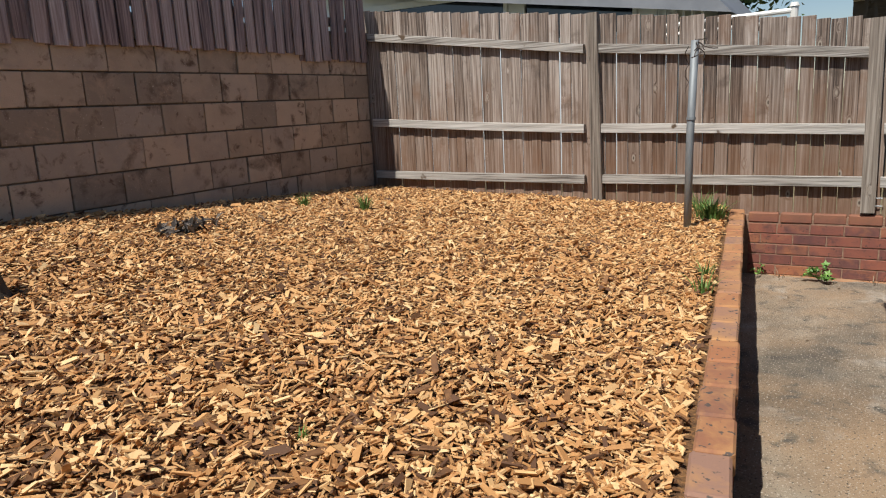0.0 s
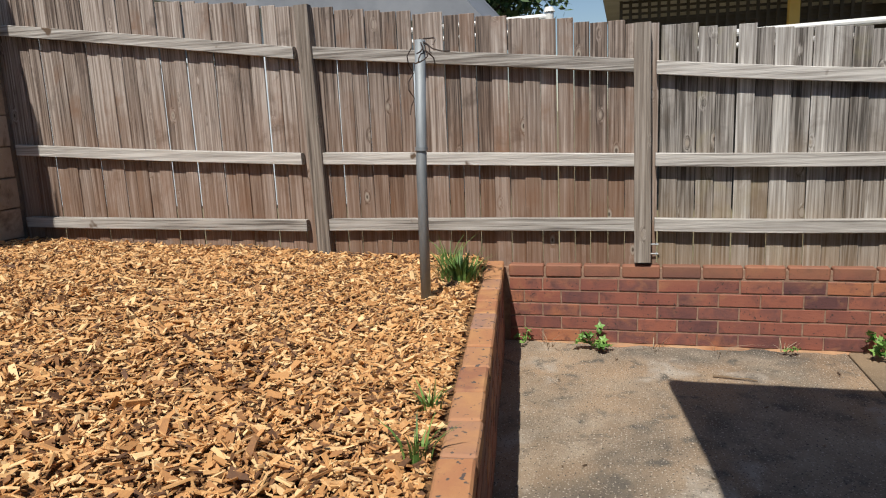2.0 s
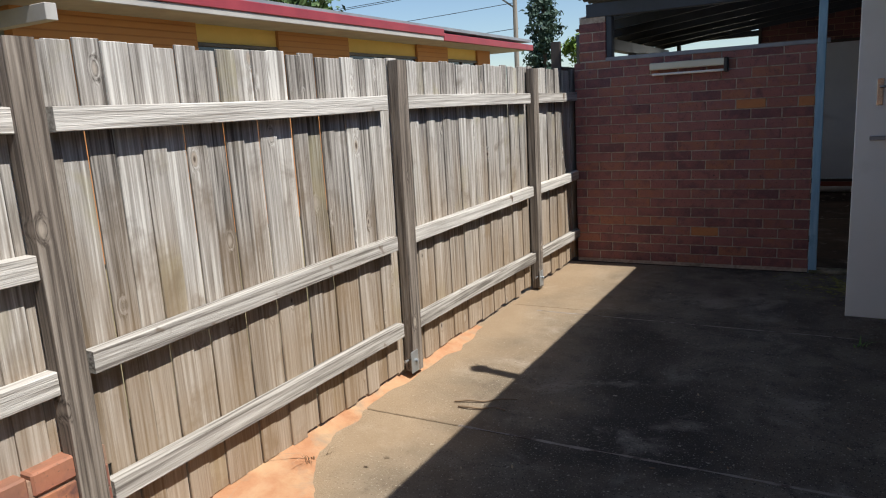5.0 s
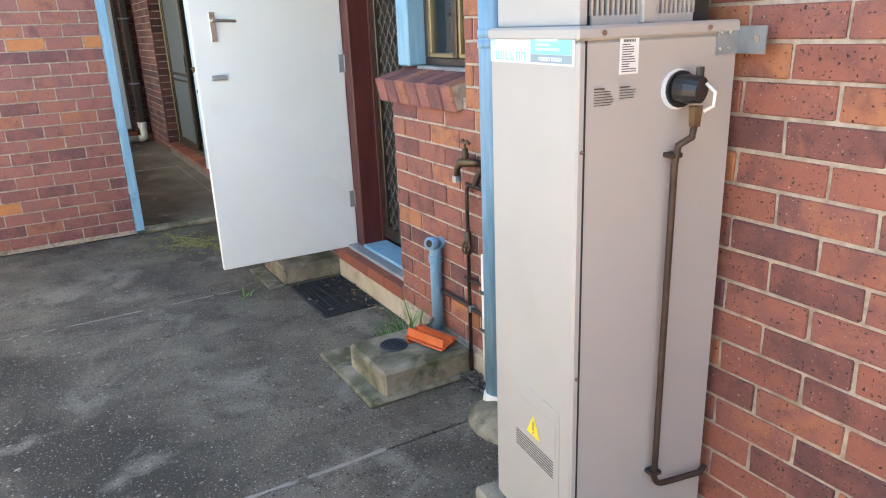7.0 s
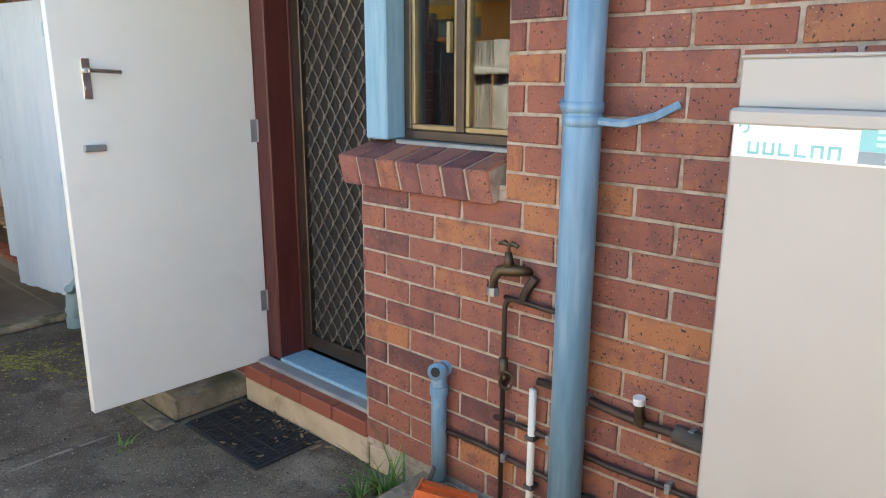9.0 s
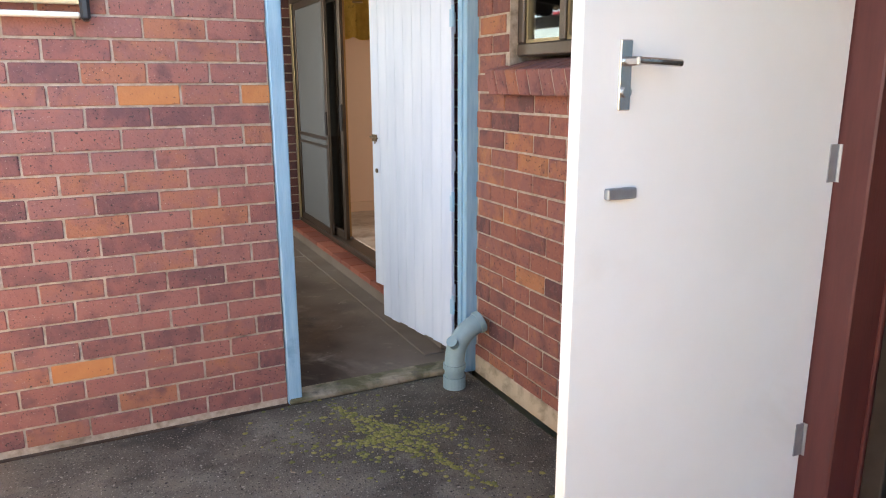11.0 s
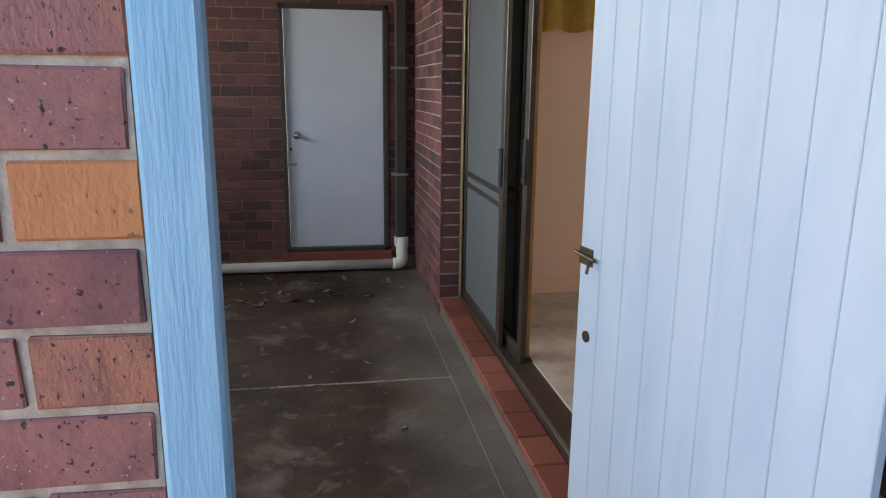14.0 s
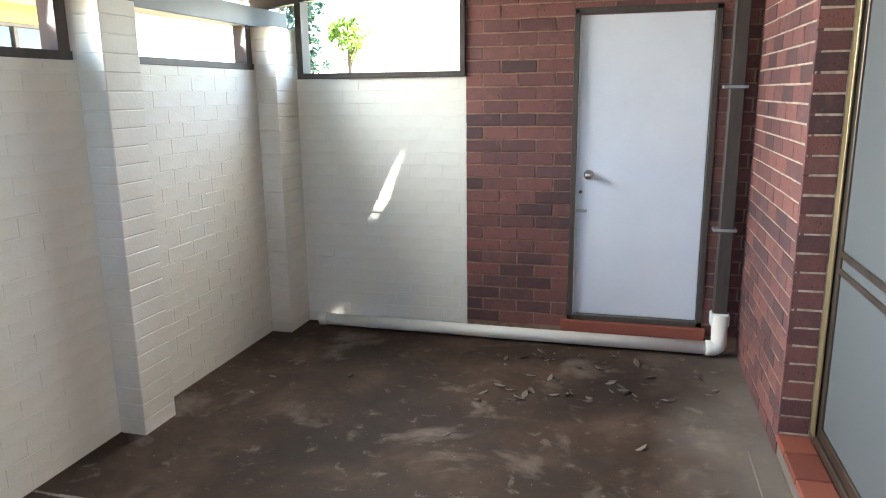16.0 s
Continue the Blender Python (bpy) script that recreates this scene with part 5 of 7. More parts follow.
# front label, brand mark as plain shapes
xl = X0 - 0.0025
LZ0, LZ1, LY0, LY1 = 1.385, 1.451, Y0 + 0.012, Y1 - 0.006
lab = part("front_label", boxes((xl, LY0, LZ0, X0 + 0.001, LY1, LZ1)), M["label_white"], heater, "white and teal label")
part("label_panel", boxes((xl - 0.001, LY0 + 0.006, LZ0 + 0.023, xl + 0.001, LY0 + 0.178, LZ1 - 0.003)), M["label_teal"], lab)
part("label_band", boxes((xl - 0.001, LY0 + 0.006, LZ0 + 0.004, xl + 0.001, LY0 + 0.178, LZ0 + 0.0225)), M["label_slate"], lab)
bm = bmesh.new()
for q in range(6):
    a = LY1 - 0.028 - q * 0.026
    b = a - 0.019
    z0, z1 = LZ0 + 0.006, LZ0 + 0.027
    box(bm, xl - 0.0012, a - 0.004, z0, xl, a, z1)
    if q not in (2, 3):
        box(bm, xl - 0.0012, b, z0, xl, b + 0.004, z1)
    box(bm, xl - 0.0012, b, z0 if q in (0, 1, 2, 3) else z1 - 0.004, xl, a, (z0 if q in (0, 1, 2, 3) else z1 - 0.004) + 0.004)
mark = part("label_mark", bm, M["label_teal"], lab)
mark["kind"] = "stuff"
bm = tube(bmesh.new(), [(xl - 0.0006, LY1 - 0.018 + 0.008 * math.cos(w), LZ0 + 0.05 + 0.008 * math.sin(w)) for w in (math.pi * q / 8 for q in range(13))], 0.0016, 6)
part("label_emblem", bm, M["label_teal"], lab)
bm = bmesh.new()
for z, a, b in ((LZ0 + 0.051, 0.155, 0.06), (LZ0 + 0.041, 0.155, 0.09), (LZ0 + 0.031, 0.155, 0.05)):
    box(bm, xl - 0.0022, LY0 + b, z, xl - 0.001, LY0 + a, z + 0.006)
lines = part("label_lines", bm, M["label_pale"], lab)
lines["kind"] = "stuff"
txt = bpy.data.curves.new("slogan", "FONT")
txt.body, txt.size, txt.extrude, txt.align_x = "FORGED TOUGH", 0.0125, 0.0004, "CENTER"
txt_ob = bpy.data.objects.new("slogan", txt)
bpy.context.scene.collection.objects.link(txt_ob)
bpy.context.view_layer.update()
bm = bmesh.new()
bm.from_mesh(txt_ob.to_mesh())
txt_ob.to_mesh_clear()
bpy.data.objects.remove(txt_ob)
bmesh.ops.transform(bm, matrix=Matrix.Translation((xl - 0.0016, LY0 + 0.092, LZ0 + 0.0085)) @ Matrix(((0, 0, -1, 0), (-1, 0, 0, 0), (0, 1, 0, 0), (0, 0, 0, 1))), verts=bm.verts[:])
slogan = part("slogan", bm, M["label_white"], lab, "white capital lettering")
slogan["kind"] = "stuff"
# papers on the south side
ys = Y0 - 0.0015
part("data_sticker", boxes((-0.352, ys, 1.362, -0.302, Y0, 1.438)), M["label_white"], heater, "white data sticker with small print")
bm = bmesh.new()
r3 = random.Random(2)
for q in range(12):
    z = 1.367 + q * 0.0052
    box(bm, -0.347, ys - 0.001, z, -0.347 + r3.uniform(0.018, 0.04), ys, z + 0.002)
for q in range(8):
    box(bm, -0.344 + q * 0.0042, ys - 0.001, 1.43, -0.342 + q * 0.0042, ys, 1.436)
for x0 in (-0.418, -0.35):
    for q in range(7 if x0 < -0.38 else 5):
        z = 1.333 - q * 0.0058
        box(bm, x0, ys - 0.001, z, x0 + (0.028 if q == 0 else r3.uniform(0.038, 0.052)), ys, z + (0.0034 if q == 0 else 0.0019))
part("small_print", bm, M["ink"], heater)
# regulator and gas pipe on the side
valve = part("relief_valve", boxes(), M["black_plastic"], heater, "black relief valve with wire lever", True)
bm = bmesh.new()
tube(bm, [(-0.184, Y0, 1.32), (-0.184, Y0 - 0.012, 1.32)], 0.042, 20)
tube(bm, [(-0.194, Y0 - 0.01, 1.323), (-0.184, Y0 - 0.035, 1.322), (-0.174, Y0 - 0.065, 1.32)], [0.03, 0.033, 0.029], 16)
tube(bm, [(-0.169, Y0 - 0.05, 1.345), (-0.169, Y0 - 0.05, 1.37)], 0.009, 8)
bm.to_mesh(valve.data)
bm.free()
part("valve_flange", tube(bmesh.new(), [(-0.189, Y0 - 0.001, 1.32), (-0.189, Y0 - 0.006, 1.32)], 0.046, 24), M["label_white"], heater, "white plastic collar")
part("lever", tube(bmesh.new(), [(-0.164, Y0 - 0.066, 1.335), (-0.149, Y0 - 0.08, 1.315), (-0.154, Y0 - 0.082, 1.285), (-0.174, Y0 - 0.075, 1.275)], 0.004, 8), M["pvc"], heater)
part("brass_nut", tube(bmesh.new(), [(-0.179, Y0 - 0.055, 1.285), (-0.179, Y0 - 0.055, 1.24)], [0.017, 0.014], 6), M["old_brass"], heater, "brass union nut")
pipe = [(-0.179, Y0 - 0.055, 1.245), (-0.181, Y0 - 0.052, 1.215), (-0.199, Y0 - 0.03, 1.195), (-0.202, Y0 - 0.024, 1.15), (-0.202, Y0 - 0.022, 0.33)] + bend((-0.202, Y0 - 0.022, 0.33), (-0.202, Y0 - 0.022, 0.265), (-0.05, Y0 - 0.03, 0.262), 0.035)[1:] + [(-0.03, Y0 - 0.03, 0.28)]
part("drain_pipe", tube(bmesh.new(), pipe, 0.0085, 10), M["copper"], heater, "dark copper drain pipe", True)
for z in (1.165, 0.3):
    part("pipe_clip", boxes((-0.219, Y0 - 0.032, z, -0.185, Y0, z + 0.012), bevel=0.002), M["copper"], heater)
# warning plate low on the front
part("front_plate", boxes((xl, -4.58, 0.25, X0 + 0.001, -4.32, 0.52), bevel=0.001), M["beige_steel"], heater, "access panel with warning sign")
part("warning_sheet", boxes((xl - 0.001, -4.565, 0.3, xl + 0.0005, -4.345, 0.475)), M["beige_steel"], heater)
bm = bmesh.new()
tri = [bm.verts.new((xl - 0.0025, y, z)) for y, z in ((-4.49, 0.385), (-4.42, 0.385), (-4.455, 0.45))]
bm.faces.new(tri)
bm.faces.new([bm.verts.new(v.co + Vector((0.001, 0, 0))) for v in reversed(tri)])
part("warning_triangle", bm, M["yellow"], heater, "yellow warning triangle")
bm = boxes((xl - 0.0035, -4.457, 0.402, xl - 0.002, -4.453, 0.43), (xl - 0.0035, -4.457, 0.393, xl - 0.002, -4.453, 0.398))
for q in range(7):
    box(bm, xl - 0.002, -4.555, 0.31 + q * 0.008, xl - 0.0008, -4.36, 0.313 + q * 0.008)
part("warning_print", bm, M["ink"], heater)

heater.rotation_euler.z = radians(-6.5)
heater.location.y -= 0.01

# ---- pipes on the wall ----
dp = thing("downpipe", "chalky blue painted round downpipe with strap", "downpipe", (-0.07, -3.70, 0.0))
part("shaft", tube(bmesh.new(), [(-0.075, -3.70, 0.03), (-0.075, -3.70, 2.4)], 0.05, 24), M["blue_pipe"], dp, smooth=True)
part("collar", tube(bmesh.new(), [(-0.075, -3.70, 0.0), (-0.075, -3.70, 0.03), (-0.075, -3.70, 0.055), (-0.075, -3.70, 0.06)], [0.062, 0.062, 0.058, 0.05], 24), M["pvc"], dp, "white pipe socket")
bm = bmesh.new()
for z in (1.41, 1.445):
    tube(bm, [(-0.075, -3.70, z - 0.014), (-0.075, -3.70, z + 0.014)], 0.0535, 24)
part("strap", bm, M["blue_pipe"], dp, smooth=True)
part("strap_arm", tube(bmesh.new(), [(-0.08, -3.745, 1.41), (-0.06, -3.81, 1.405), (-0.03, -3.88, 1.425), (-0.006, -3.93, 1.455)], 0.011, 6), M["blue_pipe"], dp)
part("strap_ear", tube(bmesh.new(), [(-0.085, -3.655, 1.43), (-0.05, -3.62, 1.45), (-0.01, -3.6, 1.46)], 0.009, 6), M["blue_pipe"], dp)

stub = thing("vent_pipe", "short blue plastic waste pipe with capped elbow", "pipe", (-0.06, -3.1, 0.12))
pts = bend((-0.075, -3.155, 0.12), (-0.075, -3.155, 0.545), (0.0, -3.155, 0.545), 0.045)
part("shaft", tube(bmesh.new(), pts, 0.027, 16), M["blue_pipe"], stub, smooth=True)
part("socket", tube(bmesh.new(), [(-0.075, -3.155, 0.455), (-0.075, -3.155, 0.49)], 0.032, 16), M["blue_pipe"], stub)
part("cap", tube(bmesh.new(), [(-0.07, -3.16, 0.545), (-0.115, -3.175, 0.555)], [0.027, 0.03], 16), M["blue_pipe"], stub, smooth=True)
# black disc on the closed cap paints the shade of an open mouth
part("cap_hole", tube(bmesh.new(), [(-0.1155, -3.1752, 0.5552), (-0.117, -3.1757, 0.5555)], 0.017, 12), M["vent_dark"], stub, "black disc painted as the shaded pipe mouth")
stub.location += Vector((0.035, -0.008, 0.0))

tap = thing("garden_tap", "old brass garden tap on a rusty copper riser", "tap", (-0.03, -3.38, 0.0))
bm = bmesh.new()
tube(bm, [(0.0, -3.47, 0.95), (-0.03, -3.455, 0.955), (-0.045, -3.42, 0.955), (-0.055, -3.39, 0.95), (-0.06, -3.375, 0.925), (-0.06, -3.372, 0.885)], [0.013, 0.016, 0.02, 0.017, 0.014, 0.013], 12)
tube(bm, [(-0.045, -3.42, 0.955), (-0.045, -3.415, 1.01)], [0.018, 0.011], 10)
part("body", bm, M["old_brass"], tap, smooth=True)
bm = bmesh.new()
tube(bm, [(-0.045, -3.415, 1.0), (-0.045, -3.415, 1.035)], 0.006, 8)
tube(bm, [(-0.045, -3.45, 1.032), (-0.045, -3.43, 1.038), (-0.045, -3.415, 1.032), (-0.045, -3.40, 1.038), (-0.045, -3.38, 1.032)], [0.006, 0.009, 0.006, 0.009, 0.006], 8)
part("handle", bm, M["old_brass"], tap)
part("hose_nut", tube(bmesh.new(), [(-0.06, -3.372, 0.895), (-0.06, -3.372, 0.87)], 0.019, 8), M["galv"], tap)
part("elbow", tube(bmesh.new(), bend((-0.02, -3.50, 0.94), (-0.03, -3.475, 0.9), (-0.03, -3.46, 0.86), 0.02), 0.014, 10), M["copper"], tap)
part("riser", tube(bmesh.new(), bend((-0.03, -3.49, 0.86), (-0.03, -3.395, 0.86), (-0.03, -3.395, 0.0), 0.04), 0.0085, 10), M["copper"], tap, smooth=True)
bm = bmesh.new()
tube(bm, [(-0.03, -3.395, 0.565), (-0.03, -3.395, 0.66)], 0.015, 10)
tube(bm, [(-0.03, -3.395, 0.605), (-0.05, -3.42, 0.605)], 0.01, 8)
part("supply", tube(bmesh.new(), [(-0.03, -3.395, 0.862), (-0.028, -3.52, 0.856), (-0.026, -3.69, 0.85)], 0.0085, 10), M["copper"], tap, smooth=True)
part("stop_valve", bm, M["old_brass"], tap, smooth=True)
bm = bmesh.new()
ringp = [(-0.062 + 0.004 * math.sin(a * 3), -3.43 + 0.024 * math.cos(a), 0.605 + 0.03 * math.sin(a)) for a in (2 * math.pi * q / 20 for q in range(21))]
tube(bm, ringp, 0.0045, 6)
part("valve_wheel", bm, M["old_brass"], tap, "round brass valve wheel")
tap.location.y -= 0.034
for z0, z1, y0, y1, r in ((0.445, 0.43, -3.395, -4.25, 0.009), (0.62, 0.59, -3.56, -4.25, 0.013), (0.32, 0.3, -3.17, -4.25, 0.009)):
    lag = thing("wall_pipe", "dark copper water pipe running along the bricks", "pipe", (-0.025, (y0 + y1) / 2, z0), group="pipes along the house wall")
    part("run", tube(bmesh.new(), [(-0.025, y0 + (y1 - y0) * q / 6, z0 + (z1 - z0) * q / 6 + 0.006 * math.sin(q * 1.7)) for q in range(7)], r, 10), M["copper"], lag, smooth=True)
    for t in (0.25, 0.7):
        part("clip", boxes((-0.04, y0 + (y1 - y0) * t - 0.008, z0 - 0.018, -0.004, y0 + (y1 - y0) * t + 0.008, z0 + 0.012), bevel=0.002), M["galv"], lag)
    if r > 0.012:
        part("lagging", tube(bmesh.new(), [(-0.03, -4.0, z0 - 0.012), (-0.03, -4.25, z0 - 0.022)], 0.026, 12), M["lagging"], lag, "grey foam lagging")
        bm = tube(bmesh.new(), [(-0.03, -3.9, z0 - 0.02), (-0.045, -3.9, z0 + 0.05)], [0.016, 0.013], 10)
        part("valve_body", bm, M["old_brass"], lag)
        part("valve_cap", tube(bmesh.new(), [(-0.045, -3.9, z0 + 0.045), (-0.047, -3.9, z0 + 0.065)], 0.017, 12), M["label_white"], lag, "white valve cap")
    elif z0 < 0.4:
        part("drop", tube(bmesh.new(), bend((-0.025, -3.2, 0.32), (-0.03, -3.165, 0.32), (-0.05, -3.16, 0.2), 0.02) + [Vector((-0.09, -3.17, 0.16)), Vector((-0.2, -3.22, 0.15))], 0.008, 8), M["lagging"], lag)
        part("union", boxes((-0.04, -3.18, 0.27, -0.015, -3.15, 0.3), bevel=0.004), M["pvc"], lag)
pv = thing("white_pipe", "thin white plastic conduit against the bricks", "pipe", (-0.03, -3.53, 0.0))
part("run", tube(bmesh.new(), [(-0.03, -3.545, 0.0), (-0.03, -3.545, 0.59)], 0.012, 12), M["pvc"], pv, smooth=True)
for z in (0.42, 0.25):
    part("clip", boxes((-0.045, -3.562, z, -0.004, -3.528, z + 0.016), bevel=0.002), M["lagging"], pv)
pv2 = thing("pipe_tee", "grey plastic pipe tee low on the wall", "pipe fitting", (-0.04, -3.95, 0.0))
part("run", tube(bmesh.new(), bend((-0.05, -3.9, 0.0), (-0.05, -3.9, 0.3), (-0.05, -4.25, 0.27), 0.03), 0.013, 10), M["pvc"], pv2, smooth=True)
part("socket", tube(bmesh.new(), [(-0.05, -3.9, 0.25), (-0.05, -3.9, 0.3)], 0.019, 10), M["galv"], pv2)

# drain
drain = thing("drain_block", "mossy raised concrete gully block with round grate", "drain", (-0.28, -3.25, 0.0))
part("block", boxes((-0.455, -3.43, 0.0, -0.03, -3.075, 0.13), bevel=0.012), M["old_concrete"], drain)
part("apron", boxes((-0.53, -3.45, 0.0, 0.0, -2.87, 0.022), bevel=0.008), M["old_concrete"], drain, "low mossy concrete apron")
# black disc on the block paints the shade below the grate
part("well", tube(bmesh.new(), [(-0.3, -3.215, 0.131), (-0.3, -3.215, 0.133)], 0.062, 24), M["vent_dark"], drain)
bm = bmesh.new()
for q in range(-4, 5):
    c = q * 0.0135
    ll = math.sqrt(max(0.0, 0.058 ** 2 - c * c))
    box(bm, -0.3 + c - 0.002, -3.215 - ll, 0.134, -0.3 + c + 0.002, -3.215 + ll, 0.138)
    box(bm, -0.3 - ll, -3.215 + c - 0.002, 0.134, -0.3 + ll, -3.215 + c + 0.002, 0.138)
tube(bm, [(-0.3 + 0.06 * math.cos(a), -3.215 + 0.06 * math.sin(a), 0.135) for a in (2 * math.pi * q / 24 for q in range(25))], 0.004, 6)
part("grate", bm, M["navy_steel"], drain, "dark round grate")
scoop = thing("plastic_scoop", "faded orange plastic lid lying on the drain block", "plastic lid", (-0.15, -3.27, 0.13))
bm = bmesh.new()
m = Matrix.Translation((-0.15, -3.29, 0.155)) @ pose(0, 0, 0, 6, -8, 24)
box(bm, -0.06, -0.1, 0, 0.06, 0.09, 0.006, bevel=0.002, m=m)
box(bm, -0.06, -0.1, 0.0, -0.054, 0.09, 0.035, m=m @ pose(0, 0, 0, 0, 18, 0))
box(bm, -0.06, 0.084, 0.0, 0.06, 0.09, 0.045, m=m @ pose(0, 0, 0, -20, 0, 0))
box(bm, 0.02, -0.1, 0.004, 0.026, 0.09, 0.022, m=m)
part("tray", bm, M["orange_plastic"], scoop)
blk = thing("concrete_block", "old concrete step block beside the open door", "concrete block", (-0.3, -1.6, 0.0))
part("block", boxes((-0.36, -1.84, 0.0, 0.02, -1.42, 0.115), bevel=0.012), M["old_concrete"], blk)
part("apron", boxes((-0.46, -1.86, 0.0, -0.365, -1.42, 0.015), bevel=0.006), M["old_concrete"], blk)
mound = thing("concrete_mound", "rough mortar haunch at the downpipe foot", "concrete haunch", (-0.15, -3.85, 0.0))
bm = bmesh.new()
bmesh.ops.create_uvsphere(bm, u_segments=20, v_segments=10, radius=1.0)
for v in bm.verts:
    v.co = Vector((-0.12 + v.co.x * 0.15, -3.84 + v.co.y * 0.19, v.co.z * 0.055)) + Vector((0, 0, 0.012 * noise.noise(v.co * 3)))
part("haunch", bm, M["old_concrete"], mound, smooth=True)

mat = thing("door_mat", "black ribbed rubber door mat strewn with leaf bits", "door mat", (-0.17, -2.1, 0.0))
mm = Matrix.Translation((-0.178, -2.172, 0.0))
part("mat", box(bmesh.new(), -0.165, -0.28, 0.001, 0.165, 0.28, 0.012, bevel=0.003, m=mm), M["rubber"], mat)
for q in range(6):
    xx = -0.14 + q * 0.053
    part("cross_rib", box(bmesh.new(), xx, -0.272, 0.011, xx + 0.008, 0.272, 0.0195, m=mm), M["rubber"], mat)
for q in range(22):
    yy = -0.265 + q * 0.025
    part("rib", box(bmesh.new(), -0.155, yy, 0.0125, 0.155, yy + 0.012, 0.018, bevel=0.002, m=mm), M["rubber"], mat)

elb = thing("waste_elbow", "grey-blue plastic waste pipe elbow into the ground", "pipe", (-0.14, -0.18, 0.0))
pts = bend((-0.15, -0.175, 0.0), (-0.15, -0.18, 0.27), (0.0, -0.185, 0.33), 0.13, 10)
part("elbow", tube(bmesh.new(), pts, 0.05, 20), M["grey_pipe"], elb, smooth=True)
for a, b in (((-0.15, -0.175, 0.0), (-0.15, -0.175, 0.06)), ((-0.15, -0.175, 0.1), (-0.15, -0.175, 0.125)), ((-0.03, -0.184, 0.32), (-0.005, -0.185, 0.33))):
    part("socket", tube(bmesh.new(), [a, b], 0.057, 20), M["grey_pipe"], elb)
part("inspection_cap", tube(bmesh.new(), [(-0.16, -0.2, 0.23), (-0.19, -0.225, 0.265)], [0.025, 0.028], 14), M["grey_pipe"], elb)

vent = thing("roof_vent", "slim metal vent pipe standing above the eave", "vent pipe", (-0.72, -3.3, 2.45))
part("shaft", tube(bmesh.new(), [(-0.72, -3.3, 2.44), (-0.72, -3.3, 2.98)], 0.04, 12), M["galv"], vent, smooth=True)
part("cowl", tube(bmesh.new(), [(-0.72, -3.3, 2.96), (-0.72, -3.3, 2.99), (-0.72, -3.3, 3.05)], [0.05, 0.06, 0.03], 12), M["galv"], vent)

# ---- breezeway ----
bd = tagged(new("door_2"), "plain white flush door with round knob, dark frame", "door", kind="structure")
part("leaf", boxes((-1.065, 5.335, 0.2, -0.262, 5.375, 2.165), bevel=0.004), M["door_paint"], bd)
part("door_frame", boxes((-1.1, 5.3, 0.16, -1.068, 5.4, 2.2), (-0.26, 5.3, 0.16, -0.222, 5.4, 2.2), (-1.1, 5.3, 2.168, -0.222, 5.4, 2.205), (-1.1, 5.3, 0.16, -0.222, 5.4, 0.196), bevel=0.003), M["brown_frame"], bd, "dark timber door frame")
kn = part("knob", tube(bmesh.new(), [(-0.985, 5.335, 1.155), (-0.985, 5.328, 1.155), (-0.985, 5.32, 1.155), (-0.985, 5.30, 1.155), (-0.985, 5.275, 1.155), (-0.985, 5.27, 1.155)], [0.033, 0.033, 0.012, 0.014, 0.026, 0.018], 18), M["chrome"], bd, "round chrome knob", True)
part("latch", boxes((-1.08, 5.318, 0.905, -0.99, 5.334, 0.925), bevel=0.002), M["galv"], bd, "small sliding bolt")
part("keyhole", tube(bmesh.new(), [(-1.035, 5.336, 1.04), (-1.035, 5.331, 1.04)], 0.012, 10), M["old_brass"], bd)
part("door_step", boxes((-1.14, 5.27, 0.06, -0.2, 5.33, 0.16), bevel=0.005), M["sill_tile"], bd, "brick-red threshold")
dp2 = thing("brown_downpipe", "dark brown square downpipe beside the white door", "downpipe", (-0.12, 5.27, 0.2))
part("shaft", boxes((-0.165, 5.235, 0.26, -0.075, 5.315, 2.68), bevel=0.008), M["brown_frame"], dp2)
for z in (0.82, 1.7):
    part("strap", boxes((-0.2, 5.228, z, -0.06, 5.324, z + 0.02), bevel=0.003), M["galv"], dp2)
wp = thing("storm_pipe", "white plastic stormwater pipe lying along the wall", "pipe", (-1.5, 5.2, 0.0))
part("run", tube(bmesh.new(), [(-2.86, 5.245, 0.052), (-1.5, 5.22, 0.055), (-0.15, 5.2, 0.062)], 0.043, 20), M["pvc"], wp, smooth=True)
part("elbow", tube(bmesh.new(), bend((-0.2, 5.2, 0.062), (-0.12, 5.2, 0.062), (-0.12, 5.25, 0.27), 0.05), 0.05, 18), M["pvc"], wp, smooth=True)
part("socket", boxes((-0.178, 5.222, 0.2, -0.062, 5.32, 0.285), bevel=0.008), M["label_white"], wp, "white square adaptor")
part("end_cap", tube(bmesh.new(), [(-2.92, 5.247, 0.052), (-2.86, 5.245, 0.052)], 0.049, 18), M["pvc"], wp)

slide = tagged(new("door_3"), "bronze sliding door with grey insect screen, half open", "sliding door", kind="structure")
part("outer_frame", boxes((0.085, 3.86, 0.12, 0.19, 3.925, 2.28), (0.085, 1.0, 0.12, 0.19, 1.06, 2.28), (0.085, 1.06, 0.12, 0.19, 3.86, 0.165), (0.085, 1.06, 2.22, 0.19, 3.86, 2.28), bevel=0.004), M["bronze"], slide)
part("gold_stop", boxes((0.078, 3.84, 0.16, 0.087, 3.9, 2.22), bevel=0.002), M["brass_trim"], slide, "gold anodised trim")
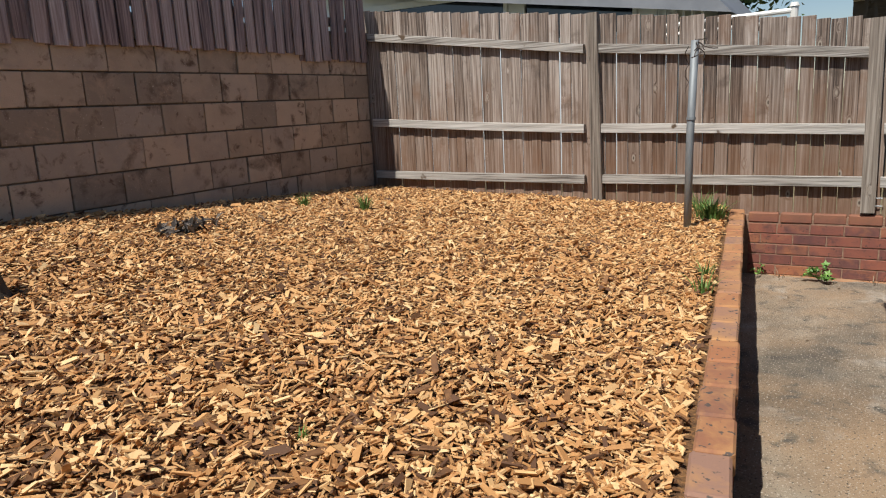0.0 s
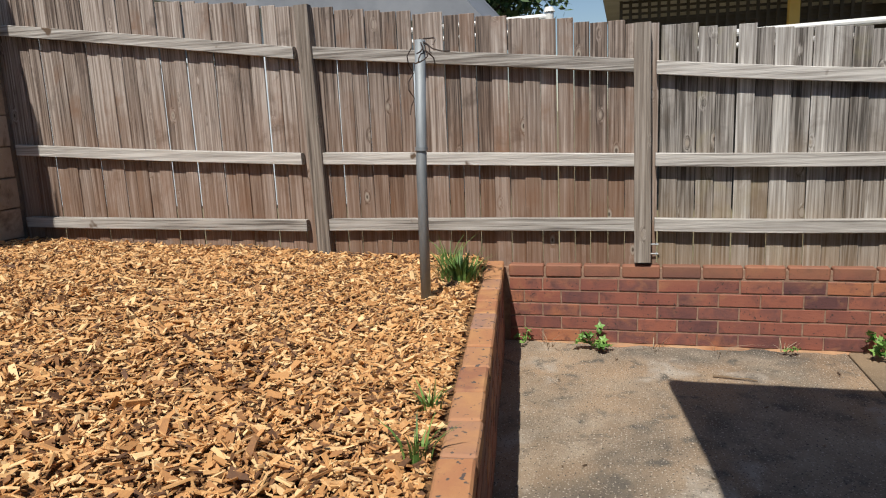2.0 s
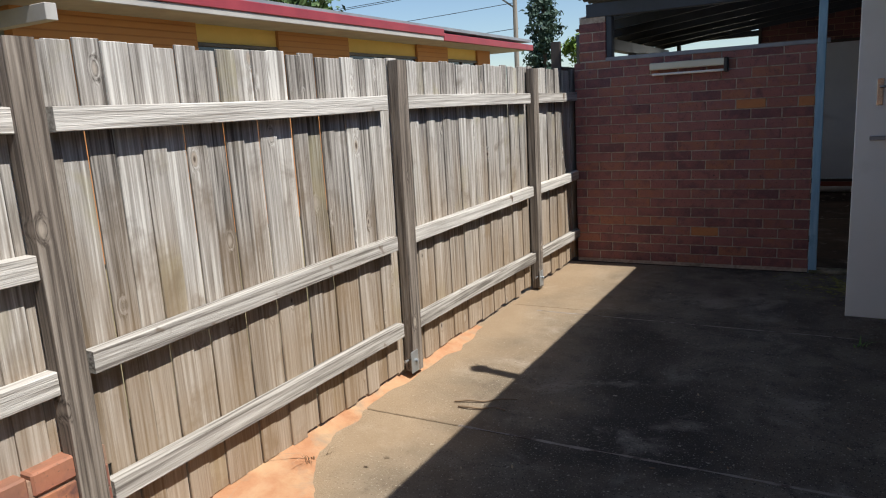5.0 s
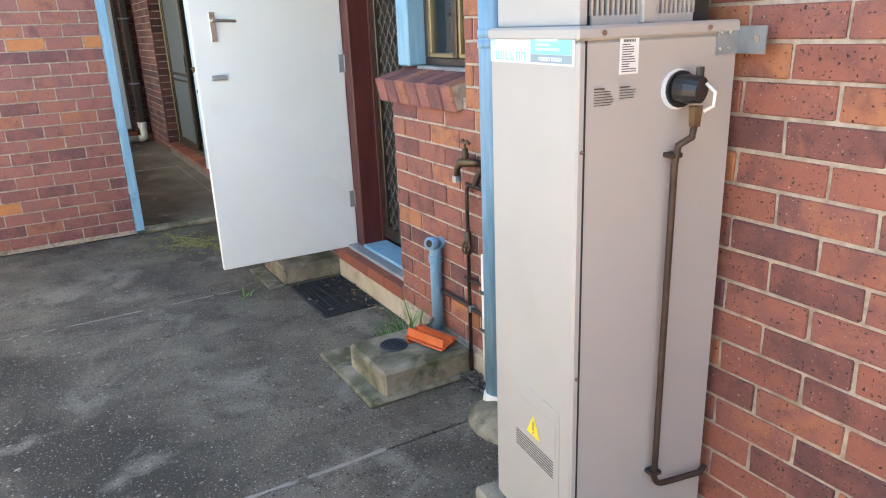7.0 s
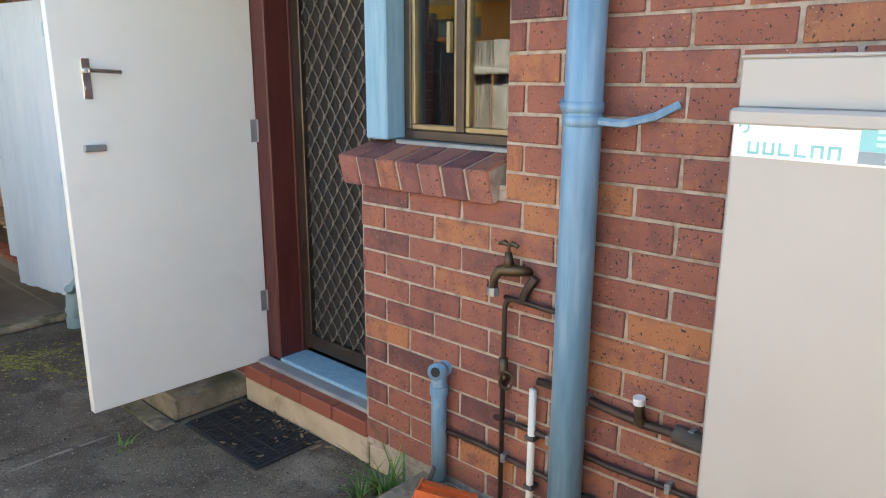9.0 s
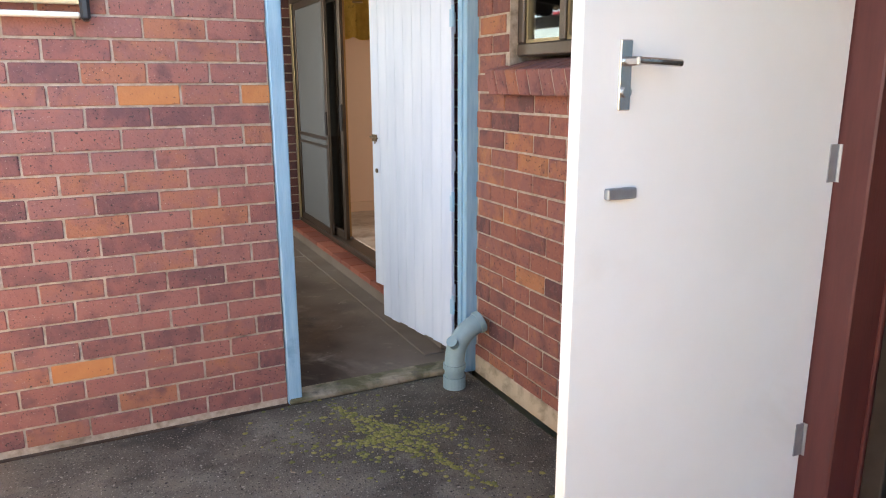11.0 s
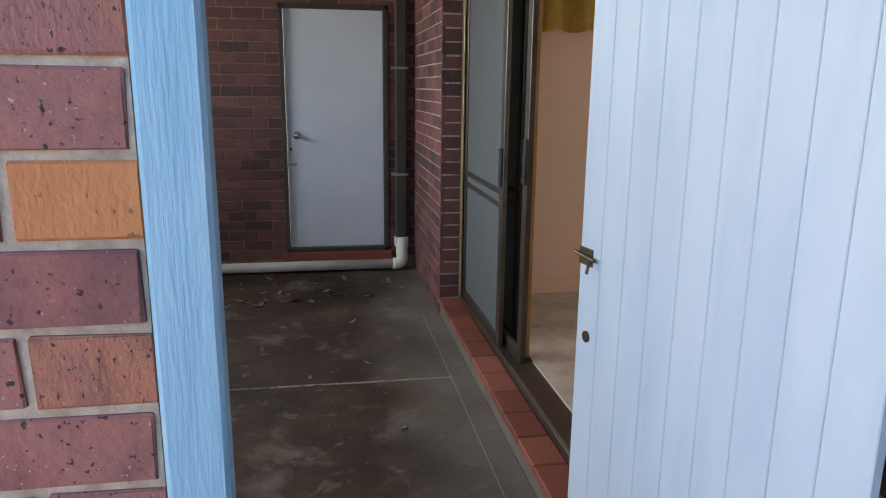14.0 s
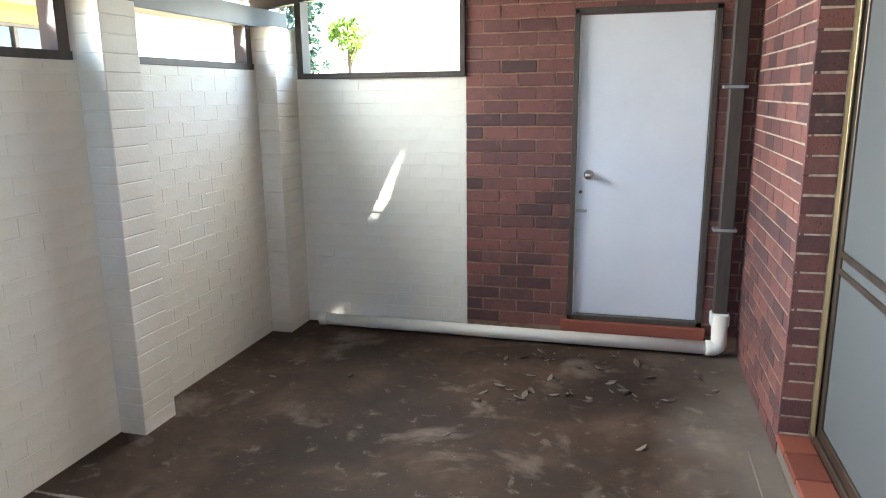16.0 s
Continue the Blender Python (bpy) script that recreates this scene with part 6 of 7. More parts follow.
fm = part("screen_panel", boxes((0.095, 3.8, 0.165, 0.12, 3.86, 2.22), (0.095, 2.84, 0.165, 0.12, 2.91, 2.22), (0.095, 2.91, 0.165, 0.12, 3.8, 0.22), (0.095, 2.91, 2.16, 0.12, 3.8, 2.22), (0.095, 2.91, 1.0, 0.12, 3.8, 1.03), (0.095, 2.91, 0.93, 0.12, 3.8, 0.955), bevel=0.003), M["bronze"], slide, "screen panel frame with push bar")
part("screen_mesh", boxes((0.106, 2.905, 0.21, 0.109, 3.805, 2.165)), M["fly_mesh"], fm, "grey fly mesh")
gp = part("glass_panel", boxes((0.14, 3.8, 0.165, 0.17, 3.86, 2.22), (0.14, 2.56, 0.165, 0.17, 2.63, 2.22), (0.14, 2.63, 0.165, 0.17, 3.8, 0.23), (0.14, 2.63, 2.15, 0.17, 3.8, 2.22), bevel=0.003), M["bronze"], slide, "glazed sliding panel")
pane = part("pane", boxes((0.153, 2.62, 0.225, 0.158, 3.81, 2.155)), M["clear_glass"], gp)
pane.visible_shadow = False
part("lock", boxes((0.082, 2.85, 1.05, 0.095, 2.9, 1.25), (0.125, 2.555, 1.1, 0.142, 2.6, 1.32), bevel=0.004), M["black_plastic"], slide, "black lock and pull")
part("trim", boxes((0.172, 2.6, 0.19, 0.2, 2.66, 2.25), bevel=0.004), M["timber"], slide, "orange-brown varnished timber trim")
part("floor_track", boxes((0.088, 1.06, 0.12, 0.212, 2.56, 0.178), bevel=0.002), M["bronze"], slide)
for ob in slide.children:
    ob.location.x += 0.05
tiles = tagged(new("sill_course"), "row of dark red sill tiles below the sliding door", "sill", kind="structure")
part("sill_bed", boxes((0.004, 0.3, 0.0, 0.16, 3.93, 0.085)), M["breeze_floor"], tiles)
i = 0
y = 0.3
while y < 3.9:
    part("tile", boxes((-0.005, y, 0.085, 0.136, min(y + 0.222, 3.925), 0.122), bevel=0.004), M["sill_tile"], tiles)
    y += 0.23
bm = boxes((-0.12, 0.25, 0.0, 0.003, 3.95, 0.012), bevel=0.003)
setting("kerb", bm, M["breeze_floor"], "narrow rough concrete kerb along the house", "kerb")

pel = thing("yellow_valance", "yellow patterned curtain valance with scalloped edge", "curtain", (0.5, 3.6, 1.9))
bm = bmesh.new()
prev = None
for q in range(90):
    t = q / 89
    p = Vector((0.26 + 3.3 * t, 3.66 + 0.03 * math.sin(q * 1.1), 0))
    low = 1.93 - 0.035 * abs(math.sin(q * 0.55))
    a, b = bm.verts.new((p.x, p.y, low)), bm.verts.new((p.x, p.y + 0.01, 2.3))
    if prev:
        bm.faces.new((prev[0], a, b, prev[1]))
    prev = (a, b)
bmesh.ops.solidify(bm, geom=bm.faces[:], thickness=0.006)
part("cloth", bm, M["curtain"], pel, smooth=True)
part("rod", tube(bmesh.new(), [(0.25, 3.68, 2.25), (3.6, 3.68, 2.25)], 0.012, 8), M["brass_trim"], pel)

# ---- weeds, litter, stump ----


def blades(name, at, count, height, spread, seed, material, label, category, width=0.006, lean=0.6):
    r = random.Random(seed)
    t = thing(name, label, category, at)
    bm = bmesh.new()
    for _ in range(count):
        a, l = r.uniform(0, 2 * math.pi), height * r.uniform(0.5, 1.1)
        d = Vector((math.cos(a), math.sin(a), 0))
        s = Vector((-d.y, d.x, 0)) * width * r.uniform(0.6, 1.2)
        p = Vector(at) + d * spread * 0.35 * r.random()
        ln = lean * r.uniform(0.3, 1.3)
        prev = None
        for q in range(4):
            f = q / 3
            c = p + d * (ln * l * f * f) + Vector((0, 0, l * (f - 0.35 * ln * f * f)))
            w = s * (1 - f) + s * 0.08
            pair = (bm.verts.new(c - w), bm.verts.new(c + w))
            if prev:
                bm.faces.new((prev[0], prev[1], pair[1], pair[0]))
            prev = pair
    part("leaves", bm, M[material], t)
    return t


def leafy_weed(at, count, size, seed):
    """A low broad-leaved weed: short stems that each carry lobed leaves."""
    r = random.Random(seed)
    t = thing("broadleaf_weed", "low green broad-leaved weed at foot of wall", "weed", at, group="weeds along the brick wall")
    bs, bl = bmesh.new(), bmesh.new()
    for _ in range(count):
        a = r.uniform(0, 2 * math.pi)
        e = Vector(at) + Vector((math.cos(a) * size * r.uniform(0.1, 0.8), math.sin(a) * size * r.uniform(0.1, 0.8), size * r.uniform(0.15, 0.95)))
        tube(bs, [at, (Vector(at) + e) / 2 + Vector((0, 0, 0.02)), e], 0.0022, 5)
        for _ in range(3):
            m = Matrix.Translation(e) @ pose(0, 0, 0, r.uniform(-45, 45), r.uniform(-45, 45), r.uniform(0, 360))
            s = size * r.uniform(0.16, 0.3)
            ring = [m @ Vector((math.cos(q) * s * (0.75 + 0.25 * math.cos(5 * q)) + s * 0.8, math.sin(q) * s * (0.75 + 0.25 * math.cos(5 * q)), 0.2 * s * math.cos(2 * q))) for q in (2 * math.pi * k / 10 for k in range(10))]
            c = bl.verts.new(m @ Vector((s * 0.8, 0, -0.1 * s)))
            vs = [bl.verts.new(p) for p in ring]
            for k in range(10):
                bl.faces.new((c, vs[k], vs[(k + 1) % 10]))
    part("stems", bs, M["leafy"], t)
    part("leaves", bl, M["leafy"], t)


for x, y, n, h, sp, sd in ((-1.28, -10.35, 60, 0.16, 0.16, 1), (-1.1, -10.85, 40, 0.13, 0.14, 2), (-2.4, -7.86, 260, 0.19, 0.36, 3), (-0.3, -7.52, 28, 0.13, 0.16, 4), (-0.62, -7.56, 22, 0.12, 0.12, 5), (-2.72, -8.0, 30, 0.22, 0.2, 6), (1.9, -8.2, 8, 0.05, 0.06, 8)):
    blades("grass_tuft", (x, y, mulch_z(x, y)), n, h, sp, sd, "grass", "small tuft of green grass in the mulch", "weed")
for x, y, n, h, sd in ((-0.12, -2.97, 26, 0.2, 11), (-0.2, -2.92, 22, 0.14, 12), (-0.09, -3.03, 8, 0.36, 13), (-0.85, -4.15, 16, 0.05, 14), (-0.62, -1.9, 10, 0.06, 15)):
    blades("grass_tuft", (x, y, 0.01), n, h, 0.12, sd, "grass", "green grass growing from a concrete joint", "weed", lean=0.9)
leafy_weed((-2.84, -7.12, 0.02), 13, 0.13, 1)
leafy_weed((-2.88, -7.55, 0.02), 5, 0.08, 2)
leafy_weed((-2.85, -5.47, 0.02), 12, 0.13, 3)
leafy_weed((-2.88, -5.95, 0.02), 4, 0.06, 4)
for y, n, sd in ((-6.75, 14, 21), (-6.35, 9, 22), (-5.2, 16, 23), (-4.9, 10, 24), (-6.0, 8, 25), (-4.3, 9, 26), (-7.4, 10, 27)):
    blades("dry_grass", (-2.87, y, 0.012), n, 0.12, 0.2, sd, "dry", "dead brown grass stems by the fence", "dead grass", 0.003, 1.6)


def litter(name, label, count, area, size, seed, material, z=0.006):
    r = random.Random(seed)
    bm = bmesh.new()
    for _ in range(count):
        x, y = r.uniform(area[0], area[1]), r.uniform(area[2], area[3])
        s = size * r.uniform(0.5, 1.3)
        m = Matrix.Translation((x, y, z + 0.3 * s * 0.3)) @ pose(0, 0, 0, r.uniform(-15, 15), r.uniform(-15, 15), r.uniform(0, 360))
        pts = [(-1, 0, 0.1), (-0.4, 0.35, 0.0), (0.4, 0.3, 0.03), (1, 0, 0.15), (0.4, -0.3, 0.03), (-0.4, -0.35, 0.0)]
        bm.faces.new([bm.verts.new(m @ (Vector(p) * s)) for p in pts])
    bmesh.ops.solidify(bm, geom=bm.faces[:], thickness=0.0012)
    tagged(link(name, bm, M[material]), label, "leaf litter", kind="stuff")


litter("breezeway_leaves", "curled dry leaves swept towards the far wall", 60, (-1.5, -0.15, 4.2, 5.1), 0.042, 31, "litter")
litter("breezeway_bits", "scattered dry leaf bits on breezeway floor", 30, (-2.8, -0.2, 1.0, 4.4), 0.03, 32, "litter")
litter("yard_bits", "small pale leaf bits on the yard concrete", 90, (-2.7, -0.2, -5.0, -0.4), 0.012, 33, "dry", 0.004)
litter("sunny_bits", "straw and leaf bits on sunlit concrete", 50, (-2.8, -0.6, -7.3, -4.0), 0.016, 34, "dry", 0.004)
litter("mat_bits", "pale leaf bits on the door mat", 22, (-0.33, -0.03, -2.44, -1.9), 0.016, 35, "dry", 0.02)
litter("step_leaves", "dry leaves gathered against the step", 40, (-0.1, -0.02, -2.6, -1.88), 0.022, 36, "dry", 0.014)
litter("corner_leaves", "heap of dry leaves behind the downpipe", 60, (-0.1, -0.02, -3.62, -3.42), 0.03, 37, "litter", 0.02)
for x, y, l, a, sd in ((-2.55, -3.5, 0.34, 25, 1), (-2.5, -3.55, 0.26, 12, 2), (-2.45, -6.45, 0.24, 80, 3), (-0.55, -10.5, 0.42, 30, 4), (-0.35, -10.6, 0.3, 55, 5)):
    t = thing("twig", "thin dry fallen twig on the ground", "twig", (x, y, 0.0), group="fallen twigs")
    z = 0.008 if y > -7 else mulch_z(x, y) + 0.015
    d = Vector((math.cos(radians(a)), math.sin(radians(a)), 0))
    part("stem", tube(bmesh.new(), [Vector((x, y, z)) + d * l * q / 4 + Vector((0, 0.01 * math.sin(q * 2 + sd), 0.006 * (q % 2))) for q in range(5)], [0.006, 0.006, 0.005, 0.004, 0.003], 6), M["dry"], t)
dl = thing("dead_plant", "grey dried-up clump of leaves on mulch", "dead plant", (0.35, -10.55, mulch_z(0.35, -10.55)))
r = random.Random(44)
bm = bmesh.new()
for _ in range(60):
    m = Matrix.Translation((0.35 + r.gauss(0, 0.1), -10.55 + r.gauss(0, 0.08), mulch_z(0.35, -10.55) + r.uniform(0.01, 0.09))) @ pose(0, 0, 0, r.uniform(-70, 70), r.uniform(-70, 70), r.uniform(0, 360))
    bm.faces.new([bm.verts.new(m @ (Vector(p) * 0.05)) for p in ((-1, 0, 0), (0, 0.4, 0.2), (1, 0, 0), (0, -0.4, 0.2))])
bmesh.ops.solidify(bm, geom=bm.faces[:], thickness=0.0015)
part("leaves", bm, M["litter"], dl)
st = thing("tree_stump", "short dark weathered tree stump in the mulch", "stump", (1.82, -10.05, mulch_z(1.82, -10.05)))
bm = bmesh.new()
zz = mulch_z(1.82, -10.05)
tube(bm, [(1.82, -10.05, zz - 0.05), (1.82, -10.05, zz + 0.05), (1.83, -10.05, zz + 0.18), (1.83, -10.06, zz + 0.21)], [0.13, 0.09, 0.08, 0.07], 14)
for v in bm.verts:
    v.co += Vector((noise.noise(v.co * 9), noise.noise(v.co * 9 + Vector((5, 0, 0))), 0)) * 0.02
part("trunk", bm, M["bark"], st)

# moss by the gate
r = random.Random(61)
bm = bmesh.new()
for _ in range(900):
    a, q = r.uniform(0, 2 * math.pi), abs(r.gauss(0, 0.5))
    x, y = -0.62 + math.cos(a) * q * 0.5 + 0.1 * math.sin(a * 3), -0.52 + math.sin(a) * q * 0.55 - 0.35 * (math.cos(a) * q)
    if x > -0.08:
        continue
    s = r.uniform(0.004, 0.014)
    m = Matrix.Translation((x, y, 0.0)) @ pose(0, 0, 0, 0, 0, r.uniform(0, 360))
    pts = [bm.verts.new(m @ Vector((math.cos(k) * s * r.uniform(0.7, 1.3), math.sin(k) * s * r.uniform(0.7, 1.3), 0.0005))) for k in (0, 1.05, 2.1, 3.15, 4.2, 5.25)]
    c = bm.verts.new(m @ Vector((0, 0, s * 0.35)))
    for k in range(6):
        bm.faces.new((c, pts[k], pts[(k + 1) % 6]))
tagged(link("moss_patch", bm, M["moss"]), "thin yellow-green moss growing on the damp concrete", "moss", kind="stuff")

# ---- beyond the fence ----
nb = thing("neighbour_house", "low tan-brick house with dark red fascia", "house", (-9.0, 2.0, 0.0))
part("fascia", boxes((-7.58, -3.15, 2.93, -7.5, 5.9, 3.07), (-7.58, 5.9, 2.85, -7.5, 10.6, 2.99), (-8.35, -7.25, 2.95, -8.27, -3.8, 3.08), bevel=0.01), M["red_fascia"], nb)
bm = bmesh.new()
m = Matrix.Translation((-8.31, -3.85, 2.94)) @ pose(0, 0, 0, 0, 0, 0)
v = [bm.verts.new(p) for p in ((-8.31, -3.9, 2.95), (-7.54, -3.15, 2.93), (-7.54, -3.15, 3.07), (-8.31, -3.9, 3.08))]
bm.faces.new(v)
bmesh.ops.solidify(bm, geom=bm.faces[:], thickness=0.06)
part("fascia_return", bm, M["red_fascia"], nb)
part("gutter", boxes((-7.62, -3.15, 2.85, -7.52, 10.6, 2.93), (-8.4, -7.25, 2.88, -8.3, -3.8, 2.95), bevel=0.008), M["soffit"], nb, "grey gutter edge")
part("roof", boxes((-16.5, -7.25, 3.06, -7.55, 10.6, 3.12)), M["far_roof"], nb)
part("soffit", boxes((-12.0, -7.2, 2.86, -7.6, 10.5, 2.89)), M["soffit"], nb)
part("wall", boxes((-8.4, -2.1, 0.0, -8.25, 0.35, 2.86), (-8.4, 1.95, 0.0, -8.25, 3.75, 2.86), (-8.4, 6.1, 0.0, -8.25, 7.4, 2.86), (-8.4, 8.9, 0.0, -8.25, 9.6, 2.86), (-8.4, -2.1, 0.0, -8.28, 9.6, 2.3)), M["tan_brick"], nb)
for y0, y1 in ((0.35, 1.95), (3.75, 6.1), (7.4, 8.9)):
    part("panel", boxes((-8.36, y0, 2.62, -8.3, y1, 2.86)), M["yellow_panel"], nb, "yellow painted panel")
    wn_ = part("window", boxes((-8.36, y0, 2.57, -8.27, y1, 2.62), (-8.36, (y0 + y1) / 2 - 0.03, 2.3, -8.27, (y0 + y1) / 2 + 0.03, 2.57), bevel=0.005), M["bronze"], nb)
    for a, b in ((y0, (y0 + y1) / 2 - 0.03), ((y0 + y1) / 2 + 0.03, y1)):
        part("pane", boxes((-8.33, a, 2.3, -8.31, b, 2.57)), M["dark_pane"], wn_)
bm = bmesh.new()
zc = 2.3
while zc < 2.85:
    for y0, y1 in ((-2.1, 0.35), (1.95, 3.75), (6.1, 7.4)):
        box(bm, -8.252, y0, zc, -8.244, y1, zc + 0.07)
    zc += 0.086
part("wall_courses", bm, M["tan_brick"], nb)["kind"] = "stuff"
part("beam_end", boxes((-8.3, -2.3, 2.6, -7.35, -2.18, 2.76), bevel=0.006), M["soffit"], nb, "pale projecting roof beam")
part("post", boxes((-8.3, -5.0, 0.0, -8.18, -4.88, 2.9)), M["yellow_panel"], nb)
part("lattice", boxes(*[(-8.55, -7.0, 2.3 + q * 0.075, -8.53, -4.0, 2.33 + q * 0.075) for q in range(8)], *[(-8.52, -7.0 + q * 0.12, 2.3, -8.5, -6.96 + q * 0.12, 2.88) for q in range(25)]), M["dim"], nb, "dark lattice screen")
# wall coloured dark for the shade under the carport roof
part("back_wall", boxes((-11.0, -7.2, 0.0, -10.9, -2.1, 2.86)), M["dim"], nb)
part("aerial_rack", boxes((-9.6, -3.4, 3.12, -9.0, -1.9, 3.2), *[(-9.6, -3.4 + q * 0.2, 3.2, -9.0, -3.36 + q * 0.2, 3.24) for q in range(8)]), M["navy_steel"], nb, "dark rooftop panel rack")
# handrails just behind the fence
for y0, y1, z0, z1 in ((-8.7, -7.5, 2.18, 2.21), (-6.5, -5.1, 1.99, 2.02)):
    hr = thing("white_handrail", "white tubular handrail behind the fence", "handrail", (-4.2, y1, 0.0), group="handrails next door")
    part("tube", tube(bmesh.new(), [(-4.2, y0, z0), (-4.2, y1, z1)], 0.025, 10), M["pvc"], hr)
    part("tube", tube(bmesh.new(), [(-4.2, y0, z0 - 0.09), (-4.2, y1, z1 - 0.09)], 0.02, 10), M["pvc"], hr)
    part("end_post", tube(bmesh.new(), [(-4.2, y1, -0.06), (-4.2, y1, z1 + 0.03), (-4.2, y1, z1 + 0.035), (-4.2, y1, z1 + 0.07)], [0.035, 0.035, 0.045, 0.03], 12), M["pvc"], hr)
    part("start_post", tube(bmesh.new(), [(-4.2, y0, -0.06), (-4.2, y0, z0)], 0.03, 10), M["pvc"], hr)
# pale building further back
fb = thing("pale_house", "pale blue-white weatherboard house with dark windows", "house", (-11.0, -13.5, 0.0))
part("wall", boxes((-10.4, -19.0, 0.0, -10.1, -10.3, 2.6), (-10.4, -19.0, 3.75, -10.1, -10.3, 4.3), (-10.4, -13.2, 2.6, -10.1, -12.9, 3.75), (-10.4, -10.6, 2.6, -10.1, -10.3, 3.75), (-10.4, -19.0, 2.6, -10.1, -16.5, 3.75)), M["far_white"], fb)
for y0, y1 in ((-16.5, -13.2), (-12.9, -10.6)):
    w_ = part("window", boxes((-10.16, y0, 3.62, -10.06, y1, 3.75), (-10.16, y0, 2.6, -10.06, y1, 2.68), (-10.16, y0, 2.68, -10.06, y0 + 0.08, 3.62), (-10.16, y1 - 0.08, 2.68, -10.06, y1, 3.62)), M["far_white"], fb)
    part("pane", boxes((-10.15, y0 + 0.08, 2.68, -10.12, y1 - 0.08, 3.62)), M["dark_pane"], w_)
bm = bmesh.new()
v = [bm.verts.new(p) for p in ((-9.6, -19.3, 4.3), (-9.6, -8.9, 2.78), (-9.6, -10.3, 4.3), (-15, -19.3, 4.3), (-15, -8.9, 2.78), (-15, -10.3, 4.3))]
for f in ((0, 2, 5, 3), (2, 1, 4, 5), (0, 1, 2), (3, 5, 4)):
    bm.faces.new([v[k] for k in f])
part("roof", bm, M["far_roof"], fb)
part("side_wall", boxes((-14.0, -10.3, 0.0, -10.1, -9.9, 3.3)), M["far_white"], fb)
part("eave_battens", boxes(*[(-9.95, -10.25 + q * 0.16, 2.5, -9.9, -10.2 + q * 0.16, 3.7 - q * 0.16) for q in range(7)]), M["far_white"], fb)


def tree(name, at, height, radius, crown_z, leaves, leaf, seed, material, label, shape="round"):
    r = random.Random(seed)
    t = thing(name, label, "tree", at)
    bt = bmesh.new()
    top = crown_z if shape == "round" else height
    tube(bt, [(at[0], at[1], at[2] - 0.1), (at[0] + 0.05, at[1], top * 0.5), (at[0], at[1] + 0.1, top)], [0.05 * radius + 0.1, 0.04 * radius + 0.08, 0.05], 10)
    bl = bmesh.new()
    clumps = []
    for k in range(leaves // 40):
        if shape == "round":
            d = Vector((r.gauss(0, 1), r.gauss(0, 1), r.gauss(0, 0.9)))
            d.normalize()
            f = r.uniform(0.45, 1.0) * (0.86 + 0.2 * noise.noise(d * 2.3 + Vector((seed, 0, 0))))
            c = Vector((at[0], at[1], crown_z)) + Vector((d.x * radius, d.y * radius, d.z * (height - crown_z))) * f
        else:
            z = height * (0.12 + 0.86 * (k / (leaves // 40)))
            tier = 0.78 + 0.22 * math.sin(z * 9)
            w = radius * min(1.0, (height - z) / (height * 0.5) + 0.42) * tier
            a = r.uniform(0, 2 * math.pi)
            q = math.sqrt(r.uniform(0.15, 1.0))
            c = Vector((at[0] + math.cos(a) * w * q, at[1] + math.sin(a) * w * q, z - 0.15 * w * q))
        clumps.append(c)
        if k % 9 == 0:
            tube(bt, [(at[0], at[1], top * r.uniform(0.45, 0.95) if shape == "round" else c.z), c], [0.06, 0.015], 5)
    s0 = radius * (0.2 if shape == "round" else 0.16)
    for c in clumps:
        for _ in range(40):
            p = c + Vector((r.gauss(0, s0), r.gauss(0, s0), r.gauss(0, s0 * 0.7)))
            m = Matrix.Translation(p) @ pose(0, 0, 0, r.uniform(-70, 70), r.uniform(-70, 70), r.uniform(0, 360))
            s = leaf * r.uniform(0.6, 1.3)
            bl.faces.new([bl.verts.new(m @ (Vector(q) * s)) for q in ((-1, 0, 0), (0, 0.5, 0.1), (1, 0, 0), (0, -0.5, 0.1))])
    part("trunk", bt, M["bark"], t)
    part("crown", bl, M[material], t)


tree("garden_tree", (-18.0, -10.5, -0.06), 7.5, 2.0, 5.2, 5200, 0.13, 1, "tree_leaf", "dark green leafy tree behind the fence")
tree("round_tree", (-30.0, 26.0, -0.06), 9.5, 4.3, 7.0, 7000, 0.26, 2, "tree_leaf", "large round-crowned tree beyond the red-edged house")
tree("pine_tree", (-12.95, 26.0, -0.06), 6.9, 0.95, 4.0, 5200, 0.12, 3, "pine_leaf", "dense dark narrow pine tree", "cone")
tree("light_bush", (-11.7, 27.5, -0.06), 4.9, 0.8, 3.9, 1600, 0.11, 4, "bush_leaf", "yellow-green bush beside the pine")
pp = thing("power_pole", "tall timber power pole with cross arm and wires", "power pole", (-16.0, 30.0, 0.0))
part("pole", tube(bmesh.new(), [(-16.0, 30.0, -0.06), (-16.0, 30.0, 9.4)], [0.15, 0.11], 10), M["power_pole"], pp)
part("cross_arm", boxes((-16.08, 29.3, 8.0, -15.92, 30.7, 8.12)), M["power_pole"], pp)
part("stay_arm", tube(bmesh.new(), [(-16.0, 30.0, 6.6), (-17.5, 30.0, 7.7)], 0.05, 6), M["power_pole"], pp)
for q, z in enumerate((8.1, 8.1, 6.9, 5.6)):
    part("wire", tube(bmesh.new(), [Vector((-16.0, 29.4 + q * 0.35, z)).lerp(Vector((-60.0, 34.0 + q, z + 1.0)), t) + Vector((0, 0, -2.0 * t * (1 - t))) for t in (k / 10 for k in range(11))], 0.018, 5), M["navy_steel"], pp)

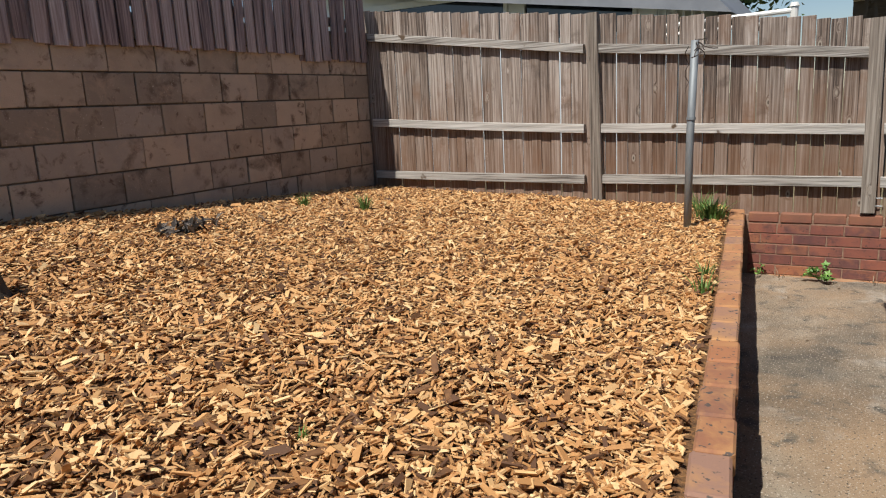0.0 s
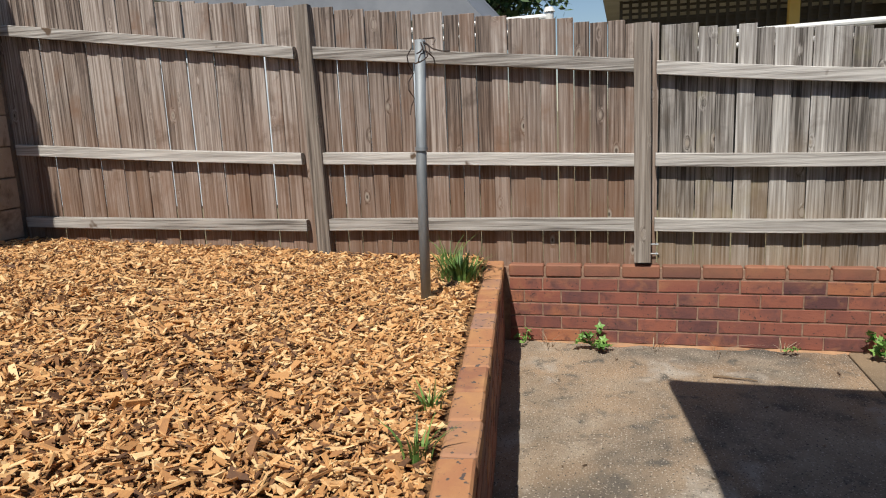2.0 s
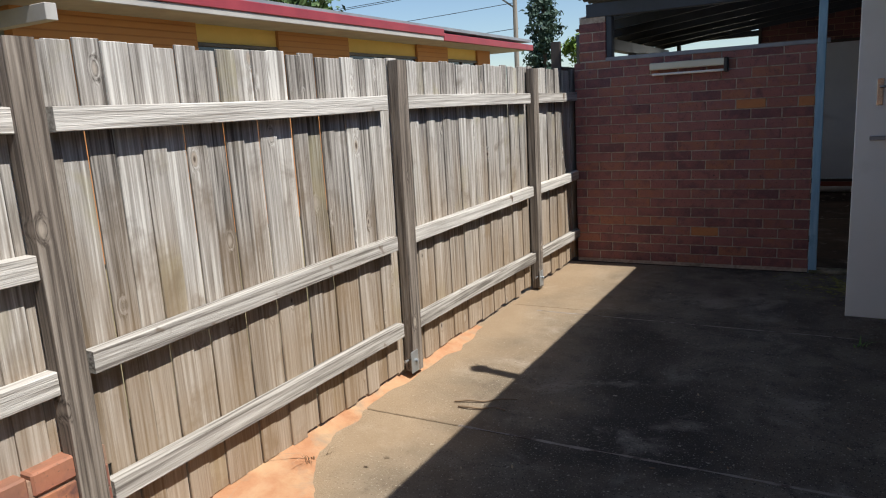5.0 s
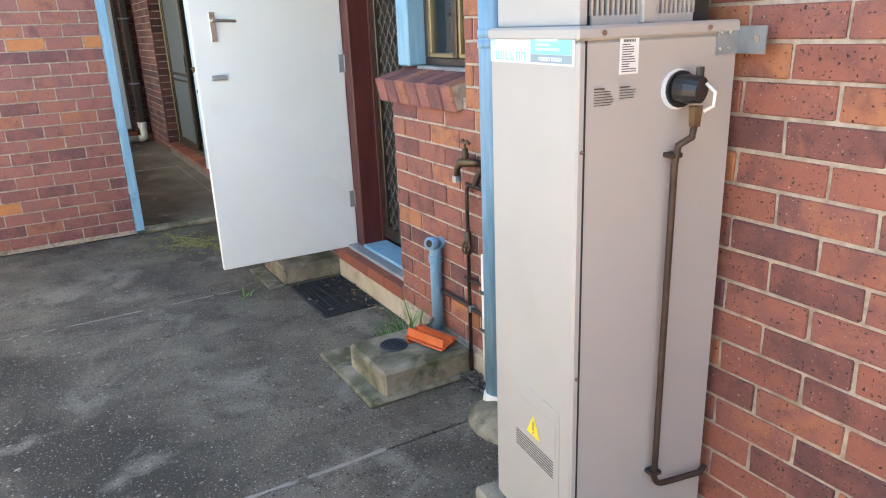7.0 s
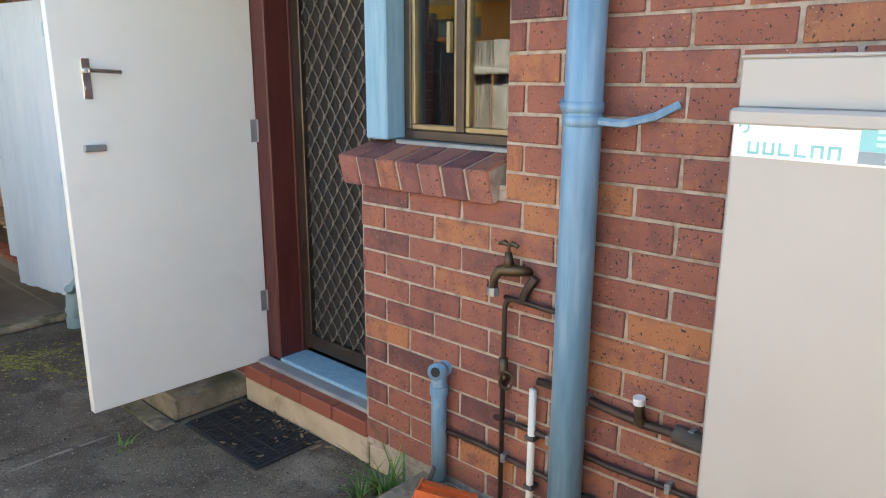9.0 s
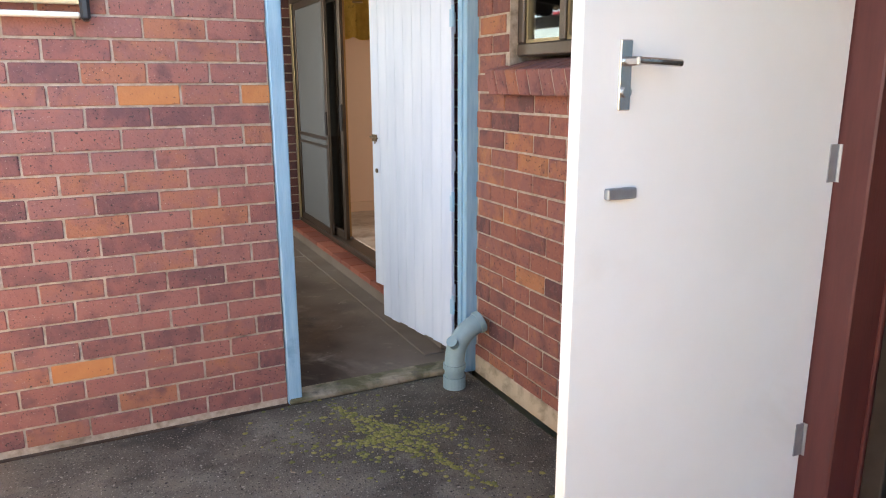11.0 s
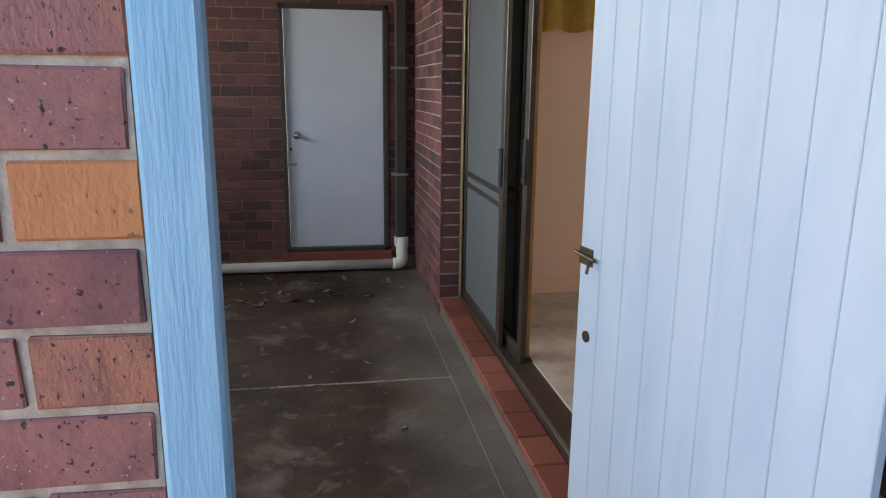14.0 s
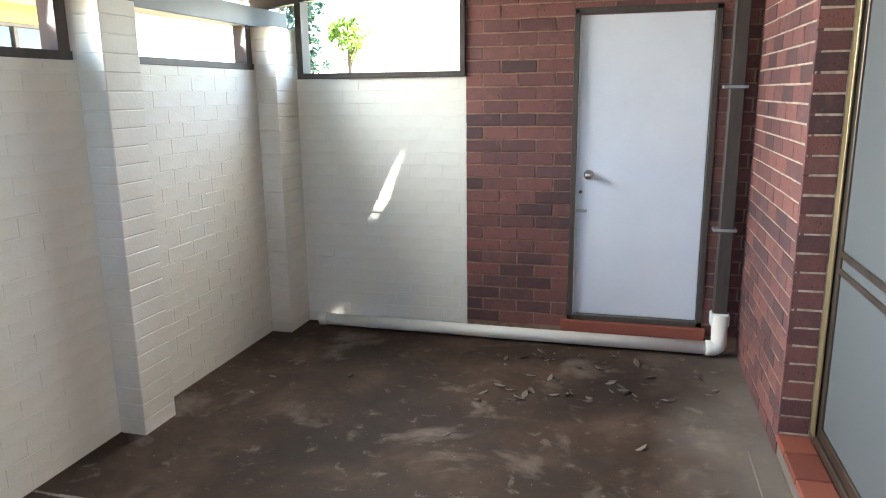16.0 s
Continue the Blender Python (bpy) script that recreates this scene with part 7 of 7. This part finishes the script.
# ---- brick by brick ----
NEAR_Y = 6.2
lay_bricks(w_house, (0, -6.2, 0), (0, 1, 0), (-1, 0, 0), 4.34, 0.044, TOP, M["face_brick"], holes=((0.0, 9.0, 0.0, 0.1), (2.80, 3.46, 1.2, 2.2), (3.46, 4.34, 0, 2.2)), seed=2, near=(0.9, 3.5, 0.0, 1.9), shift=0.1)
lay_bricks(w_house2, (0.042, -1.86, 0), (0, 1, 0), (-1, 0, 0), 1.808, 0.077, TOP, M["face_brick"], holes=((0.86, 1.52, 1.5, 2.25),), seed=3, shift=-0.007)
lay_bricks(w_end, (-2.98, 0, 0), (1, 0, 0), (0, -1, 0), 2.025, 0.036, 1.9, M["house_brick"], seed=4, shift=0.229, special=((1.55, 1.45, M["orange_brick"]), (0.9, 0.98, M["orange_brick"]), (1.96, 1.45, M["orange_brick"]), (1.15, 0.3, M["orange_brick"])))
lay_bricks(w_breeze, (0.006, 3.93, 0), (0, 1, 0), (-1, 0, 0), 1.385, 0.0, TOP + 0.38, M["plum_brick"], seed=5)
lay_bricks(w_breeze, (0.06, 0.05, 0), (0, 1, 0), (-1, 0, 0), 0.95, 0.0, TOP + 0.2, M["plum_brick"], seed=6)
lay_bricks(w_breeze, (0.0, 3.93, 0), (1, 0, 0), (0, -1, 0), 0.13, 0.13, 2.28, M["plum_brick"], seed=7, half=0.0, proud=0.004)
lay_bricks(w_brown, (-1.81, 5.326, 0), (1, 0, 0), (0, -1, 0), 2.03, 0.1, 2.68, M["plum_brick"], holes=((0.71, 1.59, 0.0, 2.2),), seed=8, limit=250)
lay_bricks(w_north, (-3.3, 5.326, 0), (1, 0, 0), (0, -1, 0), 1.485, 0.0, 1.8, M["cream_paint"], seed=9, joint=0.0018, proud=0.0012, rough=0.0007)
lay_bricks(w_white, (-3.206, 0.2, 0), (0, 1, 0), (1, 0, 0), 5.15, 0.0, 1.86, M["cream_paint"], seed=10, joint=0.0018, proud=0.0012, rough=0.0007, near=(2.2, 5.1, 0.0, 1.9))
lay_bricks(w_block, (-2.95, -11.506, 0), (1, 0, 0), (0, 1, 0), 8.6, 0.235, 2.3, M["block"], seed=12, long=0.405, course=0.235, joint=0.012, proud=0.018, rough=0.006, name="block")

# brick retaining wall below the fence and along the mulch
ret = thing("retaining_wall_fence", "low red and plum brick retaining wall under the fence", "retaining wall", (-3.0, -6.4, 0.0))
part("core", boxes((-3.07, -7.75, 0.0, -2.966, -5.235, 0.5)), M["wall_mortar"], ret)
lay_bricks(ret, (-2.966, -7.66, 0), (0, 1, 0), (1, 0, 0), 2.42, 0.011, 0.437, M["wall_brick"], seed=14, name="brick", shift=-0.02)
me = brick_mesh("cap_brick", 0.228, 0.112, 0.078, M["wall_brick"], 0.007)
r = random.Random(5)
for i in range(10):
    ob = new("cap_brick", me)
    ob.parent = ret
    ob.matrix_parent_inverse = ret.matrix_basis.inverted()
    ob.matrix_basis = Matrix.Translation((-3.014 + r.uniform(-0.003, 0.003), -7.55 + i * 0.241, 0.482)) @ pose(0, 0, 0, r.uniform(-0.5, 0.5), 0, 90 + r.uniform(-0.6, 0.6))
ret2 = thing("retaining_wall_garden", "low brick retaining wall holding the mulch bed", "retaining wall", (0.0, -7.35, 0.0))
ang = math.degrees(math.atan(0.136))
base = Matrix.Translation((-2.9, edge_y(-2.9), 0)) @ pose(0, 0, 0, 0, 0, ang)
bm = bmesh.new()
box(bm, 0.0, -0.108, 0.0, 7.6, -0.008, 0.535, m=base)
part("core", bm, M["wall_mortar"], ret2)
d = (base.to_3x3() @ Vector((1, 0, 0))).normalized()
nn = (base.to_3x3() @ Vector((0, 1, 0))).normalized()
lay_bricks(ret2, tuple(base @ Vector((0, -0.008, 0))), tuple(d), tuple(nn), 7.6, 0.02, 0.465, M["wall_brick"], seed=15, limit=260)
me = brick_mesh("cap_brick", 0.23, 0.112, 0.078, M["cap_brick"], 0.008)
for i in range(31):
    ob = new("cap_brick", me)
    ob.parent = ret2
    ob.matrix_parent_inverse = ret2.matrix_basis.inverted()
    ob.matrix_basis = base @ Matrix.Translation((0.06 + i * 0.243, -0.055 + r.uniform(-0.004, 0.004), 0.505 + r.uniform(-0.003, 0.003))) @ pose(0, 0, 0, r.uniform(-1, 1), r.uniform(-0.6, 0.6), r.uniform(-1, 1))
